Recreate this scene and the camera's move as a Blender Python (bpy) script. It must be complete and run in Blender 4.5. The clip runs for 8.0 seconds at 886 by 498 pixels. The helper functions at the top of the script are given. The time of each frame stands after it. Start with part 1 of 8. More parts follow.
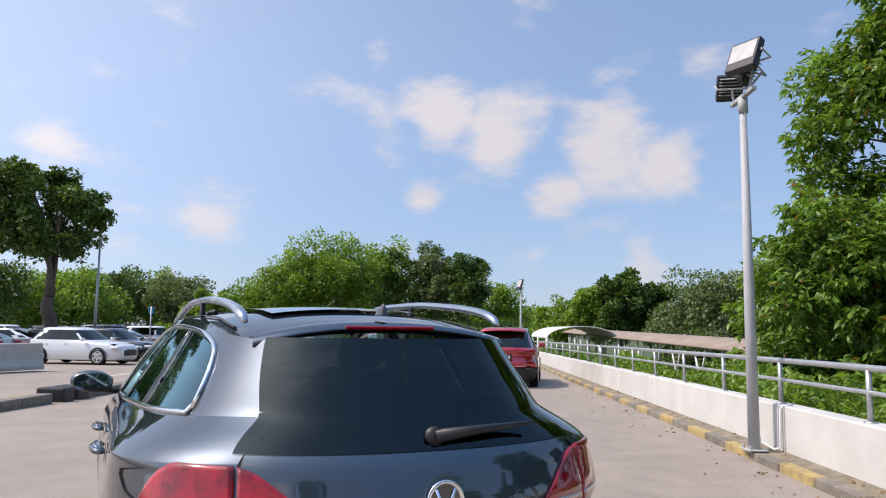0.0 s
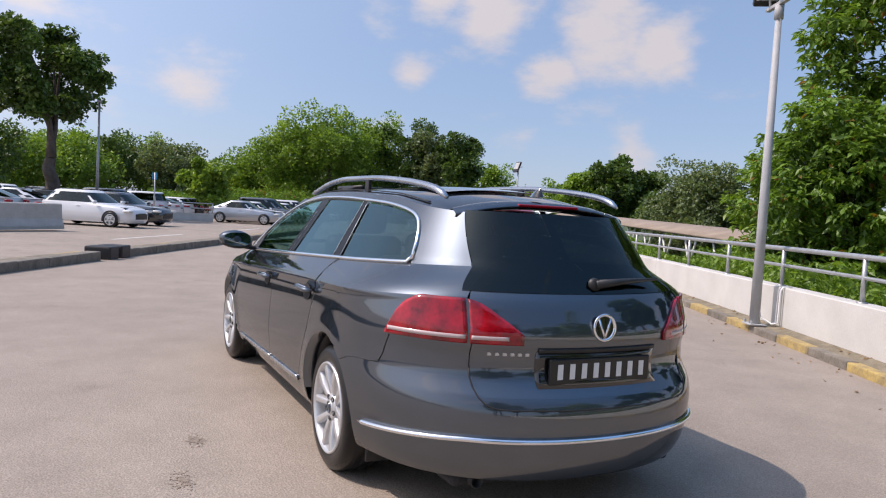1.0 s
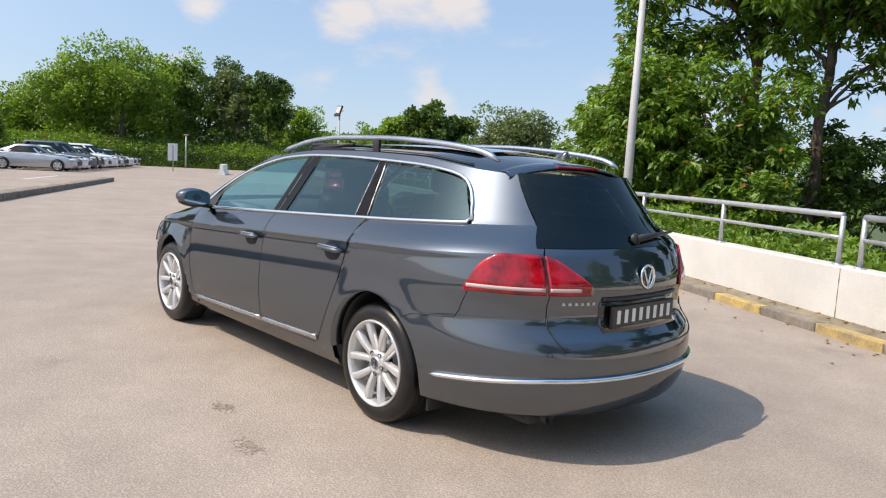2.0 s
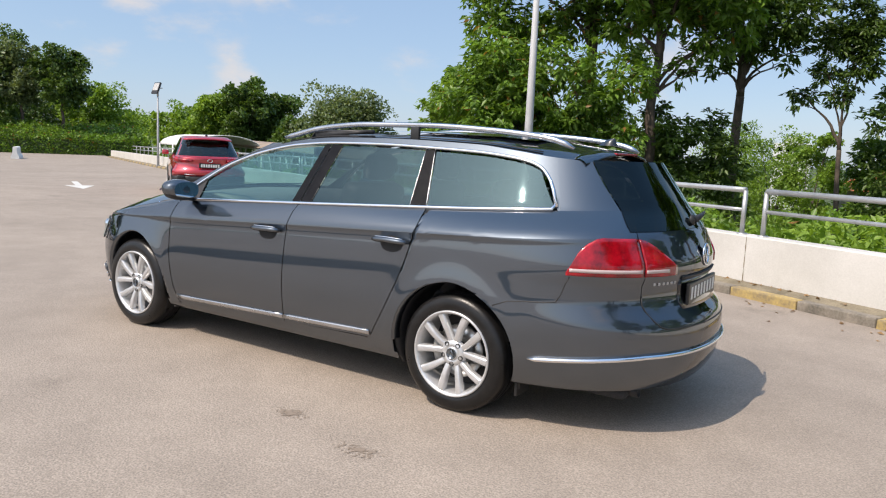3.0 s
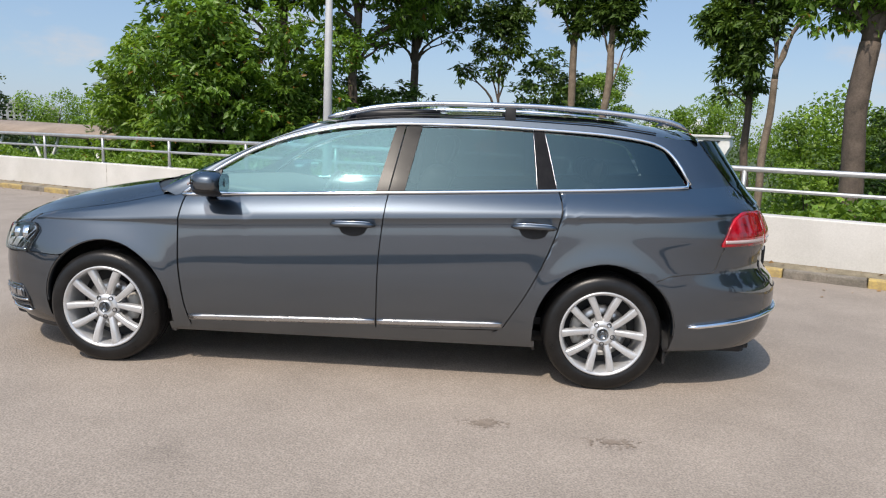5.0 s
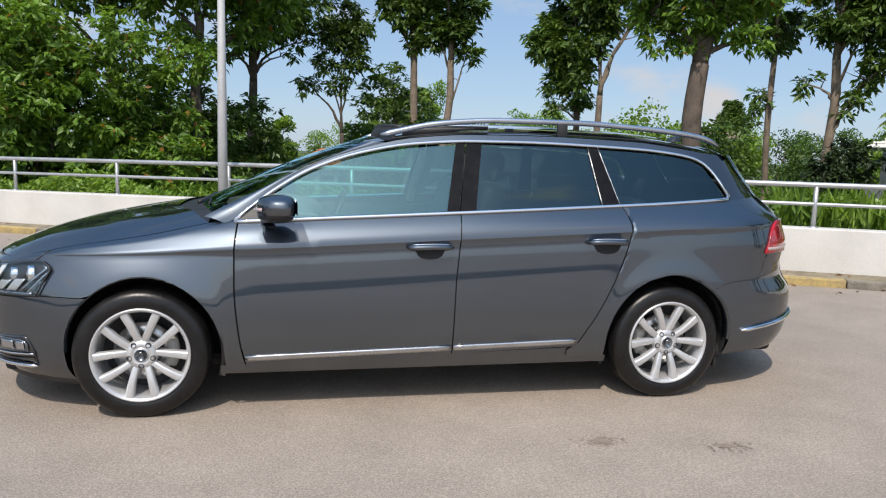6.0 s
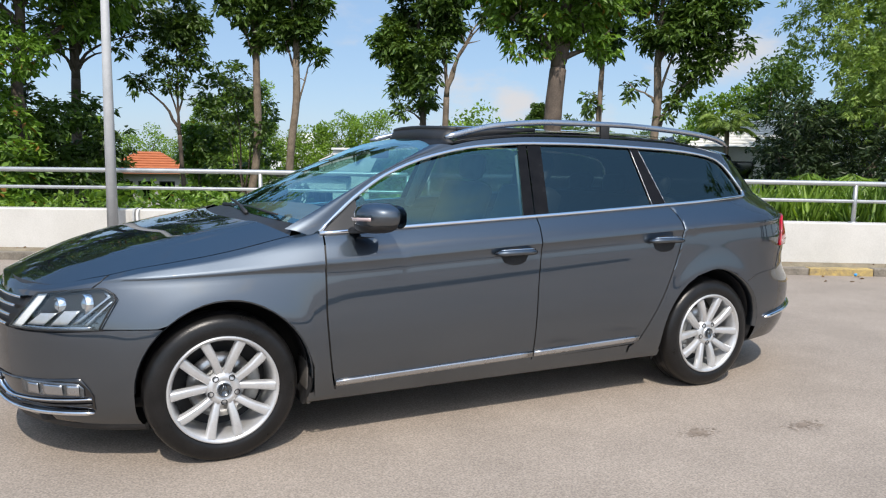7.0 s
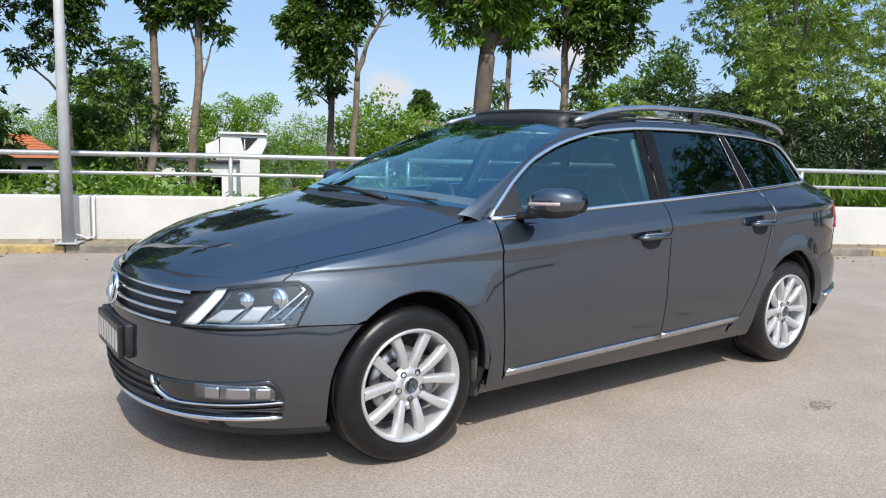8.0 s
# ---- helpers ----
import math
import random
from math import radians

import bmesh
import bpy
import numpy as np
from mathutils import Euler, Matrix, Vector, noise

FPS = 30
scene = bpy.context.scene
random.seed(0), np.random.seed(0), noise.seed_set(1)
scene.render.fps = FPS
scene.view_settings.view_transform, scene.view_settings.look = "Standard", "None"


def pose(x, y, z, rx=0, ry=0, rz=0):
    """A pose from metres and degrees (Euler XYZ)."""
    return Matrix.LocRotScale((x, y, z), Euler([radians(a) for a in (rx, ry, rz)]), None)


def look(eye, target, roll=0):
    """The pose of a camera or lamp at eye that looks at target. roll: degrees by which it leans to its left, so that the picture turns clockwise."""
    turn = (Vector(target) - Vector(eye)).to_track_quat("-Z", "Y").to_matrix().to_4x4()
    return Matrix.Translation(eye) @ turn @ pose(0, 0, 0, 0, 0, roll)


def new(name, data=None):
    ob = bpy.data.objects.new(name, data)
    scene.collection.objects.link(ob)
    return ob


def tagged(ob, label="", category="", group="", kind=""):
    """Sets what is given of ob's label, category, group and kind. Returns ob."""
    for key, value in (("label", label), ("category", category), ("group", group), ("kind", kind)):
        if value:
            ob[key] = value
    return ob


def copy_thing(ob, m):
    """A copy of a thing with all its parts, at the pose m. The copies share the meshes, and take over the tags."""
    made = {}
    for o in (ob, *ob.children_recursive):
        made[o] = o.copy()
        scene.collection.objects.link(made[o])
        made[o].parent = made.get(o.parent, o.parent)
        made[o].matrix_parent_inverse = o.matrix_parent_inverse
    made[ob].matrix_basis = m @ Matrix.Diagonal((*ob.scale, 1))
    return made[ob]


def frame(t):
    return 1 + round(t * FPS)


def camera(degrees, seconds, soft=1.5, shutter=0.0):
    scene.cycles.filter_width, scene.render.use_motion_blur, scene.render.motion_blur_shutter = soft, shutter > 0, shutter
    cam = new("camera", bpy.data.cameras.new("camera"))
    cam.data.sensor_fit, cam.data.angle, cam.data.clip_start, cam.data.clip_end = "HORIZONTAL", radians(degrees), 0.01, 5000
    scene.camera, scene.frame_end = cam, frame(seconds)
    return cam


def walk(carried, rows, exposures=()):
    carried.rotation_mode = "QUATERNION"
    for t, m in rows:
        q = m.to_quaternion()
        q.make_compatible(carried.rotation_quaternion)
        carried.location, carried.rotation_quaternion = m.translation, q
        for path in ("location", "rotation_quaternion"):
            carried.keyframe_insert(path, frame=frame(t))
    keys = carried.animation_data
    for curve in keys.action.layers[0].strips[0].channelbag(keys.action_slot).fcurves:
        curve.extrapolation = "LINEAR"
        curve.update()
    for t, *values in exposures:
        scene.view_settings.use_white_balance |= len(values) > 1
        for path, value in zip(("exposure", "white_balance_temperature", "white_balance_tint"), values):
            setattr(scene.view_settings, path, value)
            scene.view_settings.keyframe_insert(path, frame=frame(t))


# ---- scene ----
cam = camera(62.6, 8.0, soft=1.15)
PATH = [
    (0, (4.375, -0.952, 1.375), (2.574, -0.111, 1.592), 0.7),
    (0.5, (4.743, -1.446, 1.354), (2.941, -0.583, 1.445), 1.2),
    (1, (4.827, -2.016, 1.345), (3.041, -1.124, 1.231), 3.2),
    (1.5, (4.652, -2.563, 1.364), (2.952, -1.533, 1.139), 3.1),
    (2, (4.319, -3.119, 1.373), (2.847, -1.786, 1.135), 3.2),
    (2.2, (4.147, -3.314, 1.378), (2.756, -1.9, 1.126), 2.7),
    (3.3, (2.96, -4.185, 1.352), (2.002, -2.449, 1.084), 2.8),
    (3.5, (2.722, -4.3, 1.365), (1.852, -2.52, 1.095), 2.8),
    (4, (2.084, -4.563, 1.327), (1.42, -2.698, 1.038), 2.9),
    (4.5, (1.391, -4.656, 1.342), (1.004, -2.722, 1.012), 2.5),
    (4.7, (1.126, -4.679, 1.33), (0.841, -2.726, 1.006), 2.4),
    (5.8, (-0.388, -4.486, 1.316), (-0.069, -2.532, 1.032), 1.9),
    (6, (-0.64, -4.439, 1.3), (-0.243, -2.496, 1.04), 1.7),
    (6.5, (-1.245, -4.162, 1.297), (-0.556, -2.304, 1.028), 1.4),
    (7, (-1.834, -3.899, 1.278), (-0.964, -2.115, 1.033), 1.1),
    (7.5, (-2.373, -3.547, 1.261), (-1.333, -1.86, 0.989), 1.2),
    (8, (-2.881, -3.175, 1.235), (-1.722, -1.568, 0.961), 1.6),
]
walk(cam, [(t, look(eye, target, roll)) for t, eye, target, roll in PATH],
     exposures=[(0, 0.05, 6730, 18), (0.5, 0.0, 6780, 19), (1.0, -0.08, 6830, 21), (1.5, 0.06, 6980, 16), (2.0, 0.22, 7130, 15), (3.5, 0.04, 7030, 14), (4.5, -0.05, 6880, 13), (6.0, -0.06, 6730, 12), (7.0, 0.07, 6630, 11), (8.0, 0.17, 6480, 11)])

# ---- daylight: afternoon sun from behind the camera's side, blue sky with fair-weather clouds ----
SUN_WAY = Vector((0.285, 0.69, -1.0)).normalized()
sun_data = bpy.data.lights.new("sun", "SUN")
sun_data.energy, sun_data.angle, sun_data.color = 3.8, radians(0.53), (1.0, 0.94, 0.85)
sun = new("sun", sun_data)
sun.rotation_euler = SUN_WAY.to_track_quat("-Z", "Y").to_euler()
sun.location = (-8, -15, 20)


def sky_way(az, el):
    a, e = radians(az), radians(el)
    return (math.cos(e) * math.cos(a), math.cos(e) * math.sin(a), math.sin(e))


world = bpy.data.worlds.new("world")
scene.world = world
world.use_nodes = True
wt = world.node_tree
wt.nodes.clear()
w_out = wt.nodes.new("ShaderNodeOutputWorld")
w_bg = wt.nodes.new("ShaderNodeBackground")
w_bg.inputs["Strength"].default_value = 0.12
sky = wt.nodes.new("ShaderNodeTexSky")
sky.sky_type, sky.sun_disc = "NISHITA", False
sky.sun_elevation, sky.sun_rotation = radians(53.7), radians(202)
sky.air_density, sky.dust_density, sky.ozone_density, sky.altitude = 1.0, 0.5, 1.5, 20
tc = wt.nodes.new("ShaderNodeTexCoord")
# cloud field: soft noise gathered into a few banks
cn = wt.nodes.new("ShaderNodeTexNoise")
cn.inputs["Scale"].default_value, cn.inputs["Detail"].default_value, cn.inputs["Roughness"].default_value = 5.5, 10.0, 0.60
cmap = wt.nodes.new("ShaderNodeMapping")
cmap.inputs["Scale"].default_value = (1, 1, 2.2)
wt.links.new(tc.outputs["Generated"], cmap.inputs["Vector"])
wt.links.new(cmap.outputs["Vector"], cn.inputs["Vector"])
total = None
CLOUD_BANKS = [(155, 17.0, 5.0, 1.05), (150, 15.0, 6.5, 1.15), (143, 13.6, 6.5, 1.05), (146, 11.0, 5.0, 0.95), (160, 14.0, 4.5, 0.7), (138, 12.5, 4.0, 0.75),
               (160.6, 21.3, 2.0, 0.75), (157, 10.4, 2.6, 0.75), (134, 18.5, 6.0, 0.72), (141, 19.0, 5.5, 0.5), (172.5, 7.4, 5.0, 0.6),
               (184, 13.0, 3.6, 0.85), (175, 20.0, 4.5, 0.5), (149, 5.0, 4.5, 0.75), (139.3, 5.2, 3.2, 0.85), (158, 5.2, 4.0, 0.6),
               (58.6, 4.0, 3.4, 0.9), (52.0, 3.6, 3.0, 0.75), (72, 5.5, 6.0, 0.5), (64, 9.0, 8.0, 0.35), (96, 6.0, 5.0, 0.5), (120, 8, 8, 0.3), (85, 7, 9, 0.55), (105, 9, 8, 0.5), (60, 12, 10, 0.45), (45, 8, 7, 0.55), (78, 14, 9, 0.4),
               (264, 40, 15, 0.95), (286, 33, 13, 0.85), (244, 30, 12, 0.8), (305, 48, 14, 0.85), (215, 18, 12, 0.7), (322, 24, 10, 0.7)]
for az, el, size, power in CLOUD_BANKS:
    d = wt.nodes.new("ShaderNodeVectorMath")
    d.operation = "DISTANCE"
    d.inputs[1].default_value = sky_way(az, el)
    wt.links.new(tc.outputs["Generated"], d.inputs[0])
    mr = wt.nodes.new("ShaderNodeMapRange")
    mr.interpolation_type = "SMOOTHSTEP"
    mr.inputs["From Min"].default_value, mr.inputs["From Max"].default_value = 0.0, radians(size)
    mr.inputs["To Min"].default_value, mr.inputs["To Max"].default_value = power, 0.0
    wt.links.new(d.outputs["Value"], mr.inputs["Value"])
    if total is None:
        total = mr.outputs["Result"]
    else:
        mx = wt.nodes.new("ShaderNodeMath")
        mx.operation = "MAXIMUM"
        wt.links.new(total, mx.inputs[0])
        wt.links.new(mr.outputs["Result"], mx.inputs[1])
        total = mx.outputs["Value"]
centred = wt.nodes.new("ShaderNodeMath")
centred.operation, centred.inputs[1].default_value, centred.inputs[2].default_value = "MULTIPLY_ADD", 2.1, -1.05
wt.links.new(cn.outputs["Fac"], centred.inputs[0])
lift = wt.nodes.new("ShaderNodeMath")
lift.operation, lift.inputs[1].default_value = "MULTIPLY_ADD", 0.62
wt.links.new(total, lift.inputs[0])
wt.links.new(centred.outputs["Value"], lift.inputs[2])
ramp = wt.nodes.new("ShaderNodeMapRange")
ramp.interpolation_type = "SMOOTHSTEP"
ramp.inputs["From Min"].default_value, ramp.inputs["From Max"].default_value = 0.16, 0.72
ramp.inputs["To Max"].default_value = 0.93
wt.links.new(lift.outputs["Value"], ramp.inputs["Value"])
mix = wt.nodes.new("ShaderNodeMix")
mix.data_type = "RGBA"
wt.links.new(ramp.outputs["Result"], mix.inputs["Factor"])
# thin high haze evens out the blue
veil = wt.nodes.new("ShaderNodeMix")
veil.data_type = "RGBA"
climb = wt.nodes.new("ShaderNodeSeparateXYZ")
wt.links.new(tc.outputs["Generated"], climb.inputs["Vector"])
thin = wt.nodes.new("ShaderNodeMapRange")
thin.interpolation_type = "SMOOTHSTEP"
thin.inputs["From Min"].default_value, thin.inputs["From Max"].default_value = 0.22, 0.72
thin.inputs["To Min"].default_value, thin.inputs["To Max"].default_value = 0.55, 0.10
wt.links.new(climb.outputs["Z"], thin.inputs["Value"])
wt.links.new(thin.outputs["Result"], veil.inputs["Factor"])
veil.inputs[7].default_value = (2.85, 4.7, 7.5, 1)
wt.links.new(sky.outputs["Color"], veil.inputs[6])
# deep blue overhead and away from the sun
deep = wt.nodes.new("ShaderNodeMix")
deep.data_type = "RGBA"
deep.inputs[7].default_value = (1.8, 4.2, 8.2, 1)
high = wt.nodes.new("ShaderNodeMapRange")
high.interpolation_type = "SMOOTHSTEP"
high.inputs["From Min"].default_value, high.inputs["From Max"].default_value = 0.36, 0.80
high.inputs["To Max"].default_value = 0.75
away = wt.nodes.new("ShaderNodeVectorMath")
away.operation, away.inputs[1].default_value = "DOT_PRODUCT", (0.02, 0.14, 0.90)
wt.links.new(tc.outputs["Generated"], away.inputs[0])
wt.links.new(away.outputs["Value"], high.inputs["Value"])
wt.links.new(high.outputs["Result"], deep.inputs["Factor"])
wt.links.new(veil.outputs[2], deep.inputs[6])
wt.links.new(deep.outputs[2], mix.inputs[6])
mix.inputs[7].default_value = (5.7, 5.75, 5.95, 1)
# humid air glows under the sun, most towards the horizon
toward = wt.nodes.new("ShaderNodeVectorMath")
toward.operation, toward.inputs[1].default_value = "DOT_PRODUCT", tuple(-SUN_WAY)
wt.links.new(tc.outputs["Generated"], toward.inputs[0])
front = wt.nodes.new("ShaderNodeMath")
front.operation, front.use_clamp = "MAXIMUM", True
front.inputs[1].default_value = 0.0
wt.links.new(toward.outputs["Value"], front.inputs[0])
fall = wt.nodes.new("ShaderNodeMath")
fall.operation, fall.inputs[1].default_value = "POWER", 2.0
wt.links.new(front.outputs["Value"], fall.inputs[0])
low = wt.nodes.new("ShaderNodeMapRange")
low.interpolation_type = "SMOOTHSTEP"
low.inputs["From Min"].default_value, low.inputs["From Max"].default_value = 0.0, 0.80
low.inputs["To Min"].default_value, low.inputs["To Max"].default_value = 1.0, 0.25
wt.links.new(climb.outputs["Z"], low.inputs["Value"])
thick = wt.nodes.new("ShaderNodeMath")
thick.operation = "MULTIPLY"
wt.links.new(fall.outputs["Value"], thick.inputs[0])
wt.links.new(low.outputs["Result"], thick.inputs[1])
glow = wt.nodes.new("ShaderNodeVectorMath")
glow.operation, glow.inputs[0].default_value = "SCALE", (9.0, 9.1, 9.1)
wt.links.new(thick.outputs["Value"], glow.inputs["Scale"])
haze = wt.nodes.new("ShaderNodeVectorMath")
haze.operation = "ADD"
wt.links.new(mix.outputs[2], haze.inputs[0])
wt.links.new(glow.outputs["Vector"], haze.inputs[1])
# bright aureole close about the sun
near = wt.nodes.new("ShaderNodeMath")
near.operation, near.inputs[1].default_value = "POWER", 16.0
wt.links.new(front.outputs["Value"], near.inputs[0])
ring = wt.nodes.new("ShaderNodeVectorMath")
ring.operation, ring.inputs[0].default_value = "SCALE", (20.0, 19.5, 18.5)
wt.links.new(near.outputs["Value"], ring.inputs["Scale"])
aureole = wt.nodes.new("ShaderNodeVectorMath")
aureole.operation = "ADD"
wt.links.new(haze.outputs["Vector"], aureole.inputs[0])
wt.links.new(ring.outputs["Vector"], aureole.inputs[1])
wt.links.new(aureole.outputs["Vector"], w_bg.inputs["Color"])
wt.links.new(w_bg.outputs["Background"], w_out.inputs["Surface"])

# ---- materials ----
def node(nt, kind, **values):
    n = nt.nodes.new(kind)
    for k, v in values.items():
        n.inputs[k.replace("_", " ")].default_value = v
    return n


def base_material(name, color, rough=0.5, metal=0.0, spec=0.5, coat=0.0):
    m = bpy.data.materials.new(name)
    m.use_nodes = True
    b = m.node_tree.nodes["Principled BSDF"]
    b.inputs["Base Color"].default_value = (*color, 1)
    b.inputs["Roughness"].default_value = rough
    b.inputs["Metallic"].default_value = metal
    b.inputs["Specular IOR Level"].default_value = spec
    b.inputs["Coat Weight"].default_value = coat
    b.inputs["Coat Roughness"].default_value = 0.03
    return m, m.node_tree, b


def surface(name, dark, light, scale=8.0, fine=120.0, rough=0.6, metal=0.0, bump=0.0, coat=0.0, spread=0.15, spec=0.5, fine_mix=0.35):
    """Two-scale mottled surface between two colours, with fine relief and uneven gloss."""
    m, nt, b = base_material(name, light, rough, metal, spec, coat)
    tcn = nt.nodes.new("ShaderNodeTexCoord")
    big = node(nt, "ShaderNodeTexNoise", Scale=scale, Detail=6.0, Roughness=0.6)
    small = node(nt, "ShaderNodeTexNoise", Scale=fine, Detail=3.0, Roughness=0.6)
    for n in (big, small):
        nt.links.new(tcn.outputs["Object"], n.inputs["Vector"])
    add = nt.nodes.new("ShaderNodeMix")
    add.inputs["Factor"].default_value = fine_mix
    nt.links.new(big.outputs["Fac"], add.inputs[2])
    nt.links.new(small.outputs["Fac"], add.inputs[3])
    mr = node(nt, "ShaderNodeMapRange", From_Min=0.5 - spread, From_Max=0.5 + spread)
    nt.links.new(add.outputs[0], mr.inputs["Value"])
    mixc = nt.nodes.new("ShaderNodeMix")
    mixc.data_type = "RGBA"
    mixc.inputs[6].default_value, mixc.inputs[7].default_value = (*dark, 1), (*light, 1)
    nt.links.new(mr.outputs["Result"], mixc.inputs["Factor"])
    nt.links.new(mixc.outputs[2], b.inputs["Base Color"])
    rr = node(nt, "ShaderNodeMapRange", To_Min=max(rough - 0.08, 0.02), To_Max=min(rough + 0.08, 1))
    nt.links.new(big.outputs["Fac"], rr.inputs["Value"])
    nt.links.new(rr.outputs["Result"], b.inputs["Roughness"])
    if bump:
        bp = node(nt, "ShaderNodeBump", Strength=bump, Distance=0.01)
        nt.links.new(small.outputs["Fac"], bp.inputs["Height"])
        nt.links.new(bp.outputs["Normal"], b.inputs["Normal"])
    return m


def car_paint(name, color, flake=0.5, metal=0.55, rough=0.34):
    m, nt, b = base_material(name, color, rough, metal, 0.5, 1.0)
    tcn = nt.nodes.new("ShaderNodeTexCoord")
    b.inputs["Coat IOR"].default_value = 1.95
    b.inputs["Specular Tint"].default_value = (0.10, 0.12, 0.15, 1)
    fl = node(nt, "ShaderNodeTexVoronoi", Scale=900.0)
    nt.links.new(tcn.outputs["Object"], fl.inputs["Vector"])
    dirt = node(nt, "ShaderNodeTexNoise", Scale=3.0, Detail=8.0, Roughness=0.65)
    nt.links.new(tcn.outputs["Object"], dirt.inputs["Vector"])
    mr = node(nt, "ShaderNodeMapRange", To_Min=1 - flake * 0.35, To_Max=1 + flake * 0.35)
    nt.links.new(fl.outputs["Distance"], mr.inputs["Value"])
    mul = nt.nodes.new("ShaderNodeVectorMath")
    mul.operation = "SCALE"
    mul.inputs[0].default_value = color
    nt.links.new(mr.outputs["Result"], mul.inputs["Scale"])
    nt.links.new(mul.outputs["Vector"], b.inputs["Base Color"])
    rr = node(nt, "ShaderNodeMapRange", From_Min=0.35, From_Max=0.75, To_Min=0.012, To_Max=0.05)
    nt.links.new(dirt.outputs["Fac"], rr.inputs["Value"])
    nt.links.new(rr.outputs["Result"], b.inputs["Coat Roughness"])
    return m


def window_glass(name, tint, ior=1.6, gloss=(0.85, 1.0, 1.0)):
    """A tinted pane: what lies behind shows through the tint, with a clear reflection on top."""
    m = bpy.data.materials.new(name)
    m.use_nodes = True
    nt = m.node_tree
    nt.nodes.clear()
    out = nt.nodes.new("ShaderNodeOutputMaterial")
    tr = nt.nodes.new("ShaderNodeBsdfTransparent")
    tr.inputs["Color"].default_value = (*tint, 1)
    gl = nt.nodes.new("ShaderNodeBsdfGlossy")
    gl.inputs["Roughness"].default_value = 0.025
    gl.inputs["Color"].default_value = (*gloss, 1)
    lw = nt.nodes.new("ShaderNodeLayerWeight")
    lw.inputs["Blend"].default_value = 0.5
    fifth = node(nt, "ShaderNodeMath")
    fifth.operation, fifth.inputs[1].default_value = "POWER", 5.0
    nt.links.new(lw.outputs["Facing"], fifth.inputs[0])
    r0 = ((ior - 1) / (ior + 1)) ** 2
    fr = node(nt, "ShaderNodeMath")
    fr.operation, fr.inputs[1].default_value, fr.inputs[2].default_value = "MULTIPLY_ADD", 1 - r0, r0
    nt.links.new(fifth.outputs[0], fr.inputs[0])
    mx = nt.nodes.new("ShaderNodeMixShader")
    nt.links.new(fr.outputs[0], mx.inputs[0])
    nt.links.new(tr.outputs[0], mx.inputs[1])
    nt.links.new(gl.outputs[0], mx.inputs[2])
    nt.links.new(mx.outputs[0], out.inputs["Surface"])
    return m


def leaf_material(name, dark, light, dry=None, back=0.35, rough=0.42):
    m, nt, b = base_material(name, light, rough, 0, 0.4)
    geo = nt.nodes.new("ShaderNodeNewGeometry")
    tcn = nt.nodes.new("ShaderNodeTexCoord")
    big = node(nt, "ShaderNodeTexNoise", Scale=0.55, Detail=3.0)
    nt.links.new(tcn.outputs["Object"], big.inputs["Vector"])
    half = node(nt, "ShaderNodeMath")
    half.operation, half.inputs[1].default_value = "MULTIPLY_ADD", 0.6
    nt.links.new(geo.outputs["Random Per Island"], half.inputs[0])
    sub = node(nt, "ShaderNodeMapRange", From_Min=0.3, From_Max=0.7, To_Min=-0.1, To_Max=0.5)
    nt.links.new(big.outputs["Fac"], sub.inputs["Value"])
    nt.links.new(sub.outputs["Result"], half.inputs[2])
    mixc = nt.nodes.new("ShaderNodeMix")
    mixc.data_type = "RGBA"
    mixc.inputs[6].default_value, mixc.inputs[7].default_value = (*dark, 1), (*light, 1)
    nt.links.new(half.outputs["Value"], mixc.inputs["Factor"])
    colour = mixc.outputs[2]
    if dry:
        gt = node(nt, "ShaderNodeMath")
        gt.operation, gt.inputs[1].default_value = "GREATER_THAN", 0.975
        nt.links.new(geo.outputs["Random Per Island"], gt.inputs[0])
        m2 = nt.nodes.new("ShaderNodeMix")
        m2.data_type = "RGBA"
        m2.inputs[7].default_value = (*dry, 1)
        nt.links.new(gt.outputs["Value"], m2.inputs["Factor"])
        nt.links.new(colour, m2.inputs[6])
        colour = m2.outputs[2]
    nt.links.new(colour, b.inputs["Base Color"])
    tl = nt.nodes.new("ShaderNodeBsdfTranslucent")
    bright = nt.nodes.new("ShaderNodeVectorMath")
    bright.operation, bright.inputs[1].default_value = "MULTIPLY", (1.5, 1.45, 0.7)
    nt.links.new(colour, bright.inputs[0])
    nt.links.new(bright.outputs["Vector"], tl.inputs["Color"])
    mx = node(nt, "ShaderNodeMixShader")
    mx.inputs[0].default_value = back
    out = nt.nodes["Material Output"]
    nt.links.new(b.outputs[0], mx.inputs[1])
    nt.links.new(tl.outputs[0], mx.inputs[2])
    nt.links.new(mx.outputs[0], out.inputs["Surface"])
    return m


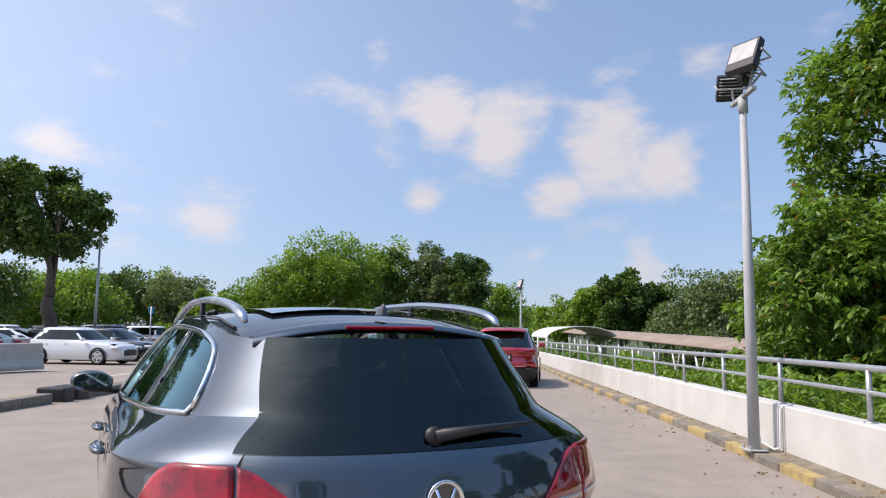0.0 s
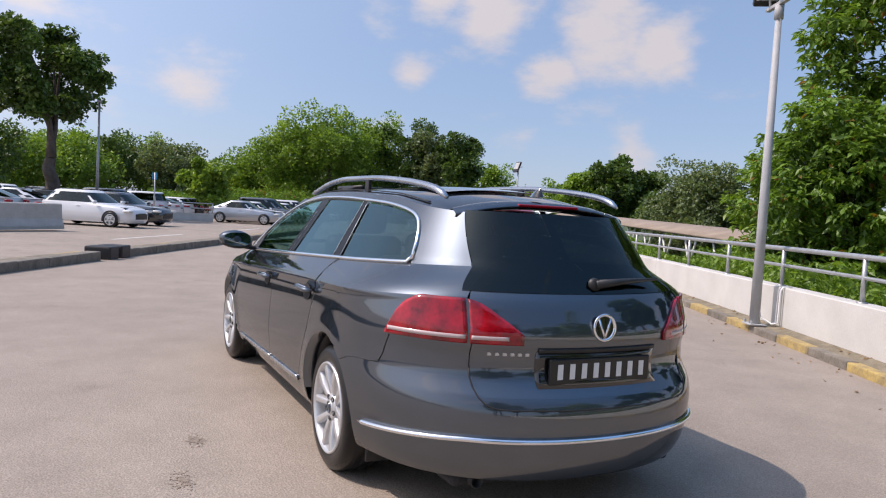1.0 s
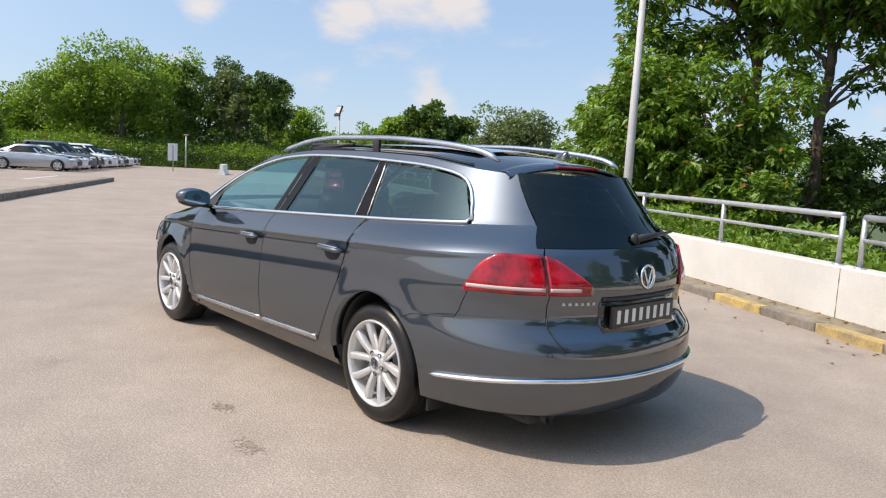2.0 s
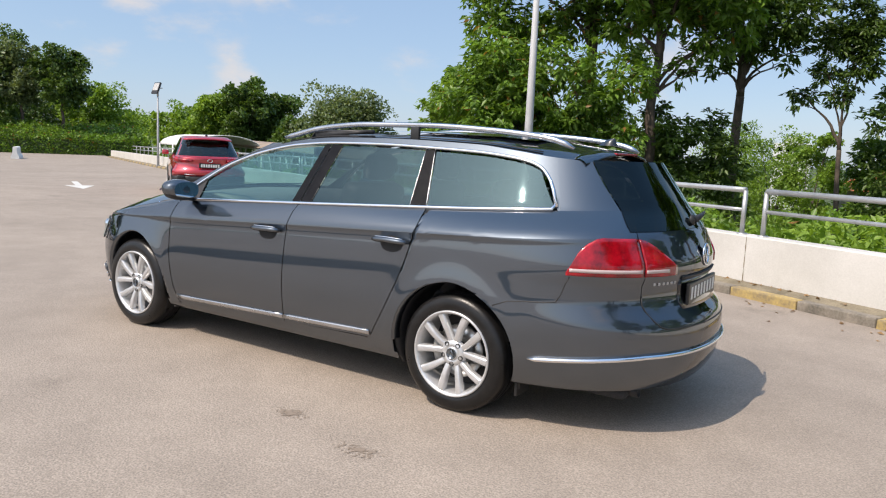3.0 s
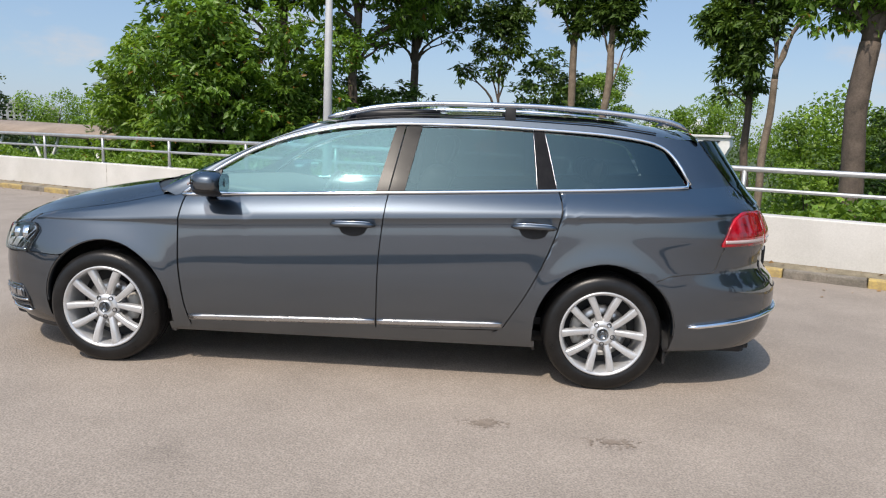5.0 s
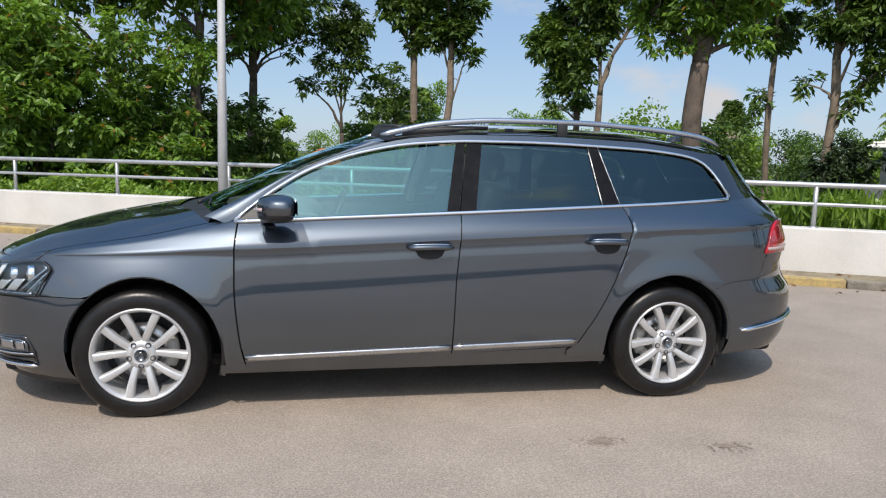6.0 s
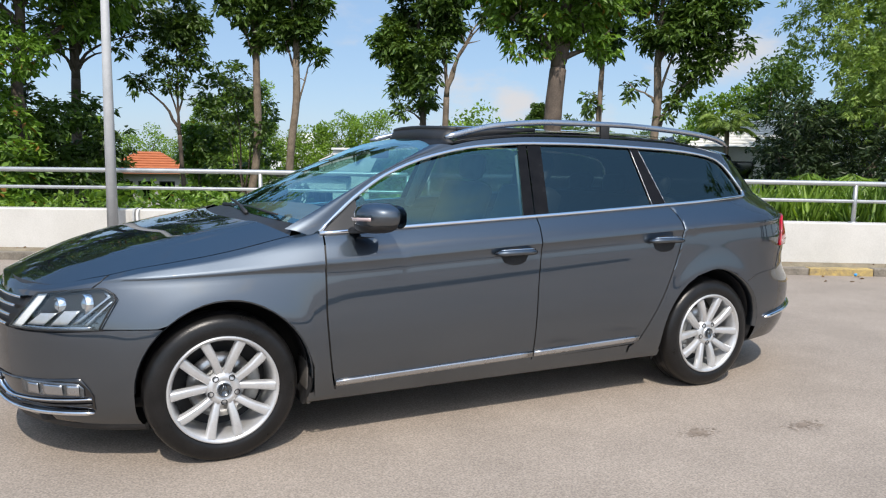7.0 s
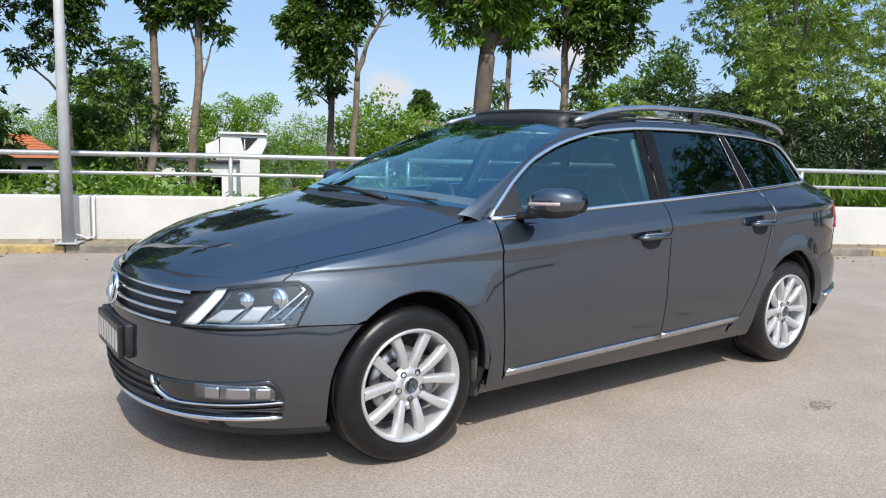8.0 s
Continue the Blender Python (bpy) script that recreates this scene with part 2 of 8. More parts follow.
def asphalt_material():
    m, nt, b = base_material("worn_asphalt", (0.2, 0.18, 0.16), 0.82, 0, 0.35)
    tcn = nt.nodes.new("ShaderNodeTexCoord")

    def tex(scale, detail=5.0, rough=0.6):
        n = node(nt, "ShaderNodeTexNoise", Scale=scale, Detail=detail, Roughness=rough)
        nt.links.new(tcn.outputs["Object"], n.inputs["Vector"])
        return n.outputs["Fac"]

    def ranged(src, a, c, lo, hi):
        r = node(nt, "ShaderNodeMapRange", From_Min=a, From_Max=c, To_Min=lo, To_Max=hi)
        nt.links.new(src, r.inputs["Value"])
        return r.outputs["Result"]

    def times(p, q):
        n = node(nt, "ShaderNodeMath")
        n.operation = "MULTIPLY"
        nt.links.new(p, n.inputs[0])
        nt.links.new(q, n.inputs[1])
        return n.outputs[0]

    grit = node(nt, "ShaderNodeTexVoronoi", Scale=95.0)
    nt.links.new(tcn.outputs["Object"], grit.inputs["Vector"])
    grain = times(ranged(tex(120, 3), 0.3, 0.7, 0.74, 1.26), ranged(grit.outputs["Distance"], 0.05, 0.75, 0.76, 1.15))
    cloud = times(ranged(tex(0.35), 0.3, 0.7, 0.88, 1.10), ranged(tex(2.2, 7), 0.3, 0.7, 0.90, 1.10))
    stain = ranged(tex(1.1, 4, 0.5), 0.26, 0.34, 0.82, 1.0)
    value = times(times(grain, cloud), stain)
    sc = nt.nodes.new("ShaderNodeVectorMath")
    sc.operation, sc.inputs[0].default_value = "SCALE", (0.290, 0.243, 0.200)
    nt.links.new(value, sc.inputs["Scale"])
    nt.links.new(sc.outputs["Vector"], b.inputs["Base Color"])
    bp = node(nt, "ShaderNodeBump", Strength=0.35, Distance=0.006)
    nt.links.new(grit.outputs["Distance"], bp.inputs["Height"])
    nt.links.new(bp.outputs["Normal"], b.inputs["Normal"])
    return m


M_ASPHALT = asphalt_material()
M_WALL = surface("painted_wall", (0.46, 0.445, 0.41), (0.64, 0.62, 0.585), 1.3, 60, 0.7, bump=0.08, spread=0.2)
M_LEDGE = surface("mossy_concrete", (0.10, 0.082, 0.052), (0.29, 0.245, 0.17), 5, 70, 0.85, bump=0.35, spread=0.17)
M_KERB_Y = surface("kerb_yellow", (0.22, 0.17, 0.10), (0.50, 0.36, 0.12), 6, 40, 0.8, bump=0.3, spread=0.13)
M_KERB_K = surface("kerb_black", (0.10, 0.088, 0.070), (0.27, 0.235, 0.19), 5, 50, 0.85, bump=0.3, spread=0.15)
M_STEEL = surface("brushed_steel", (0.42, 0.42, 0.42), (0.62, 0.62, 0.61), 6, 200, 0.30, metal=1.0, spread=0.2)
M_GALV = surface("galvanised_steel", (0.30, 0.31, 0.32), (0.50, 0.51, 0.52), 9, 60, 0.48, metal=0.75, spread=0.2)
M_POLE = surface("pole_grey", (0.33, 0.34, 0.345), (0.44, 0.445, 0.45), 7, 60, 0.6, metal=0.0, spread=0.2)
M_RAIL = surface("rail_metal", (0.36, 0.37, 0.37), (0.52, 0.53, 0.53), 7, 90, 0.42, metal=0.6, spread=0.2)
M_BARK = surface("bark", (0.10, 0.075, 0.055), (0.28, 0.22, 0.165), 4, 30, 0.9, bump=0.6, spread=0.18)
M_BARK_D = surface("bark_dark", (0.05, 0.038, 0.03), (0.15, 0.115, 0.09), 4, 30, 0.9, bump=0.6, spread=0.18)
M_LEAF = leaf_material("leaf_green", (0.048, 0.098, 0.016), (0.21, 0.36, 0.050), dry=(0.25, 0.13, 0.03))
M_LEAF_L = leaf_material("leaf_bright", (0.08, 0.15, 0.022), (0.25, 0.38, 0.05))
M_LEAF_D = leaf_material("leaf_dark", (0.030, 0.060, 0.013), (0.12, 0.205, 0.036), back=0.28)
M_LEAF_F = leaf_material("leaf_far", (0.085, 0.155, 0.022), (0.26, 0.40, 0.055), back=0.35)
M_LEAF_O = leaf_material("leaf_olive", (0.075, 0.105, 0.045), (0.19, 0.25, 0.10), back=0.3)
M_LEAF_W = leaf_material("leaf_willow", (0.11, 0.175, 0.04), (0.34, 0.46, 0.12), back=0.4)
# near-black green: the shade below the trees put into the leaf colour
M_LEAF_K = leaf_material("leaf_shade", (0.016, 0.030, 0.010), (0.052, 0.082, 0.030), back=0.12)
M_DRY = leaf_material("dry_leaf", (0.09, 0.05, 0.025), (0.34, 0.20, 0.08), back=0.1)
M_SOIL = surface("soil_and_grass", (0.03, 0.05, 0.015), (0.09, 0.12, 0.035), 1.5, 25, 0.95, bump=0.4, spread=0.2)
M_PAINT = car_paint("grey_metallic_paint", (0.058, 0.074, 0.094), metal=1.0, rough=0.43)
M_RED = car_paint("red_metallic_paint", (0.46, 0.008, 0.022), metal=0.35)
M_CHROME, _, _ = base_material("chrome", (0.82, 0.83, 0.85), 0.09, 1.0)
M_SATIN = surface("satin_aluminium", (0.46, 0.47, 0.49), (0.60, 0.61, 0.63), 5, 200, 0.27, metal=1.0)
M_ALLOY = surface("alloy_silver", (0.50, 0.50, 0.50), (0.64, 0.64, 0.64), 8, 150, 0.34, metal=0.55, coat=0.6)
M_RUBBER = surface("tyre_rubber", (0.005, 0.005, 0.005), (0.014, 0.013, 0.013), 12, 150, 0.30, bump=0.10, spec=0.35)
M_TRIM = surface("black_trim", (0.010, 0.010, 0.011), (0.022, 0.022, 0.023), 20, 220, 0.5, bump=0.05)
M_BACK_K, _, _ = base_material("black_glass_edge", (0.006, 0.006, 0.007), 0.06, 0, 0.5)
M_GLOSS_K, _, _ = base_material("gloss_black", (0.008, 0.008, 0.009), 0.12, 0, 0.5, 1.0)
M_CABIN = surface("cabin_dark", (0.012, 0.012, 0.013), (0.03, 0.03, 0.032), 9, 120, 0.8)
M_CABIN_L = surface("cabin_beige", (0.24, 0.25, 0.24), (0.36, 0.37, 0.35), 9, 120, 0.8)
M_SEAT = surface("seat_leather", (0.030, 0.030, 0.032), (0.07, 0.07, 0.072), 9, 160, 0.5, bump=0.1)
M_PILLAR = surface("pillar_black", (0.006, 0.006, 0.007), (0.012, 0.012, 0.013), 12, 90, 0.25, spec=0.10)
M_FLAP = surface("dusty_plastic", (0.055, 0.050, 0.046), (0.12, 0.11, 0.10), 9, 120, 0.8)
M_FROST = surface("frosted_glass", (0.36, 0.355, 0.34), (0.52, 0.51, 0.49), 6, 60, 0.35)
M_DASH = surface("dashboard_skin", (0.10, 0.088, 0.075), (0.17, 0.15, 0.13), 9, 160, 0.6, bump=0.1)
M_GLASS = window_glass("glass_front", (0.42, 0.70, 0.66), 2.3, (0.56, 0.93, 1.0))
M_GLASS_R = window_glass("glass_rear", (0.035, 0.040, 0.042), 1.5)
M_GLASS_P = window_glass("glass_privacy", (0.13, 0.175, 0.175), 2.0, (0.60, 0.90, 0.96))
M_GLASS_W = window_glass("glass_windscreen", (0.66, 0.84, 0.82), 2.6, (0.62, 0.92, 1.0))
M_GLASS_F = window_glass("glass_far", (0.12, 0.14, 0.15))
M_LENS = window_glass("lamp_lens", (0.90, 0.93, 0.95))
M_REDLENS = surface("red_lens", (0.10, 0.001, 0.004), (0.50, 0.004, 0.016), 9, 60, 0.10, spread=0.16, spec=0.45, coat=0.6, fine_mix=0.25)
M_REDDARK, _, _ = base_material("red_lens_dark", (0.36, 0.004, 0.012), 0.2, 0, 0.4, 0.0)
M_MIRROR, _, _ = base_material("mirror_glass", (0.52, 0.60, 0.64), 0.03, 1.0)
M_CLEAR, _, _ = base_material("clear_strip", (0.50, 0.38, 0.37), 0.15, 0, 0.5, 1.0)
M_WHITE = surface("white_render", (0.60, 0.60, 0.58), (0.78, 0.78, 0.76), 0.8, 12, 0.8, spread=0.2)
M_GREYWALL = surface("grey_render", (0.30, 0.30, 0.30), (0.42, 0.42, 0.41), 0.8, 12, 0.8, spread=0.2)
M_TILE = surface("terracotta", (0.30, 0.085, 0.03), (0.50, 0.16, 0.06), 2, 12, 0.8, spread=0.25)
M_TILE_B = surface("brown_roof", (0.20, 0.15, 0.11), (0.34, 0.27, 0.21), 1.2, 12, 0.8, spread=0.2)
M_LINE = surface("road_paint", (0.40, 0.39, 0.36), (0.74, 0.73, 0.69), 3, 60, 0.7, spread=0.25)
M_PLATE, _, _ = base_material("plate_black", (0.012, 0.012, 0.012), 0.35)
M_PLATE_W, _, _ = base_material("plate_white", (0.72, 0.72, 0.70), 0.4)
M_BLUE = surface("blue_tarpaulin", (0.02, 0.22, 0.42), (0.05, 0.40, 0.62), 3, 40, 0.5)
M_CONC = surface("bare_concrete", (0.34, 0.32, 0.29), (0.52, 0.50, 0.46), 2.5, 40, 0.85, bump=0.2, spread=0.2)
M_RUST = surface("rust_stain", (0.215, 0.165, 0.125), (0.28, 0.228, 0.18), 9, 90, 0.8, spread=0.2)
M_LAMP_K = surface("lamp_grey", (0.10, 0.11, 0.12), (0.26, 0.28, 0.30), 9, 90, 0.2, metal=0.8)
M_CYAN, _, _ = base_material("blue_litter", (0.03, 0.28, 0.62), 0.4)


# ---- mesh helpers ----
def finish(name, bm, material, parent=None, label="", smooth=True):
    me = bpy.data.meshes.new(name)
    bm.normal_update()
    bm.to_mesh(me)
    bm.free()
    if smooth:
        me.polygons.foreach_set("use_smooth", [True] * len(me.polygons))
    for mm in (material if isinstance(material, (list, tuple)) else [material]):
        me.materials.append(mm)
    ob = new(name, me)
    if parent:
        ob.parent = parent
    if label:
        ob["label"] = label
    return ob


def part(name, bm, material, parent, label="", smooth=True):
    return finish(name, bm, material, parent, label, smooth)


def thing(name, label, category, group="", at=(0, 0, 0), turn=0, kind=""):
    e = new(name)
    e.matrix_basis = pose(*at, 0, 0, turn)
    e.empty_display_size = 0.2
    return tagged(e, label, category, group, kind)


def box(bm, lo, hi, bevel=0.0, m=None):
    r = bmesh.ops.create_cube(bm, size=1.0)
    lo, hi = Vector(lo), Vector(hi)
    mt = Matrix.Translation((lo + hi) / 2) @ Matrix.Diagonal((*(hi - lo), 1))
    bmesh.ops.transform(bm, matrix=mt, verts=r["verts"])
    vs = r["verts"]
    if bevel:
        es = list({e for v in vs for e in v.link_edges})
        rb = bmesh.ops.bevel(bm, geom=es, offset=bevel, segments=2, affect="EDGES", profile=0.5)
        vs = list({v for f in rb["faces"] for v in f.verts} | {v for v in vs if v.is_valid})
    if m is not None:
        bmesh.ops.transform(bm, matrix=m, verts=vs)
    return bm


def new_box(lo, hi, bevel=0.0, m=None):
    return box(bmesh.new(), lo, hi, bevel, m)


def tube(bm, pts, radii, sides=10, flat=1.0, cap=True, up=None):
    """A tapered tube along a line; flat squashes its section."""
    pts = [Vector(p) for p in pts]
    if not hasattr(radii, "__len__"):
        radii = [radii] * len(pts)
    rings, ref = [], None
    for i, p in enumerate(pts):
        d = (pts[min(i + 1, len(pts) - 1)] - pts[max(i - 1, 0)]).normalized()
        if ref is None:
            ref = Vector(up) if up else (Vector((0, 0, 1)) if abs(d.z) < 0.9 else Vector((1, 0, 0)))
        a = d.cross(ref).normalized()
        b2 = a.cross(d).normalized()
        ref = b2
        rings.append([bm.verts.new(p + radii[i] * (math.cos(2 * math.pi * k / sides) * a + flat * math.sin(2 * math.pi * k / sides) * b2)) for k in range(sides)])
    for r0, r1 in zip(rings, rings[1:]):
        for k in range(sides):
            bm.faces.new((r0[k], r0[(k + 1) % sides], r1[(k + 1) % sides], r1[k]))
    if cap:
        bm.faces.new(list(reversed(rings[0])))
        bm.faces.new(rings[-1])
    return bm


def lathe(bm, profile, sides=48, axis="y", at=(0, 0, 0), close=False):
    """Turns (radius, along) pairs round an axis."""
    rings = []
    for r, h in profile:
        ring = []
        for k in range(sides):
            a = 2 * math.pi * k / sides
            c, s = r * math.cos(a), r * math.sin(a)
            v = (c, h, s) if axis == "y" else ((c, s, h) if axis == "z" else (h, c, s))
            ring.append(bm.verts.new(Vector(v) + Vector(at)))
        rings.append(ring)
    pairs = list(zip(rings, rings[1:])) + ([(rings[-1], rings[0])] if close else [])
    for r0, r1 in pairs:
        for k in range(sides):
            bm.faces.new((r0[k], r0[(k + 1) % sides], r1[(k + 1) % sides], r1[k]))
    return bm


def grid(bm, rows, close_u=False):
    """Faces through rows of points."""
    vs = [[bm.verts.new(p) for p in r] for r in rows]
    for a, b in zip(vs, vs[1:]):
        n = len(a)
        for k in range(n if close_u else n - 1):
            q = [a[k], a[(k + 1) % n], b[(k + 1) % n], b[k]]
            bm.faces.new(q)
    return vs


def sheet(rows, thick=0.0, flip=False):
    """A curved sheet through rows of points; thick adds a back and rim."""
    bm = bmesh.new()
    grid(bm, rows)
    bmesh.ops.remove_doubles(bm, verts=bm.verts, dist=1e-5)
    if flip:
        bmesh.ops.reverse_faces(bm, faces=bm.faces)
    bm.normal_update()
    if thick:
        bmesh.ops.solidify(bm, geom=list(bm.faces), thickness=thick)
    return bm


def mirrored(bm):
    """The same shape on the other side of the y = 0 plane."""
    b2 = bm.copy()
    for v in b2.verts:
        v.co.y = -v.co.y
    bmesh.ops.reverse_faces(b2, faces=b2.faces)
    return b2


def smooth_table(table):
    """A smooth curve through a few stations."""
    xs, ys = np.array([a for a, _ in table], float), np.array([b for _, b in table], float)
    h = np.diff(xs)
    d = np.diff(ys) / h
    m = np.zeros(len(xs))
    m[1:-1] = [0 if d[i] * d[i + 1] <= 0 else 2 * d[i] * d[i + 1] / (d[i] + d[i + 1]) for i in range(len(d) - 1)]
    m[0], m[-1] = d[0], d[-1]

    def f(v):
        v = min(max(v, xs[0]), xs[-1])
        i = min(max(int(np.searchsorted(xs, v)) - 1, 0), len(h) - 1)
        s = (v - xs[i]) / h[i]
        return float((2 * s**3 - 3 * s * s + 1) * ys[i] + (s**3 - 2 * s * s + s) * h[i] * m[i] + (3 * s * s - 2 * s**3) * ys[i + 1] + (s**3 - s * s) * h[i] * m[i + 1])
    return f


# ---- the car park's own directions: u along the boundary wall, n across it, towards the houses ----
LOT_TURN = -26.86
LOT_C, LOT_S = math.cos(radians(26.86)), math.sin(radians(26.86))


def lot(u, n, z=0.0):
    return Vector((LOT_C * u + LOT_S * n, -LOT_S * u + LOT_C * n, z))




def rise(u):
    """The deck falls gently towards the ramp."""
    d = max(0.0, -u - 2.0)
    return -0.010 * d * d / (d + 2.0)


def lot_ground(x, y):
    return rise(LOT_C * x - LOT_S * y)

# ---- ground ----
def terrain_height(u, n):
    """Level under the deck, falling away behind the wall to the house gardens."""
    if n < 4.9:
        return rise(u) - 0.06
    t = min((n - 4.9) / 6.0, 1.0)
    t = t * t * (3 - 2 * t)
    return (rise(u) - 0.06) * (1 - t) + (-3.2) * t - min(max(n - 11, 0) * 0.03, 3.0)


def build_ground():
    us = [-3000, -1200, -500, -250, -150, -110] + list(np.arange(-90, 31, 3.0)) + [45, 70, 120, 250, 600, 3000]
    ns = [-3000, -900, -300, -120, -60, -30, -12, 0, 4.0, 4.9, 5.4, 6, 7, 8, 9, 10, 11, 13, 16, 20, 26, 34, 45, 60, 90, 150, 300, 900, 3000]
    bm = bmesh.new()
    grid(bm, [[lot(u, n, terrain_height(max(u, -100), n)) for u in us] for n in ns])
    bmesh.ops.reverse_faces(bm, faces=bm.faces)
    g = finish("ground", bm, M_SOIL)
    tagged(g, "grassy ground falling away behind the car park wall", "ground", kind="structure")
    # the paved deck, run on far out of view so the doors reflect pale ground
    us2, ns2 = [-100, -80] + list(np.arange(-70, 32, 2.0)) + [45, 80, 150, 300], [-600, -250, -120, -60, -30, -12, -6.2, 0, 4.60]
    bm = bmesh.new()
    grid(bm, [[lot(u, n, rise(u)) for u in us2] for n in ns2])
    bmesh.ops.reverse_faces(bm, faces=bm.faces)
    d = finish("road", bm, M_ASPHALT, smooth=False)
    tagged(d, "worn pale grey-brown asphalt car park driveway", "road", kind="structure")


build_ground()

# ---- boundary wall with kerb and rail ----
WALL_N, KERB_N, RAIL_N = 4.56, 4.26, 4.68
WALL_U = (-66.0, 26.0)
JOINT_U = -0.30


def build_wall():
    us = list(np.arange(WALL_U[0], WALL_U[1] + 0.1, 2.0))
    rows = []
    for u in us:
        b, t = rise(u) - 0.3, rise(u) + 0.60
        rows.append([lot(u, WALL_N, b), lot(u, WALL_N, t - 0.012), lot(u, WALL_N + 0.012, t), lot(u, WALL_N + 0.228, t), lot(u, WALL_N + 0.24, t - 0.012), lot(u, WALL_N + 0.24, b - 2.5)])
    bm = bmesh.new()
    grid(bm, rows)
    bmesh.ops.recalc_face_normals(bm, faces=bm.faces)
    w = finish("wall_outer", bm, M_WALL, smooth=False)
    tagged(w, "low white painted concrete parapet wall with weather stains", "wall", kind="structure")
    # ledge behind the kerb
    bm = bmesh.new()
    grid(bm, [[lot(u, KERB_N + 0.12, rise(u) + 0.082), lot(u, WALL_N + 0.01, rise(u) + 0.118)] for u in us])
    bmesh.ops.recalc_face_normals(bm, faces=bm.faces)
    if sum(f.normal.z for f in bm.faces) < 0:
        bmesh.ops.reverse_faces(bm, faces=bm.faces)
    e = finish("pavement", bm, M_LEDGE, smooth=False)
    tagged(e, "mossy concrete strip between kerb and wall", "pavement", kind="structure")


build_wall()


def wall_joint(u):
    bm = bmesh.new()
    rows = []
    for j in range(9):
        z = rise(u) + 0.115 + 0.48 * j / 8
        w = 0.004 + 0.003 * math.sin(j * 2.3)
        rows.append([lot(u - w, WALL_N - 0.0025, z), lot(u + w, WALL_N - 0.0025, z)])
    grid(bm, rows)
    bmesh.ops.recalc_face_normals(bm, faces=bm.faces)
    tagged(finish("wall_joint", bm, M_LEDGE, smooth=False), "narrow weathered joint in the parapet wall", "joint", kind="structure")


for joint_u in (JOINT_U - 27, JOINT_U - 18, JOINT_U - 9, JOINT_U, JOINT_U + 9):
    wall_joint(joint_u)


def build_kerb():
    kerb = thing("kerb", "worn kerb painted in yellow and black blocks", "kerb", kind="structure")
    rng = random.Random(4)
    k = 0
    u = -65.14
    while u < 24:
        yellow = k % 2 == 0
        z = rise(u + 0.37)
        m = Matrix(((LOT_C, LOT_S, 0, 0), (-LOT_S, LOT_C, 0, 0), (0, 0, 1, 0), (0, 0, 0, 1)))
        bm = bmesh.new()
        jit = rng.uniform(-0.004, 0.004)
        box(bm, (u + 0.004, KERB_N + jit, z - 0.1), (u + 0.751, KERB_N + 0.13 + jit, z + 0.088 + jit), 0.014)
        bmesh.ops.transform(bm, matrix=m, verts=bm.verts)
        part("kerb_block", bm, M_KERB_Y if yellow else M_KERB_K, kerb, "worn yellow painted block" if yellow else "grimy black painted block", smooth=False)
        u += 0.755
        k += 1


build_kerb()


def build_rail():
    rail = thing("handrail", "two-bar tubular steel handrail on the parapet wall", "handrail", kind="structure")
    posts = [-0.46 - 1.82 * k for k in range(0, 9)] + [-0.20 + 1.735 * k for k in range(0, 11)] + [-15.24 - 1.82 * k for k in range(0, 20)]
    for u in posts:
        z = rise(u)
        bm = bmesh.new()
        tube(bm, [lot(u, RAIL_N, z + 0.59), lot(u, RAIL_N, z + 1.07)], 0.026, 12)
        lathe(bm, [(0.001, 0.012), (0.055, 0.012), (0.055, 0.0)], 16, "z", lot(u, RAIL_N, z + 0.60))
        part("post", bm, M_RAIL, rail)
    for z0, r, name in ((1.075, 0.030, "top_rail"), (0.861, 0.021, "lower_rail")):
        for a, b in ((-52.0, -15.24), (-15.02, -0.46), (-0.20, 17.15)):
            us = list(np.arange(a, b, 1.8)) + [b]
            bm = bmesh.new()
            tube(bm, [lot(u, RAIL_N, rise(u) + z0) for u in us], r, 12)
            part(name, bm, M_RAIL, rail)


build_rail()


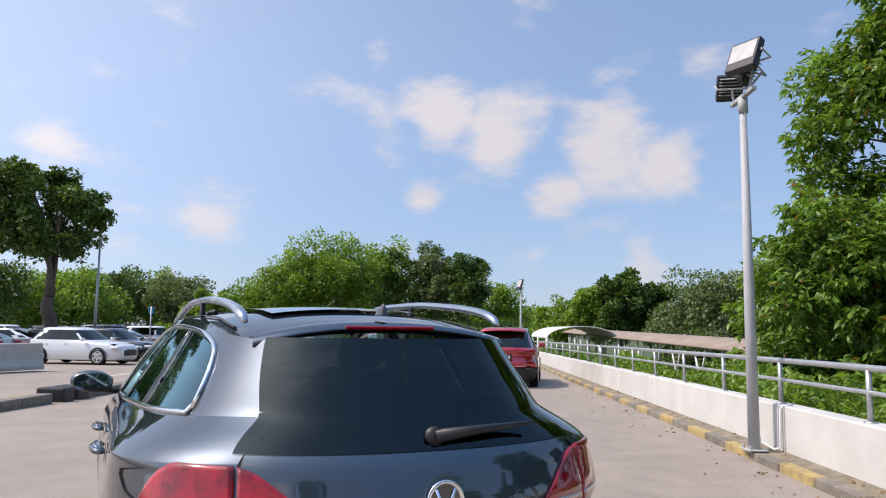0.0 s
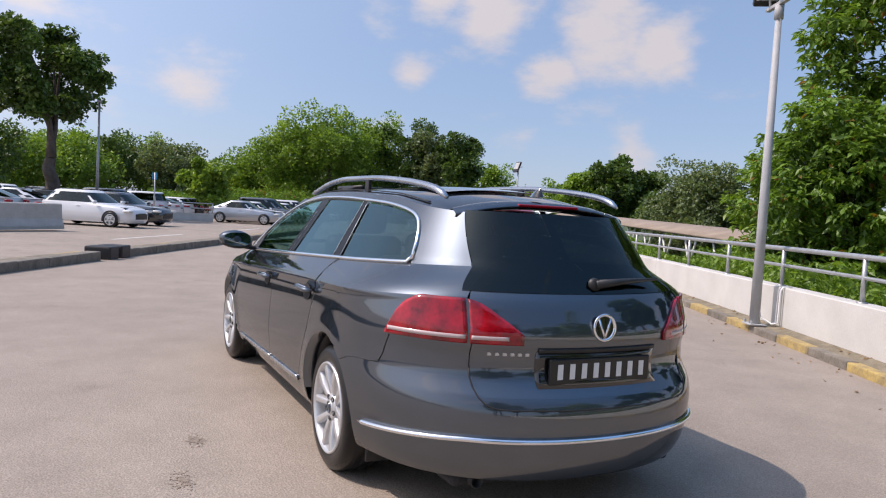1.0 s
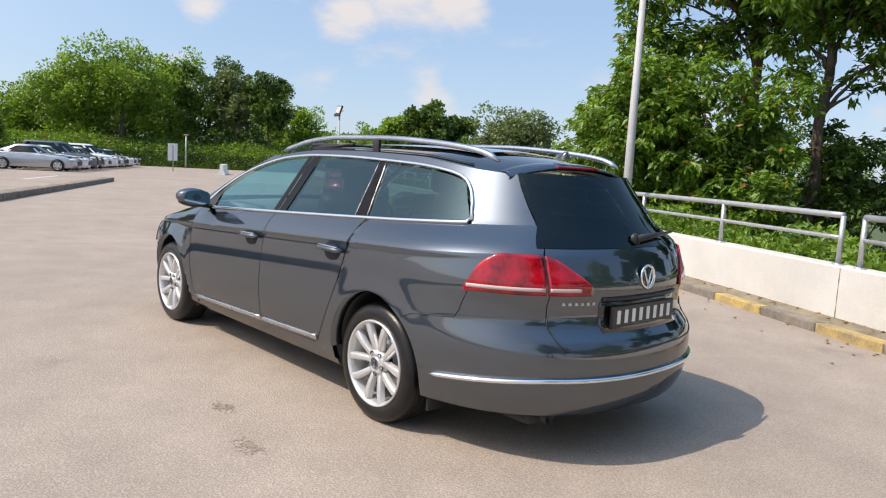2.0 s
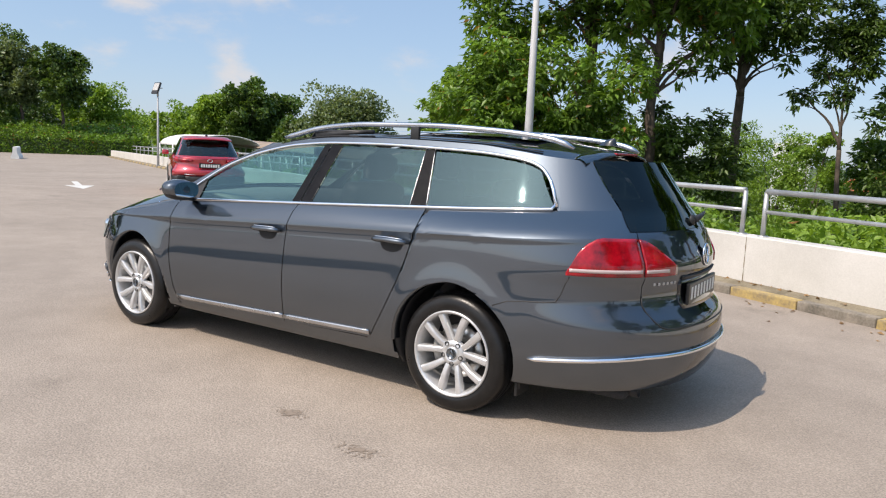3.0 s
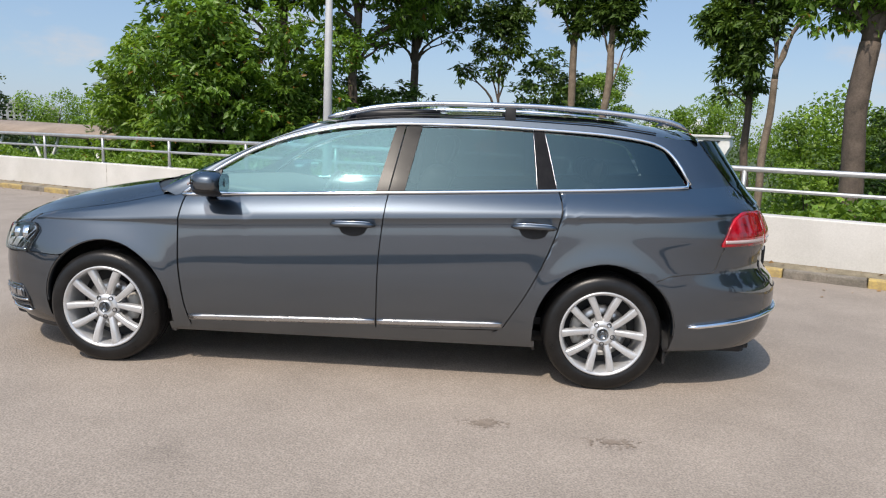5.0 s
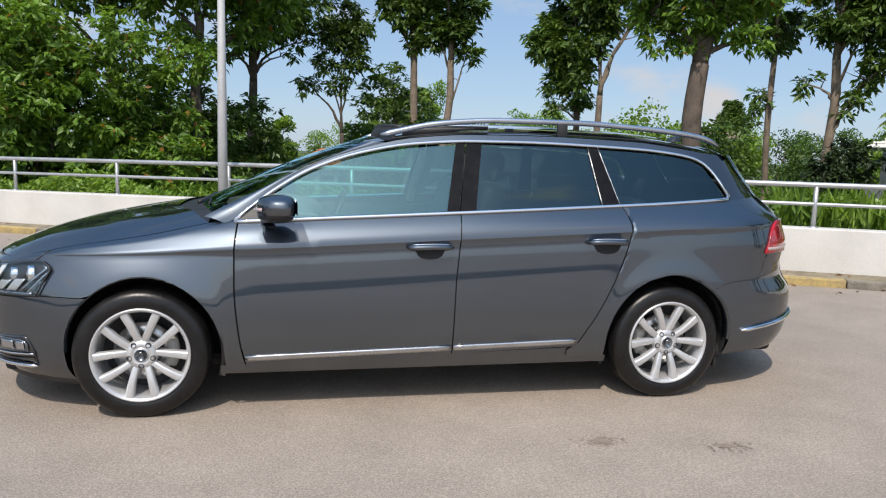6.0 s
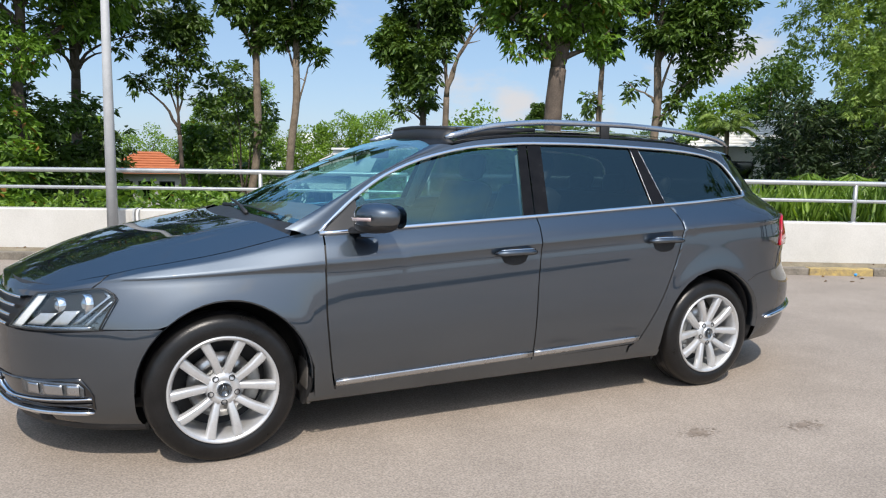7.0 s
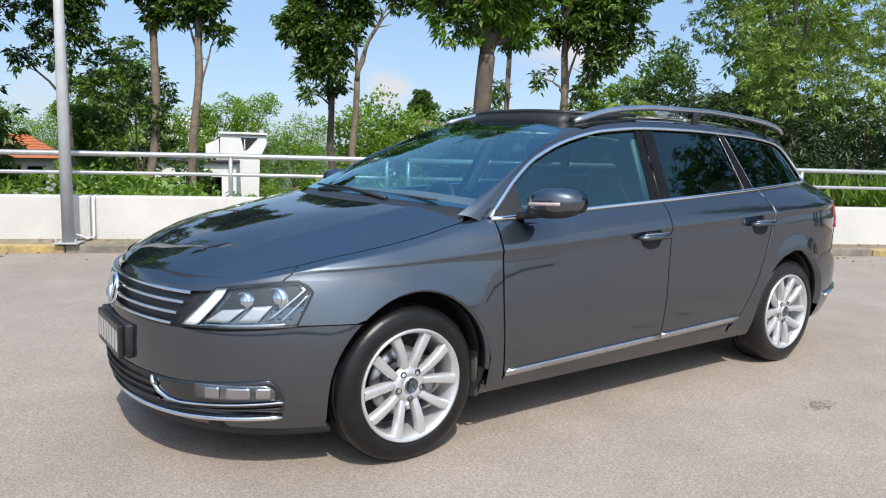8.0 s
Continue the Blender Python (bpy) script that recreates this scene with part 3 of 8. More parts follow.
# ---- floodlight pole ----
def build_flood_pole(u, heads, label):
    p = lot(u, 4.31)
    pole = thing("floodlight_pole", label, "lamp post", "floodlight poles", at=(p.x, p.y, 0.10 + rise(u)), turn=LOT_TURN)
    bm = bmesh.new()
    tube(bm, [(0, 0, 0), (0, 0, 1.7), (0, 0, 3.9)], [0.068, 0.060, 0.040], 8)
    part("mast", bm, M_POLE, pole)
    bm = new_box((-0.13, -0.11, 0), (0.13, 0.11, 0.015), 0.003)
    part("base_plate", bm, M_POLE, pole, smooth=False)
    for sx in (-1, 1):
        bm = bmesh.new()
        lathe(bm, [(0.001, 0.04), (0.014, 0.04), (0.014, 0.0)], 6, "z", (sx * 0.10, -0.08, 0.015))
        part("bolt", bm, M_POLE, pole, smooth=False)
    bm = bmesh.new()
    tube(bm, [(0, 0, 3.80), (0, 0, 3.98)], 0.055, 12)
    part("collar", bm, M_POLE, pole)
    bm = new_box((-0.34, -0.03, 3.97), (0.34, 0.03, 4.01), 0.004)
    part("cross_arm", bm, M_POLE, pole, smooth=False)
    for (x, y, z), tilt, turn, s in heads:
        m = pose(x, y, z, 90 + tilt, 0, turn)
        bm = bmesh.new()
        box(bm, (-s / 2, -s * 0.62, -0.05), (s / 2, s * 0.42, 0.045), 0.014)
        bmesh.ops.transform(bm, matrix=m, verts=bm.verts)
        head = part("floodlight_head", bm, M_TRIM, pole, "dark grey cast housing", smooth=False)
        for i in range(6):
            bm = new_box((-s * 0.42, -s * 0.33 + i * s * 0.13, -0.085), (s * 0.42, -s * 0.31 + i * s * 0.13, -0.04))
            bmesh.ops.transform(bm, matrix=m, verts=bm.verts)
            part("cooling_fin", bm, M_POLE, head, smooth=False)
        bm = new_box((-s * 0.43, -s * 0.33, 0.040), (s * 0.43, s * 0.33, 0.049))
        bmesh.ops.transform(bm, matrix=m, verts=bm.verts)
        part("lens", bm, M_FROST, head, "pale frosted glass", smooth=False)
        bm = bmesh.new()
        tube(bm, [m @ Vector((-s * 0.55, 0, 0)), m @ Vector((-s * 0.55, 0, -0.17)), m @ Vector((s * 0.55, 0, -0.17)), m @ Vector((s * 0.55, 0, 0))], 0.012, 6)
        tube(bm, [m @ Vector((0, 0, -0.17)), Vector((x * 0.8, 0, 3.99))], 0.014, 6)
        part("bracket", bm, M_POLE, pole, smooth=False)
    # supply conduit down the wall
    for dx, mt in ((0.16, M_POLE), (0.21, M_PLATE_W)):
        bm = bmesh.new()
        tube(bm, [(0.03, 0.02, 0.28), (0.05, 0.05, 0.10), (dx * 0.7, 0.16, 0.03), (dx, 0.20, 0.06), (dx, 0.205, 0.46), (dx, 0.23, 0.50), (dx, 0.34, 0.51)], 0.013, 8)
        part("conduit", bm, mt, pole)


build_flood_pole(-3.96, [((-0.34, -0.02, 4.24), -32, -100, 0.30), ((-0.06, 0.10, 4.36), -26, -35, 0.30), ((0.22, -0.04, 4.42), -24, 32, 0.38)], "galvanised steel pole with three floodlights beside the parapet")
build_flood_pole(-38.0, [((0.0, -0.05, 4.25), -20, 20, 0.62)], "steel pole with one large floodlight along the ramp")


# ---- dividing kerb between driveway and parking rows ----
def build_median():
    med = thing("median_kerb", "low dark grimy concrete dividing kerb with faded yellow top", "kerb", kind="structure")
    m = Matrix(((LOT_C, LOT_S, 0, 0), (-LOT_S, LOT_C, 0, 0), (0, 0, 1, 0), (0, 0, 0, 1)))
    rng = random.Random(8)
    u = -28.6
    while u < 14:
        step = 0.9
        if not (-10.1 < u < -9.1):
            z = rise(u + 0.45)
            bm = bmesh.new()
            j = rng.uniform(-0.006, 0.006)
            box(bm, (u + 0.003, -6.58 + j, z - 0.05), (u + step - 0.003, -6.30 + j, z + 0.17 + j), 0.02)
            bmesh.ops.transform(bm, matrix=m, verts=bm.verts)
            part("kerb_block", bm, M_KERB_K, med, smooth=False)
            bm = new_box((u + 0.003, -6.80, z - 0.05), (u + step - 0.003, -6.585, z + 0.150))
            bmesh.ops.transform(bm, matrix=m, verts=bm.verts)
            part("kerb_back", bm, M_KERB_Y if rng.random() < 0.35 else M_LEDGE, med, smooth=False)
        u += step
    for uu, w in ((-9.95, 0.42), (-9.4, 0.38)):
        bm = bmesh.new()
        box(bm, (uu, -6.75, rise(uu) - 0.03), (uu + w, -6.22, rise(uu) + 0.26), 0.03)
        bmesh.ops.transform(bm, matrix=m, verts=bm.verts)
        part("rubber_block", bm, M_TRIM, med, "black rubber stopper", smooth=False)


build_median()


def flat_mark(name, pts, mat, label, category, lift=0.004):
    """A thin painted mark or stain lying on the deck."""
    bm = bmesh.new()
    vs = [bm.verts.new(lot(u, n, rise(u) + lift)) for u, n in pts]
    f = bm.faces.new(vs)
    bm.normal_update()
    if f.normal.z < 0:
        bmesh.ops.reverse_faces(bm, faces=[f])
    ob = finish(name, bm, mat, smooth=False)
    return tagged(ob, label, category, kind="structure")


def strip(u0, u1, n0, n1):
    return [(u0, n0), (u1, n0), (u1, n1), (u0, n1)]


flat_mark("lane_line", strip(-21.4, -15.9, -9.42, -9.28), M_LINE, "faded white painted lane line", "road marking")
flat_mark("lane_line", strip(-32.4, -26.9, -9.42, -9.28), M_LINE, "faded white painted lane line", "road marking")
flat_mark("road_arrow", [(-21.2, -0.62), (-18.9, -0.62), (-18.9, -0.30), (-17.2, -0.70), (-18.9, -1.10), (-18.9, -0.80), (-21.2, -0.80)], M_LINE, "white painted direction arrow", "road marking")

# ---- stains on the asphalt ----
def blotch(cx, cy, rx, ry, mat, seed, name, label):
    """Ragged droplets gathered round a middle, thinning outwards."""
    rng = random.Random(seed)
    bm = bmesh.new()
    for i in range(150):
        a, d = rng.uniform(0, 2 * math.pi), abs(rng.gauss(0, 0.5))
        x, y = cx + rx * d * math.cos(a), cy + ry * d * math.sin(a)
        r = rng.uniform(0.003, 0.0075) * (1.3 - min(d, 1))
        k = rng.randint(6, 9)
        vs = [bm.verts.new((x + r * rng.uniform(0.6, 1.3) * math.cos(2 * math.pi * j / k) * 1.5, y + r * rng.uniform(0.6, 1.3) * math.sin(2 * math.pi * j / k), 0.0018 + i * 0.00001)) for j in range(k)]
        bm.faces.new(vs)
    tagged(finish(name, bm, mat, smooth=False), label, "stain", kind="structure")


blotch(0.757, -1.424, 0.20, 0.10, M_RUST, 3, "oil_stain", "brown oil stain soaked into the asphalt")
blotch(1.325, -1.556, 0.22, 0.09, M_RUST, 5, "oil_stain", "brown oil stain soaked into the asphalt")

# ---- the grey estate car: nose towards -x, its left side towards -y ----
HUB_X, HUB_Z, TYRE_R, WHEEL_Z = 1.356, 0.320, 0.3165, 0.3105
W_PROFILE = smooth_table([(0.10, 0.75), (0.17, 0.815), (0.215, 0.845), (0.26, 0.866), (0.32, 0.886), (0.40, 0.9000), (0.48, 0.9075), (0.53, 0.9105), (0.57, 0.9105), (0.66, 0.9080), (0.76, 0.9035), (0.83, 0.8985), (0.856, 0.8960), (0.868, 0.8960), (0.878, 0.9010)])
W_ABOVE = smooth_table([(0.878, 0.9020), (0.89, 0.8965), (0.93, 0.8755), (0.96, 0.857), (0.985, 0.834), (1.00, 0.816), (1.02, 0.801), (1.10, 0.754), (1.20, 0.695), (1.30, 0.636), (1.36, 0.600), (1.41, 0.566), (1.46, 0.52)])
NOSE_X = smooth_table([(0.10, -2.12), (0.17, -2.185), (0.22, -2.232), (0.30, -2.250), (0.42, -2.256), (0.52, -2.252), (0.60, -2.238), (0.68, -2.212), (0.75, -2.175), (0.80, -2.13), (0.86, -2.05)])
TAIL_X = smooth_table([(0.10, 2.20), (0.18, 2.33), (0.26, 2.415), (0.36, 2.452), (0.50, 2.458), (0.56, 2.445), (0.595, 2.422), (0.63, 2.385), (0.68, 2.360), (0.74, 2.360), (0.80, 2.378), (0.84, 2.378), (0.90, 2.356), (0.98, 2.322), (1.05, 2.272), (1.15, 2.203), (1.25, 2.133), (1.35, 2.065), (1.45, 2.00)])
NOSE_A, TAIL_A = -1.15, 1.30
NOSE_P, TAIL_P, END_Q = 3.0, 3.3, 2.2


def belt(x):
    return 1.0 + 0.051 * (x - 0.3)


def side_profile(x, z):
    t = min(max((z - 0.42) / 0.42, 0), 1)
    shift = 0.051 * (x - 0.3) * t * t * (3 - 2 * t)
    zz = z - shift
    w = W_PROFILE(zz) if zz <= 0.878 else W_ABOVE(zz)
    for hx in (-HUB_X, HUB_X):
        r = math.hypot(x - hx, z - HUB_Z)
        w += 0.0095 * math.exp(-(((r - 0.36) / 0.080) ** 2)) * (1 if z > 0.2 else 0)
    # the glasshouse draws in towards the tail
    draw = min(max((zz - 0.875) / 0.145, 0), 1)
    w -= 0.100 * draw * draw * (3 - 2 * draw) * (min(max(x - 0.2, 0), 1.85) / 1.55) ** 1.5
    # the front wing's flank leans inwards above the arch
    lean = min(max((-0.82 - x) / 0.60, 0), 1)
    w -= lean * lean * (3 - 2 * lean) * 0.040 * max((z - 0.60) / 0.22, 0) ** 1.4
    return w


def skin(s, z, off=0.0):
    """A point of the left side's skin; s runs from nose to tail along it."""
    if s < NOSE_A:
        k = min((NOSE_A - s) / (NOSE_A + 2.31), 1.0)
        x = NOSE_A + (NOSE_X(z) - NOSE_A) * k
        f = max(1 - k ** NOSE_P, 0) ** (1 / END_Q)
    elif s > TAIL_A:
        k = min((s - TAIL_A) / (2.46 - TAIL_A), 1.0)
        x = TAIL_A + (TAIL_X(z) - TAIL_A) * k
        f = max(1 - k ** TAIL_P, 0) ** (1 / END_Q)
    else:
        x, f = s, 1.0
    p = Vector((x, -side_profile(x, z) * f, z))
    if off:
        p += skin_normal(s, z) * off
    return p


def skin_normal(s, z):
    h = 0.006
    a = skin(min(s + h, 2.459), z) - skin(max(s - h, -2.309), z)
    b = skin(s, z + h) - skin(s, z - h)
    n = a.cross(b).normalized()
    return n if n.y < 0.2 else -n


def nose_s(y, z):
    """Where along the skin, at height z, the nose is y from the middle."""
    r = min(abs(y) / side_profile(-1.9, z), 1)
    return NOSE_A - (1 - r ** END_Q) ** (1 / NOSE_P) * (NOSE_A + 2.31)


def tail_s(y, z):
    r = min(abs(y) / side_profile(2.1, min(z, 0.96)), 1)
    return TAIL_A + (1 - r ** END_Q) ** (1 / TAIL_P) * (2.46 - TAIL_A)


def spread(a, b, n, dense_end=0):
    """n+1 steps from a to b, crowded towards an end where the skin turns the corner."""
    ts = [i / n for i in range(n + 1)]
    if dense_end == 1:
        ts = [math.sin(t * math.pi / 2) ** 0.9 for t in ts]
    if dense_end == -1:
        ts = [1 - math.sin((1 - t) * math.pi / 2) ** 0.9 for t in ts]
    return [a + (b - a) * t for t in ts]


def crease(x):
    return 0.878 + 0.051 * (x - 0.3)


def rise_rows(zl, zh, n, x):
    """n+1 heights between two edges, with two of them right at the shoulder crease."""
    zc = crease(x)
    if not zl + 0.02 < zc < zh - 0.02:
        return [zl + (zh - zl) * j / n for j in range(n + 1)]
    k = max(2, min(n - 3, round(n * (zc - zl) / (zh - zl))))
    a = [zl + (zc - 0.0015 - zl) * j / k for j in range(k + 1)]
    m = n - k - 1
    b = [zc + 0.0015 + (zh - zc - 0.0015) * j / m for j in range(m + 1)]
    return a + b


def panel(ss, low, high, nz, off=0.0, thick=0.0, extra=None):
    """A skin panel over steps ss between two edge lines."""
    rows = []
    for s in ss:
        zl, zh = low(s), high(s)
        r = [skin(s, zl + (zh - zl) * j / nz, off) for j in range(nz + 1)]
        if extra:
            r += extra(s, r[-1])
        rows.append(r)
    return sheet(rows, thick, flip=True)


def slanted(left, right, low, high, ns, nz, off=0.0, thick=0.0):
    """A panel whose side edges lean: left and right give s at a height."""
    rows = []
    for i in range(ns + 1):
        t = i / ns
        r = []
        zm = low(left(0.6) + (right(0.6) - left(0.6)) * t)
        zt = high(left(0.95) + (right(0.95) - left(0.95)) * t)
        for z in rise_rows(zm, zt, nz, left(0.88) + (right(0.88) - left(0.88)) * t):
            s = left(z) + (right(z) - left(z)) * t
            r.append(skin(s, z, off))
        rows.append(r)
    return sheet(rows, thick, flip=True)


ARCH_R = 0.373
DOOR_F = smooth_table([(0.20, -0.865), (0.40, -0.905), (0.65, -0.925), (0.80, -0.925), (0.95, -0.912)])
DOOR_M = smooth_table([(0.20, 0.148), (0.6, 0.154), (0.95, 0.184), (1.0, 0.190)])
DOOR_R = smooth_table([(0.20, 0.76), (0.34, 0.840), (0.52, 0.945), (0.74, 1.045), (0.90, 1.095), (0.96, 1.105), (1.05, 1.09)])
ROOF_EDGE = smooth_table([(-1.0, 0.91), (-0.93, 0.957), (-0.84, 1.034), (-0.74, 1.110), (-0.56, 1.218), (-0.31, 1.312), (-0.03, 1.376), (0.3, 1.403), (0.7, 1.408), (1.2, 1.396), (1.6, 1.370), (1.9, 1.345), (2.46, 1.315)])
GLASS_TOP = smooth_table([(-0.93, 0.945), (-0.84, 1.02), (-0.74, 1.095), (-0.56, 1.200), (-0.31, 1.288), (-0.03, 1.342), (0.3, 1.365), (0.62, 1.368), (1.06, 1.358), (1.38, 1.344), (1.60, 1.328), (1.735, 1.310), (1.815, 1.285), (1.872, 1.235), (1.902, 1.160), (1.912, 1.095)])
FENDER_TOP = smooth_table([(-2.31, 0.702), (-2.2, 0.710), (-2.1, 0.727), (-1.9, 0.772), (-1.75, 0.806), (-1.6, 0.826), (-1.45, 0.843), (-1.3, 0.864), (-1.15, 0.890), (-1.0, 0.926), (-0.88, 0.956)])
HOOD_MID = smooth_table([(-2.31, 0.704), (-2.22, 0.726), (-2.1, 0.778), (-1.9, 0.856), (-1.7, 0.910), (-1.5, 0.948), (-1.3, 0.979), (-1.1, 1.006), (-0.88, 1.03)])


def arch_low(s, hx, floor_z):
    d = abs(s - hx)
    return max(floor_z, HUB_Z + math.sqrt(max(ARCH_R**2 - d * d, 0))) if d < ARCH_R else floor_z


def sill_line(s):
    return 0.262 + 0.030 * (s + 0.87)


CAR = thing("estate_car", "dark grey metallic estate car parked on the asphalt", "car")


def both(name, bm, mat, parent=None, label="", thing_list=None):
    """A part for each flank."""
    other = mirrored(bm)
    a = part(name, bm, mat, parent or CAR, label)
    b = part(name, other, mat, parent or CAR, label)
    return a, b


def top_point(x, y):
    """The bonnet and wing tops."""
    x = min(max(x, -2.31), -0.80)
    e = skin_edge(x)
    t = min(abs(y) / max(-e.y, 1e-3), 1)
    zf = e.z
    zm = HOOD_MID(x)
    z = zf + (zm - zf) * (1 - t ** (2.7 + 2.6 * min(max((x + 1.6) / 0.5, 0), 1)))
    z += 0.010 * math.exp(-(((abs(y) - 0.50 - 0.10 * (x + 2.2)) / 0.05) ** 2)) * min(max((x + 2.2) * 3, 0), 1)
    return Vector((x, y, z))


EDGE_CACHE = {}


def skin_edge(x):
    """The wing's top edge at x on the left side."""
    key = round(x, 4)
    if key not in EDGE_CACHE:
        s = x
        for _ in range(12):
            p = skin(s, FENDER_TOP(s))
            s -= (p.x - x) * 0.9
            s = min(max(s, -2.31), -0.8)
        EDGE_CACHE[key] = skin(s, FENDER_TOP(s))
    return EDGE_CACHE[key]


HOOD_TABLE = smooth_table([(-2.2, 0.36), (-2.14, 0.46), (-2.05, 0.57), (-1.9, 0.71), (-1.7, 0.785), (-1.5, 0.803), (-1.3, 0.800), (-1.15, 0.792), (-1.05, 0.788), (-0.8, 0.79)])


def HOOD_Y(x):
    return max(min(HOOD_TABLE(x), -skin_edge(x).y - 0.035), 0.02)


def nose_drop(s):
    """0 at the wing, 1 from the grille on: the face dips towards the middle."""
    t = min(max((-s - 1.76) / 0.42, 0), 1)
    return t * t * (3 - 2 * t)


def bonnet_point(x, e):
    """A point of the bonnet; e from -1 to 1 across."""
    xx = x + 0.22 * abs(e) ** 2.6 * max((x + 1.75) / 0.48, 0) ** 2
    yh = HOOD_Y(xx) - 0.004 * min(max((xx + 1.90) / 0.06, 0), 1)
    q = top_point(xx, e * yh)
    return Vector((xx, e * yh, q.z))


LAMP_TOP = smooth_table([(-2.31, 0.688), (-2.20, 0.700), (-2.117, 0.713), (-2.0, 0.733), (-1.918, 0.743), (-1.83, 0.746), (-1.70, 0.746)])
LAMP_LOW = 0.589


def LAMP_OUTER(z):
    """Where the headlamp ends on the wing."""
    return -1.855 + (z - LAMP_LOW) * 0.378 - 2.6 * max(z - 0.716, 0)


def glass_edge(z):
    """Where the rear glass begins on the flank."""
    return 2.168 + 0.42 * max(1.325 - z, 0) ** 1.15


def build_body():
    # front wing: side skin rolled over to the bonnet's edge
    def roll(s, p):
        yh = HOOD_Y(p.x)
        return [top_point(p.x, p.y + (-yh - p.y) * t) for t in (0.15, 0.35, 0.6, 0.8, 1.0)] if -p.y > yh else [p.copy() for _ in range(5)]

    ss = spread(-2.305, -1.764, 26, -1) + [-1.757, -1.743, -HUB_X - ARCH_R] + [-HUB_X - ARCH_R * math.cos(math.pi * k / 22) for k in range(1, 22)] + spread(-HUB_X + ARCH_R, -0.93, 3)
    low = lambda s: LAMP_TOP(s) if s < -1.76 else arch_low(s, -HUB_X, LAMP_LOW + 0.002 if s < -HUB_X else 0.225)
    rows, below = [], []
    for s in ss:
        zl = low(s)
        zh = FENDER_TOP(s)
        r = []
        zb = LAMP_TOP(s)
        zc = min(max(crease(s), zb + 0.02), zh - 0.02)
        zs = [zb + (zc - 0.0015 - zb) * j / 4 for j in range(5)] + [zc + 0.0015 + (zh - zc - 0.0015) * j / 6 for j in range(7)]
        if s > -1.76:
            below.append([skin(s + ((DOOR_F(z) - 0.005 + 0.93) * (s + 1.004) / 0.074 if s > -0.99 else 0), z) for z in [zl + (zb - zl) * j / 8 for j in range(9)]])
        for z in zs:
            sx = min(s, DOOR_F(z) - 0.005) if s > -0.99 else s
            if s > -0.99:
                sx = s + (DOOR_F(z) - 0.005 + 0.93) * (s + 1.004) / 0.074
            r.append(skin(sx, z))
        r += roll(s, r[-1])
        rows.append(r)
    wing = bmesh.new()
    grid(wing, rows)
    grid(wing, below)
    corner = []
    for j in range(9):
        z = LAMP_LOW + 0.002 + (0.744 - LAMP_LOW) * j / 8
        a = LAMP_OUTER(z) + 0.004
        corner.append([skin(a + (-1.757 - a) * i / 4, z) for i in range(5)])
    grid(wing, corner)
    bmesh.ops.remove_doubles(wing, verts=wing.verts, dist=1e-5)
    bmesh.ops.recalc_face_normals(wing, faces=wing.faces)
    both("front_wing", wing, M_PAINT)
    # doors
    lo = lambda s: sill_line(s) - 0.012
    d1 = slanted(lambda z: DOOR_F(z) + 0.003, lambda z: DOOR_M(z) - 0.003, lo, lambda s: belt(s) - 0.002, 30, 26)
    d2 = slanted(lambda z: DOOR_M(z) + 0.003, lambda z: DOOR_R(z) - 0.003, lo, lambda s: belt(s) - 0.002, 26, 26)
    doors1 = both("front_door", d1, M_PAINT)
    doors2 = both("rear_door", d2, M_PAINT)
    # rear quarter below the belt
    rows = []
    cols = [(HUB_X - ARCH_R * math.cos(math.pi * k / 24)) for k in range(0, 25)] + spread(HUB_X + ARCH_R + 0.03, 2.0, 5) + spread(2.05, 2.305, 12, 1)
    for c in cols:
        r = []
        zl, zh = arch_low(c, HUB_X, 0.235 if c < HUB_X else 0.655), belt(c)
        for z in rise_rows(zl, zh, 24, c):
            q = c if c < 2.05 else 2.05 + (tail_s(0.571, z) - 2.05) * (c - 2.05) / 0.255
            r.append(skin(max(q, DOOR_R(z) + 0.004), z))
        rows.append(r)
    both("rear_quarter", sheet(rows, 0.0, flip=True), M_PAINT)
    # little panel ahead of the rear wheel, below the door's slanted edge
    rows = []
    for j in range(13):
        z = 0.246 + (0.70 - 0.246) * j / 12
        a = DOOR_R(z) + 0.003 if z > 0.303 else 0.775
        b2 = HUB_X - math.sqrt(max(ARCH_R**2 - (z - HUB_Z) ** 2, 0)) if z > HUB_Z else HUB_X - ARCH_R
        b2 = max(b2, a + 0.001)
        rows.append([skin(a + (b2 - a) * i / 6, z) for i in range(7)])
    both("rear_sill_end", sheet(rows), M_PAINT)
    # skin above the belt round the side windows
    rows = []
    for i in range(13):
        r = []
        zl, zh = belt(1.935 + 0.235 * i / 12), ROOF_EDGE(1.935 + 0.235 * i / 12)
        for j in range(15):
            z = zl + (zh - zl) * j / 14
            r.append(skin(1.935 + (glass_edge(z) - 1.935) * i / 12, z))
        rows.append(r)
    both("rear_pillar", sheet(rows, 0.0, flip=True), M_PAINT)
    # roof side above the windows, down to the belt behind the last window
    cols = spread(-0.93, -0.5, 12) + spread(-0.46, 1.6, 30) + spread(1.64, 1.935, 18)
    rows = []
    for c in cols:
        zl, zh = max(GLASS_TOP(c), belt(c)) if c < 1.907 else belt(c), ROOF_EDGE(c)
        rows.append([skin(c, zl + (zh - zl) * j / 8) for j in range(9)])
    both("roof_side", sheet(rows, 0.0, flip=True), M_PAINT)
    # sill below the doors
    b = panel(spread(-0.995, 1.0, 24), lambda s: 0.192 + 0.006 * (s + 0.87), lambda s: sill_line(s) - 0.016 if -0.9 < s < 0.87 else 0.245, 6, -0.006)
    both("sill", b, M_PAINT)
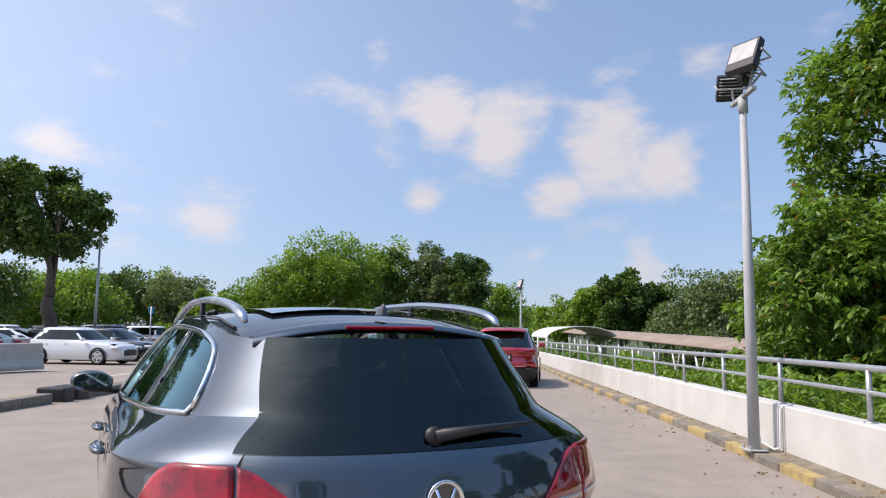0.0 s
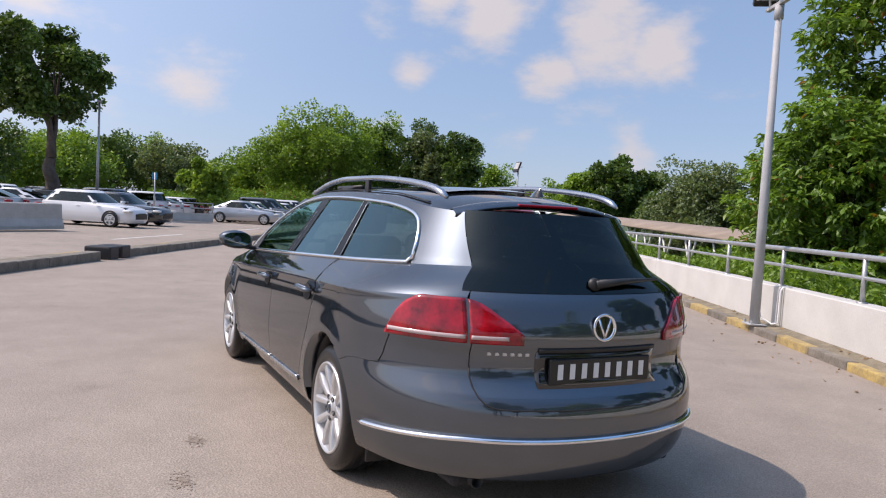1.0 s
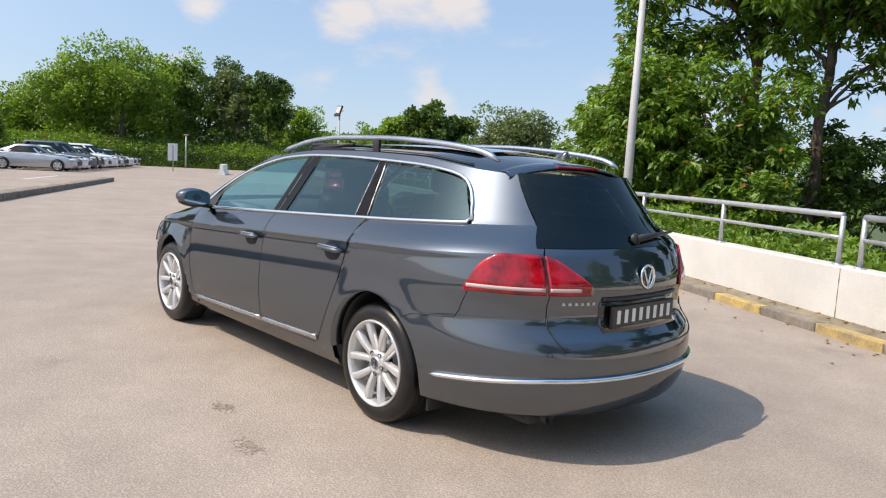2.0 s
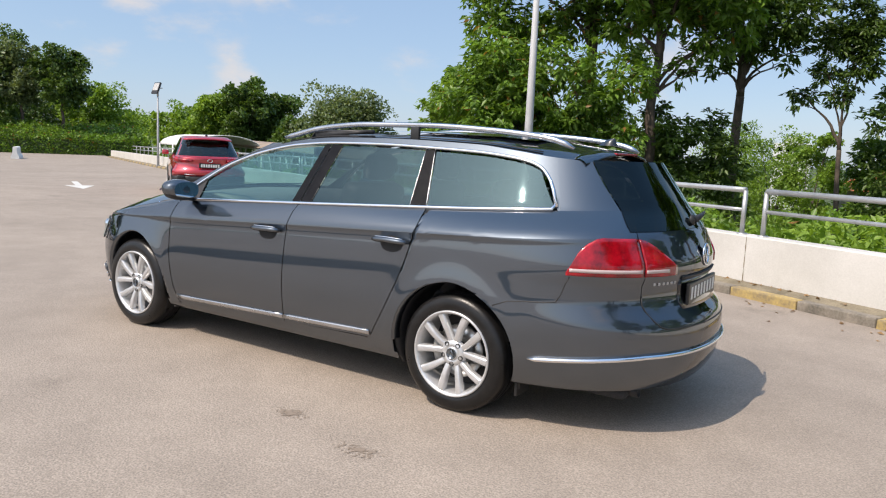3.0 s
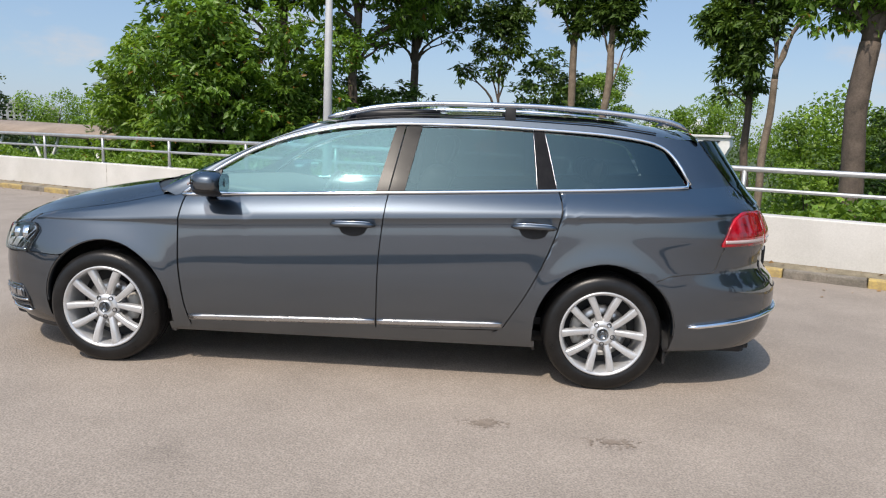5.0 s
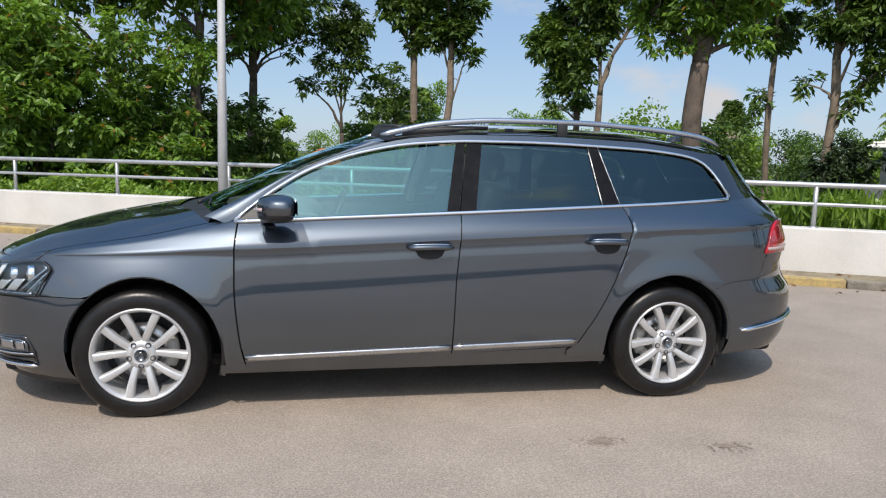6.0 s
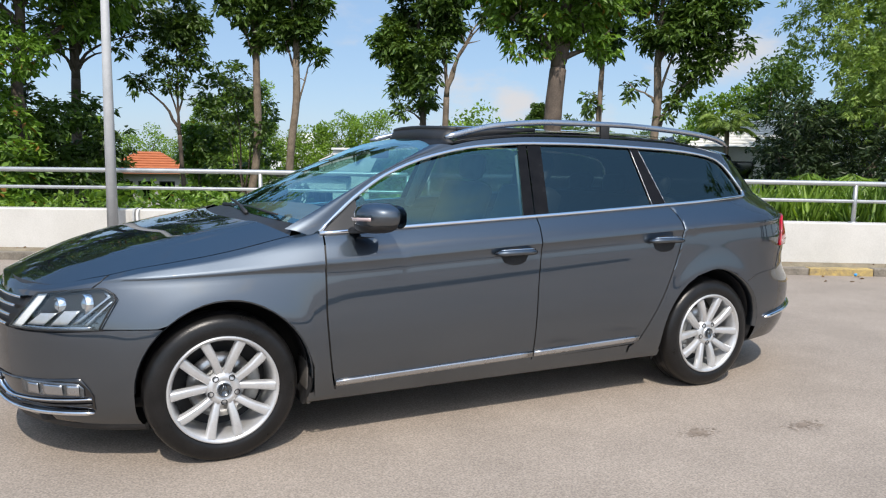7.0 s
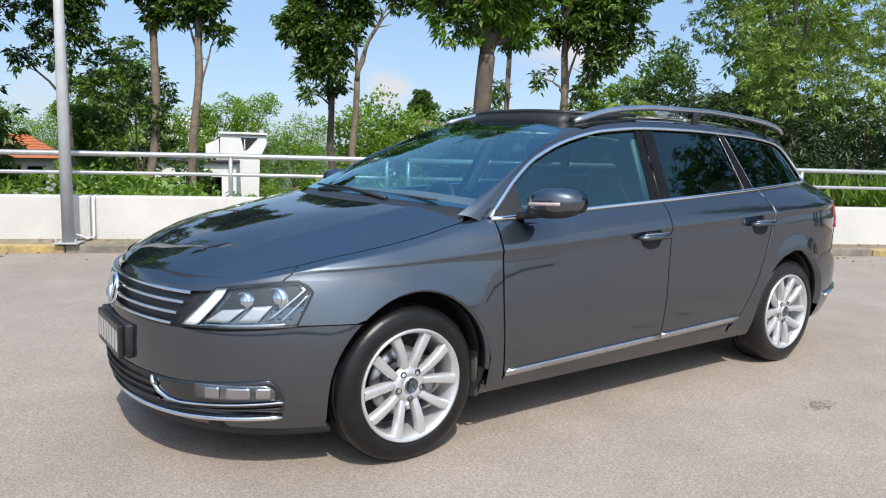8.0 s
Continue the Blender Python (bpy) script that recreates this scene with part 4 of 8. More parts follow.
    # bright strip along the door bottoms
    for a, c in ((-0.878, 0.144), (0.153, 0.822)):
        b = panel(spread(a, c, 14), lambda s: sill_line(s) + 0.010, lambda s: sill_line(s) + 0.036, 3, 0.010, 0.012)
        both("door_strip", b, M_SATIN, None, "satin metal rubbing strip")
    # door handles over flat dark patches that paint the shade of their cups
    for c, z in ((0.018, 0.833), (0.962, 0.862)):
        pts = [skin(c - 0.115 + 0.23 * t, z + 0.004 * math.sin(math.pi * t), 0.012 + 0.028 * math.sin(math.pi * t) ** 0.5) for t in [i / 12 for i in range(13)]]
        b = tube(bmesh.new(), pts, [0.010, 0.022] + [0.027] * 9 + [0.022, 0.010], 12, 0.62, up=(0, 0, 1))
        both("door_handle", b, M_PAINT)
        # bright line added along the handle as the highlight on its top edge
        b = tube(bmesh.new(), [p + Vector((0, -0.010, 0.016)) for p in pts[1:-1]], 0.0026, 6)
        both("handle_highlight", b, M_CHROME, None, "thin chrome line for the handle's lit top edge")
        rows = []
        for i in range(11):
            a = -1 + i / 5
            hgt = 0.088 * math.sqrt(max(1 - a * a, 0)) + 0.0005
            rows.append([skin(c + 0.075 * a, z - 0.016 + hgt * (j / 4 - 0.5), 0.003) for j in range(5)])
        both("handle_cup_shade", sheet(rows, 0.0, flip=True), M_CABIN, None, "flat dark patch for the handle cup's shade")
    # black sheet added behind the skin, standing for the shade in the gaps
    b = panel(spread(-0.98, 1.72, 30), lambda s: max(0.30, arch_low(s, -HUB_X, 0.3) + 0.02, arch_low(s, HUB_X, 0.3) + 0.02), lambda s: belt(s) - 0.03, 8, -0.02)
    both("gap_shade", b, M_TRIM)


build_body()


ROOF_MID = smooth_table([(-0.25, 1.385), (-0.12, 1.402), (0.1, 1.432), (0.4, 1.450), (0.8, 1.457), (1.2, 1.452), (1.6, 1.435), (1.9, 1.412), (2.1, 1.390)])


def roof_point(x, e):
    """The roof skin: e from -1 to 1 across."""
    p = skin(x, ROOF_EDGE(x))
    zm = ROOF_MID(x)
    return Vector((p.x, e * -p.y, p.z + (zm - p.z) * (1 - abs(e) ** 2.4)))


def build_ends():
    def across(zs, ys, s_at, off=0.0, thick=0.0):
        """A sheet across the whole nose or tail; rows over heights."""
        rows = []
        for z in zs:
            r = []
            for y in ys:
                p = skin(s_at(y, z), z, off)
                r.append(Vector((p.x, math.copysign(abs(p.y), y) if abs(y) > 1e-6 else 0.0, p.z)))
            rows.append(r)
        return rows

    # front bumper
    ys = []
    ss = [-1.36, -1.5, -1.58, -1.64] + spread(-1.68, -2.31, 34, 1)
    zs = [0.17, 0.20, 0.24, 0.28, 0.33, 0.38, 0.43, 0.48, 0.53, 0.56, 0.578, LAMP_LOW - 0.002]
    rows = []
    for z in zs:
        left = []
        for s in ss:
            zd = 0.17 + (z - 0.17) * (1 - 0.068 * nose_drop(s))
            d = HUB_X + math.sqrt(max(ARCH_R**2 - (zd - HUB_Z) ** 2, 0)) if zd > HUB_Z else HUB_X + ARCH_R
            s2 = s if s < -d else -d
            left.append(skin(s2, zd))
        rows.append(left + [Vector((p.x, -p.y, p.z)) for p in reversed(left[:-1])])
    part("front_bumper", sheet(rows), M_PAINT, CAR)
    # nose panel between headlamps and up to the bonnet
    rows = []
    for z in (0.545, 0.58, 0.612, 0.64, 0.67, 0.70, 0.73, 0.75):
        left = [skin(s, z, -0.012) for s in spread(-1.76, -2.31, 26, 1)]
        rows.append(left + [Vector((p.x, -p.y, p.z)) for p in reversed(left[:-1])])
    part("nose_panel", sheet(rows), M_TRIM, CAR, "black panel behind grille and lamps")
    # black chin
    rows = []
    for z, off in ((0.172, 0.0), (0.16, 0.012), (0.145, 0.006), (0.14, -0.10)):
        left = [skin(s, z, off) for s in spread(-1.72, -2.31, 26, 1)]
        rows.append(left + [Vector((p.x, -p.y, p.z)) for p in reversed(left[:-1])])
    part("front_lip", sheet(rows, 0, True), M_TRIM, CAR, "black plastic lip")
    # grille slats
    for z in (0.570, 0.609, 0.648, 0.684):
        half = 0.478 + (z - 0.564) * 0.40
        n = 30
        rows = []
        for k in range(5):
            dz = (-0.007, -0.005, 0.0, 0.005, 0.007)[k]
            off = (0.0, 0.014, 0.018, 0.014, 0.0)[k]
            r = []
            for i in range(n + 1):
                y = -half + 2 * half * i / n
                p = skin(nose_s(y, z + dz), z + dz, off)
                r.append(Vector((p.x, y, p.z)))
            rows.append(r)
        part("grille_slat", sheet(rows), M_CHROME, CAR, "chrome grille slat")
    # emblem
    p = skin(-2.31, 0.632)
    bm = bmesh.new()
    lathe(bm, [(0.066, 0), (0.070, 0.006), (0.066, 0.013), (0.056, 0.010), (0.054, 0.003)], 32, "x", (0, 0, 0))
    for a in (-22, 22):
        box(bm, (0.004, -0.005, -0.050), (0.011, 0.005, 0.050), 0, pose(0, 0, 0, a, 0, 0) @ pose(0, -0.018 if a > 0 else 0.018, 0))
    seat = pose(p.x - 0.020, 0, 0.632, 0, -8, 180)
    bmesh.ops.transform(bm, matrix=seat, verts=bm.verts)
    emblem = part("emblem", bm, M_CHROME, CAR, "round chrome emblem")
    bm = bmesh.new()
    lathe(bm, [(0.056, 0.004), (0.001, 0.004)], 32, "x")
    bmesh.ops.transform(bm, matrix=seat, verts=bm.verts)
    part("disc", bm, M_GLOSS_K, emblem, "dark disc")
    # front number plate
    px = skin(-2.31, 0.45).x + 0.006
    part("plate_holder", new_box((px - 0.012, -0.225, 0.385), (px + 0.03, 0.225, 0.520), 0.008), M_TRIM, CAR, "black plastic plate holder")
    bm = new_box((px - 0.034, -0.195, 0.378), (px - 0.012, 0.195, 0.514), 0.006)
    plate = part("number_plate", bm, M_PLATE, CAR, "black number plate with white characters", smooth=False)
    for i in range(7):
        y = -0.156 + i * 0.052
        bm = new_box((px - 0.0365, y - 0.014, 0.404), (px - 0.033, y + 0.014, 0.486))
        part("plate_bar", bm, M_FROST, plate, smooth=False)
    # lower intake, its chrome line and fog lamps
    rows = []
    for z, off in ((0.235, 0.003), (0.30, 0.003), (0.36, 0.003)):
        n = 40
        half = 0.50 + (z - 0.235) * 0.1
        r = []
        for i in range(n + 1):
            y = -half + 2 * half * i / n
            q = skin(nose_s(y, z), z, off)
            r.append(Vector((q.x, y, q.z)))
        rows.append(r)
    part("lower_grille", sheet(rows), M_TRIM, CAR, "black lower air intake")
    for z in (0.265, 0.295, 0.325):
        pts = []
        for i in range(31):
            y = -0.40 + 0.80 * i / 30
            q = skin(nose_s(y, z), z, 0.010)
            pts.append(Vector((q.x, y, q.z)))
        part("intake_bar", tube(bmesh.new(), pts, 0.006, 6), M_TRIM, CAR)
    ss = spread(-1.885, -2.31, 34, 1)
    strip_z = lambda s: 0.222 + 0.020 * min(max((s + 2.20) / 0.30, 0), 1)
    pts = [skin(s, strip_z(s), 0.007) for s in ss]
    pts = pts + [Vector((p.x, -p.y, p.z)) for p in reversed(pts[:-1])]
    part("bumper_strip", tube(bmesh.new(), pts, [0.005] + [0.0135] * (len(pts) - 2) + [0.005], 10, 0.8), M_CHROME, CAR, "chrome bumper strip")
    lo = lambda s: 0.252
    hi = lambda s: 0.352 + 0.120 * (s + 2.247) if s < -1.932 else 0.390 - 0.075 * ((s + 1.932) / 0.052) ** 1.5
    both("fog_lamp_recess", panel(spread(-2.25, -1.880, 24), lo, hi, 7, 0.004, 0.006), M_GLOSS_K, None, "black bezel")
    line_z = lambda s: 0.276 + 0.030 * min(max((s + 2.19) / 0.30, 0), 1)
    hook = [skin(-2.252, 0.354, 0.006), skin(-2.250, 0.330, 0.008), skin(-2.236, 0.298, 0.010), skin(-2.215, 0.280, 0.010)]
    pts = hook + [skin(s, line_z(s), 0.010) for s in spread(-2.19, -1.884, 16)]
    both("recess_line", tube(bmesh.new(), pts, [0.006, 0.009, 0.009, 0.007] + [0.0048] * 17, 8), M_CHROME, None, "curved chrome trim under the fog lamp")
    pts = [skin(s, line_z(s) - 0.024, 0.010) for s in spread(-2.21, -1.886, 16)]
    both("recess_bar", tube(bmesh.new(), pts, 0.004, 6), M_TRIM)
    b = panel(spread(-2.148, -1.912, 14), lambda s: 0.304 + 0.045 * (s + 2.14), lambda s: 0.364 + 0.03 * (s + 2.148) - 0.02 * max((s + 1.935) / 0.023, 0), 5, 0.010, 0.006)
    both("fog_lamp", b, M_LAMP_K, None, "clear fog lamp with bright reflector")
    for a, c in ((-2.118, -2.078), (-2.062, -1.988), (-1.972, -1.926)):
        b = panel(spread(a, c, 6), lambda s: 0.312 + 0.045 * (s + 2.14), lambda s: 0.356 + 0.03 * (s + 2.148), 4, 0.0165, 0.003)
        both("fog_reflector", b, M_SATIN, None, "bright reflector cell")
    # headlamps
    def lamp_point(t, v, off=0.0):
        """A point of the lamp's face: t from the grille to the wing, v from its foot to its top."""
        a, c = -2.191 + 0.074 * v, LAMP_OUTER(LAMP_LOW + 0.155 * v)
        q = a + (c - a) * t
        lo = LAMP_LOW - 0.019 * (1 - t)
        return skin(q, lo + (LAMP_TOP(q) - 0.004 - lo) * v, off)

    def lamp(off, a=0.0, c=1.0, v0=0.0, v1=1.0, ns=20, nz=8, thick=0.0, lean=0.0):
        rows = []
        for i in range(ns + 1):
            t = a + (c - a) * i / ns
            rows.append([lamp_point(t + lean * j / nz, v0 + (v1 - v0) * j / nz, off) for j in range(nz + 1)])
        return sheet(rows, thick, True)
    both("headlamp", lamp(-0.012), M_LAMP_K, None, "clear headlamp with chrome reflectors")
    both("lamp_bezel", lamp(-0.004, 0.17, 0.97, 0.46, 0.97), M_TRIM, None, "dark inner bezel")
    both("lamp_bright_band", lamp(0.004, 0.0, 0.115, 0.0, 1.0, 6, 8, 0.004), M_PLATE_W, None, "bright metal lamp surround")
    both("daylight_strip", lamp(0.006, 0.115, 0.90, 0.0, 0.085, 16, 3, 0.005), M_SATIN, None, "white light guide")
    both("reflector_fin", lamp(0.002, 0.15, 0.34, 0.13, 0.46, 8, 4, 0.003, 0.06), M_ALLOY)
    both("reflector_fin", lamp(0.002, 0.42, 0.60, 0.13, 0.50, 8, 4, 0.003, 0.05), M_ALLOY)
    both("light_guide", lamp(0.006, 0.66, 0.70, 0.14, 0.92, 3, 8, 0.003, 0.25), M_SATIN, None, "slanting light guide")
    both("light_guide", lamp(0.006, 0.80, 0.83, 0.10, 0.72, 3, 8, 0.003, 0.15), M_SATIN, None, "slanting light guide")
    for t, v, r0 in ((0.33, 0.66, 0.034), (0.64, 0.66, 0.042)):
        q = lamp_point(t, v, -0.006)
        nn = Vector((-0.95, -0.30, 0.02)).normalized()
        bm = bmesh.new()
        lathe(bm, [(r0, -0.02), (r0, 0.006), (r0 * 0.88, 0.008), (r0 * 0.80, -0.004), (r0 * 0.62, 0.004), (r0 * 0.35, 0.012), (0.001, 0.014)], 24, "z")
        bmesh.ops.transform(bm, matrix=Matrix.Translation(q) @ nn.to_track_quat("Z", "Y").to_matrix().to_4x4(), verts=bm.verts)
        both("projector", bm, M_CHROME, None, "chrome projector")
    edge = [lamp_point(i / 20, 0.0, 0.012) for i in range(21)] + [lamp_point(1.0, j / 8, 0.012) for j in range(1, 9)] + [lamp_point(1 - i / 20, 1.0, 0.012) for i in range(1, 21)] + [lamp_point(0.0, 1 - j / 8, 0.012) for j in range(1, 9)]
    both("lamp_seal", tube(bmesh.new(), edge, 0.0042, 6), M_TRIM)
    for o in both("lamp_cover", lamp(0.016), M_LENS, None, "clear plastic cover"):
        o.visible_shadow = False
    # shut line from the lamp's corner up to the bonnet's edge
    pts = [skin(-1.925, LAMP_TOP(-1.925) + 0.001, 0.0006), skin(-1.912, 0.757, 0.0006), skin(-1.90, FENDER_TOP(-1.90), 0.0006)]
    for k in (0.3, 0.65, 1.0):
        p = pts[2]
        x = p.x + 0.03 * k
        pts.append(top_point(x, p.y + (-HOOD_Y(x) - p.y) * k) + Vector((0, 0, 0.0006)))
    both("bonnet_seam", tube(bmesh.new(), pts, 0.0026, 6), M_TRIM)
    # rear bumper
    rows = []
    for z in (0.232, 0.25, 0.28, 0.32, 0.38, 0.44, 0.50, 0.54, 0.57, 0.60, 0.63, 0.655):
        left = []
        for s in [1.36, 1.5, 1.58, 1.64, 1.68] + spread(1.72, 2.46, 36, 1):
            d = HUB_X + math.sqrt(max(ARCH_R**2 - (z - HUB_Z) ** 2, 0)) if z > HUB_Z else HUB_X + ARCH_R
            left.append(skin(max(s, d), z))
        rows.append(left + [Vector((p.x, -p.y, p.z)) for p in reversed(left[:-1])])
    part("rear_bumper", sheet(rows, 0, True), M_PAINT, CAR)
    rows = []
    for z, off in ((0.234, 0.0), (0.215, -0.012), (0.205, -0.05), (0.20, -0.20)):
        left = [skin(s, max(z, 0.19), off) - Vector((0, 0, max(0.19 - z, 0))) for s in spread(1.72, 2.46, 26, 1)]
        rows.append(left + [Vector((p.x, -p.y, p.z)) for p in reversed(left[:-1])])
    part("rear_valance", sheet(rows), M_TRIM, CAR, "black plastic valance")
    zc = lambda s: 0.372 + 0.045 * min((s - 1.79) / 0.5, 1)
    pts = [skin(s, zc(s), 0.006) for s in spread(1.795, 2.46, 34, 1)]
    pts = pts + [Vector((p.x, -p.y, p.z)) for p in reversed(pts[:-1])]
    part("bumper_strip", tube(bmesh.new(), pts, [0.006] + [0.017] * (len(pts) - 2) + [0.006], 10, 0.75), M_CHROME, CAR, "chrome bumper strip")
    seam = [skin(s, z, 0.0006) for s, z in ((1.62, 0.612), (1.70, 0.640), (1.80, 0.652), (1.90, 0.656), (1.96, 0.664), (1.985, 0.70), (2.0, 0.75), (2.01, 0.79))]
    both("bumper_seam", tube(bmesh.new(), seam, 0.0028, 6), M_TRIM)
    # exhaust
    bm = bmesh.new()
    lathe(bm, [(0.028, 2.0), (0.029, 2.235), (0.025, 2.235), (0.023, 2.1)], 20, "x", (0, -0.50, 0.205))
    part("exhaust_pipe", bm, M_TRIM, CAR, "sooty exhaust pipe")
    # tailgate, closed
    rows = []
    for z in [0.585] + [0.60 + i * 0.0366 for i in range(13)]:
        half = 0.5675 if z > 0.62 else 0.545
        left = [skin(tail_s(-half * (1 - t), z), z) for t in [i / 16 for i in range(17)]]
        rows.append(left + [Vector((p.x, -p.y, p.z)) for p in reversed(left[:-1])])
    gate = part("tailgate", sheet(rows, 0, True), M_PAINT, CAR, "closed tailgate in grey metallic paint")
    # shut line under the tailgate
    low = [(0.5685, 0.70), (0.5685, 0.655), (0.566, 0.62), (0.556, 0.585), (0.534, 0.558), (0.50, 0.545)] + [(0.45 - 0.05 * i, 0.542) for i in range(10)]
    pts = [(lambda p, y: Vector((p.x, -y, p.z)))(skin(tail_s(-y, z), z, 0.0005), y) for y, z in low]
    pts = pts + [Vector((p.x, -p.y, p.z)) for p in reversed(pts[:-1])]
    part("shut_line", tube(bmesh.new(), pts, 0.0038, 6), M_TRIM, gate)
    # black patch on the skin: the plate recess's shade put into colour
    tx = TAIL_X(0.70) - 0.008
    def tail_patch(z0, z1, half, off, thick):
        rows = []
        for j in range(5):
            z = z0 + (z1 - z0) * j / 4
            rows.append([(lambda p, y: Vector((p.x, y, p.z)))(skin(tail_s(y, z), z, off), y) for y in [-half + 2 * half * i / 20 for i in range(21)]])
        return sheet(rows, thick)
    bm = tail_patch(0.618, 0.768, 0.315, 0.003, 0.006)
    part("plate_recess_shade", bm, M_GLOSS_K, gate, "gloss black patch for the plate recess's shade")
    bm = new_box((tx + 0.004, -0.265, 0.632), (tx + 0.024, 0.265, 0.742), 0.006)
    plate = part("number_plate", bm, M_PLATE, CAR, "black number plate with white characters", smooth=False)
    for i in range(8):
        y = -0.215 + i * 0.0615
        bm = new_box((tx + 0.0235, y - 0.013, 0.656), (tx + 0.0265, y + 0.013, 0.720))
        part("plate_bar", bm, M_PLATE_W, plate, smooth=False)
    part("gate_grip", tail_patch(0.768, 0.784, 0.31, 0.010, 0.010), M_TRIM, gate)
    bm = bmesh.new()
    lathe(bm, [(0.058, 0), (0.062, 0.006), (0.058, 0.012), (0.049, 0.009), (0.047, 0.003)], 32, "x")
    for a in (-22, 22):
        box(bm, (0.004, -0.0045, -0.044), (0.010, 0.0045, 0.044), 0, pose(0, 0, 0, a, 0, 0) @ pose(0, -0.016 if a > 0 else 0.016, 0))
    seat = pose(TAIL_X(0.87) + 0.002, 0, 0.87, 0, -4, 0)
    bmesh.ops.transform(bm, matrix=seat, verts=bm.verts)
    emblem = part("emblem", bm, M_CHROME, gate, "round chrome emblem")
    bm = bmesh.new()
    lathe(bm, [(0.049, 0.004), (0.001, 0.004)], 32, "x")
    bmesh.ops.transform(bm, matrix=seat, verts=bm.verts)
    part("disc", bm, M_GLOSS_K, emblem, "dark disc")
    for i in range(6):
        y = -0.50 + i * 0.030
        q = skin(tail_s(y, 0.755), 0.755, 0.003)
        bm = new_box((q.x - 0.004, y - 0.009, 0.749), (q.x + 0.002, y + 0.009, 0.762))
        part("badge_bar", bm, M_ALLOY, gate, smooth=False)
    # tail lamps: outer on the quarter, inner on the tailgate
    z0 = lambda s: 0.797
    top = lambda s: 0.802 + 0.172 * (1 - (1 - min((s - 1.985) / 0.20, 1)) ** 2.2)
    both("tail_lamp", panel(spread(1.990, 2.302, 26), z0, top, 10, 0.010, 0.014), M_REDLENS, None, "red tail lamp wrapping the corner")
    both("reverse_strip", panel(spread(2.005, 2.298, 20), lambda s: 0.814, lambda s: min(0.831, top(s) - 0.004), 2, 0.012, 0.004), M_CLEAR, None, "clear strip")
    top2 = lambda s: 0.972 - 0.135 * max((s - 2.309) / 0.098, 0) ** 1.7
    both("inner_lamp", panel(spread(2.309, 2.407, 16), z0, top2, 8, 0.010, 0.012), M_REDLENS, gate, "red inner tail lamp")
    both("inner_strip", panel(spread(2.312, 2.385, 10), lambda s: 0.814, lambda s: 0.830, 2, 0.012, 0.004), M_CLEAR, gate, "clear strip")
    # rear window, wrapping round to the pillars; spoiler and wiper
    rows = []
    for z in [1.004 + i * 0.0222 for i in range(16)]:
        left = [skin(q, z, 0.004) for q in spread(glass_edge(z) + 0.004, 2.46, 26, 1)]
        rows.append(left + [Vector((p.x, -p.y, p.z)) for p in reversed(left[:-1])])
    rw = part("rear_window", sheet(rows, 0, True), M_GLASS_R, gate, "dark tinted rear window")
    rw.visible_shadow = False
    rows = []
    for dx, dz in ((-0.06, 0.003), (0.0, 0.005), (0.045, -0.004), (0.075, -0.016), (0.078, -0.026), (0.04, -0.034), (-0.02, -0.040)):
        r = []
        for i in range(25):
            e = -0.99 + 1.98 * i / 24
            r.append(roof_point(2.06, e) + Vector((0.02 + dx * (1 - 0.55 * abs(e) ** 5), 0, dz)))
        rows.append(r)
    part("roof_spoiler", sheet(rows), M_PAINT, gate)
    q = roof_point(2.06, 0.0)
    bm = new_box((q.x + 0.06, -0.17, q.z - 0.028), (q.x + 0.1005, 0.17, q.z - 0.014), 0.005)
    part("brake_lamp", bm, M_REDDARK, gate, "red high brake lamp", smooth=False)
    q = skin(tail_s(0.0, 1.045), 1.045, 0.02)
    bm = tube(bmesh.new(), [(q.x + 0.005, 0.0, 1.045), (q.x + 0.002, 0.16, 1.060), (q.x - 0.035, 0.38, 1.068)], [0.022, 0.014, 0.006], 8)
    lathe(bm, [(0.03, 0.0), (0.028, 0.02), (0.001, 0.024)], 16, "x", (q.x - 0.01, 0.0, 1.045))
    part("rear_wiper", bm, M_TRIM, gate, "black wiper arm")


build_ends()

# ---- bonnet, windscreen, roof and windows of the estate car ----
def screen_point(y, t):
    """The windscreen: t from its foot to the roof."""
    yb, yt = 0.765, 0.580
    f = y * (yb + (yt - yb) * t)
    e = abs(y)
    x = (-1.145 + 0.113 * e**2.2) * (1 - t) + (-0.225 - 0.075 * e**2) * t - 0.015 * (1 - e * e) * math.sin(math.pi * t)
    z = (1.004 - 0.016 * e**2) * (1 - t) + (1.388 - 0.042 * e**2) * t + 0.022 * (1 - 0.8 * e * e) * math.sin(math.pi * t)
    return Vector((x, f, z))


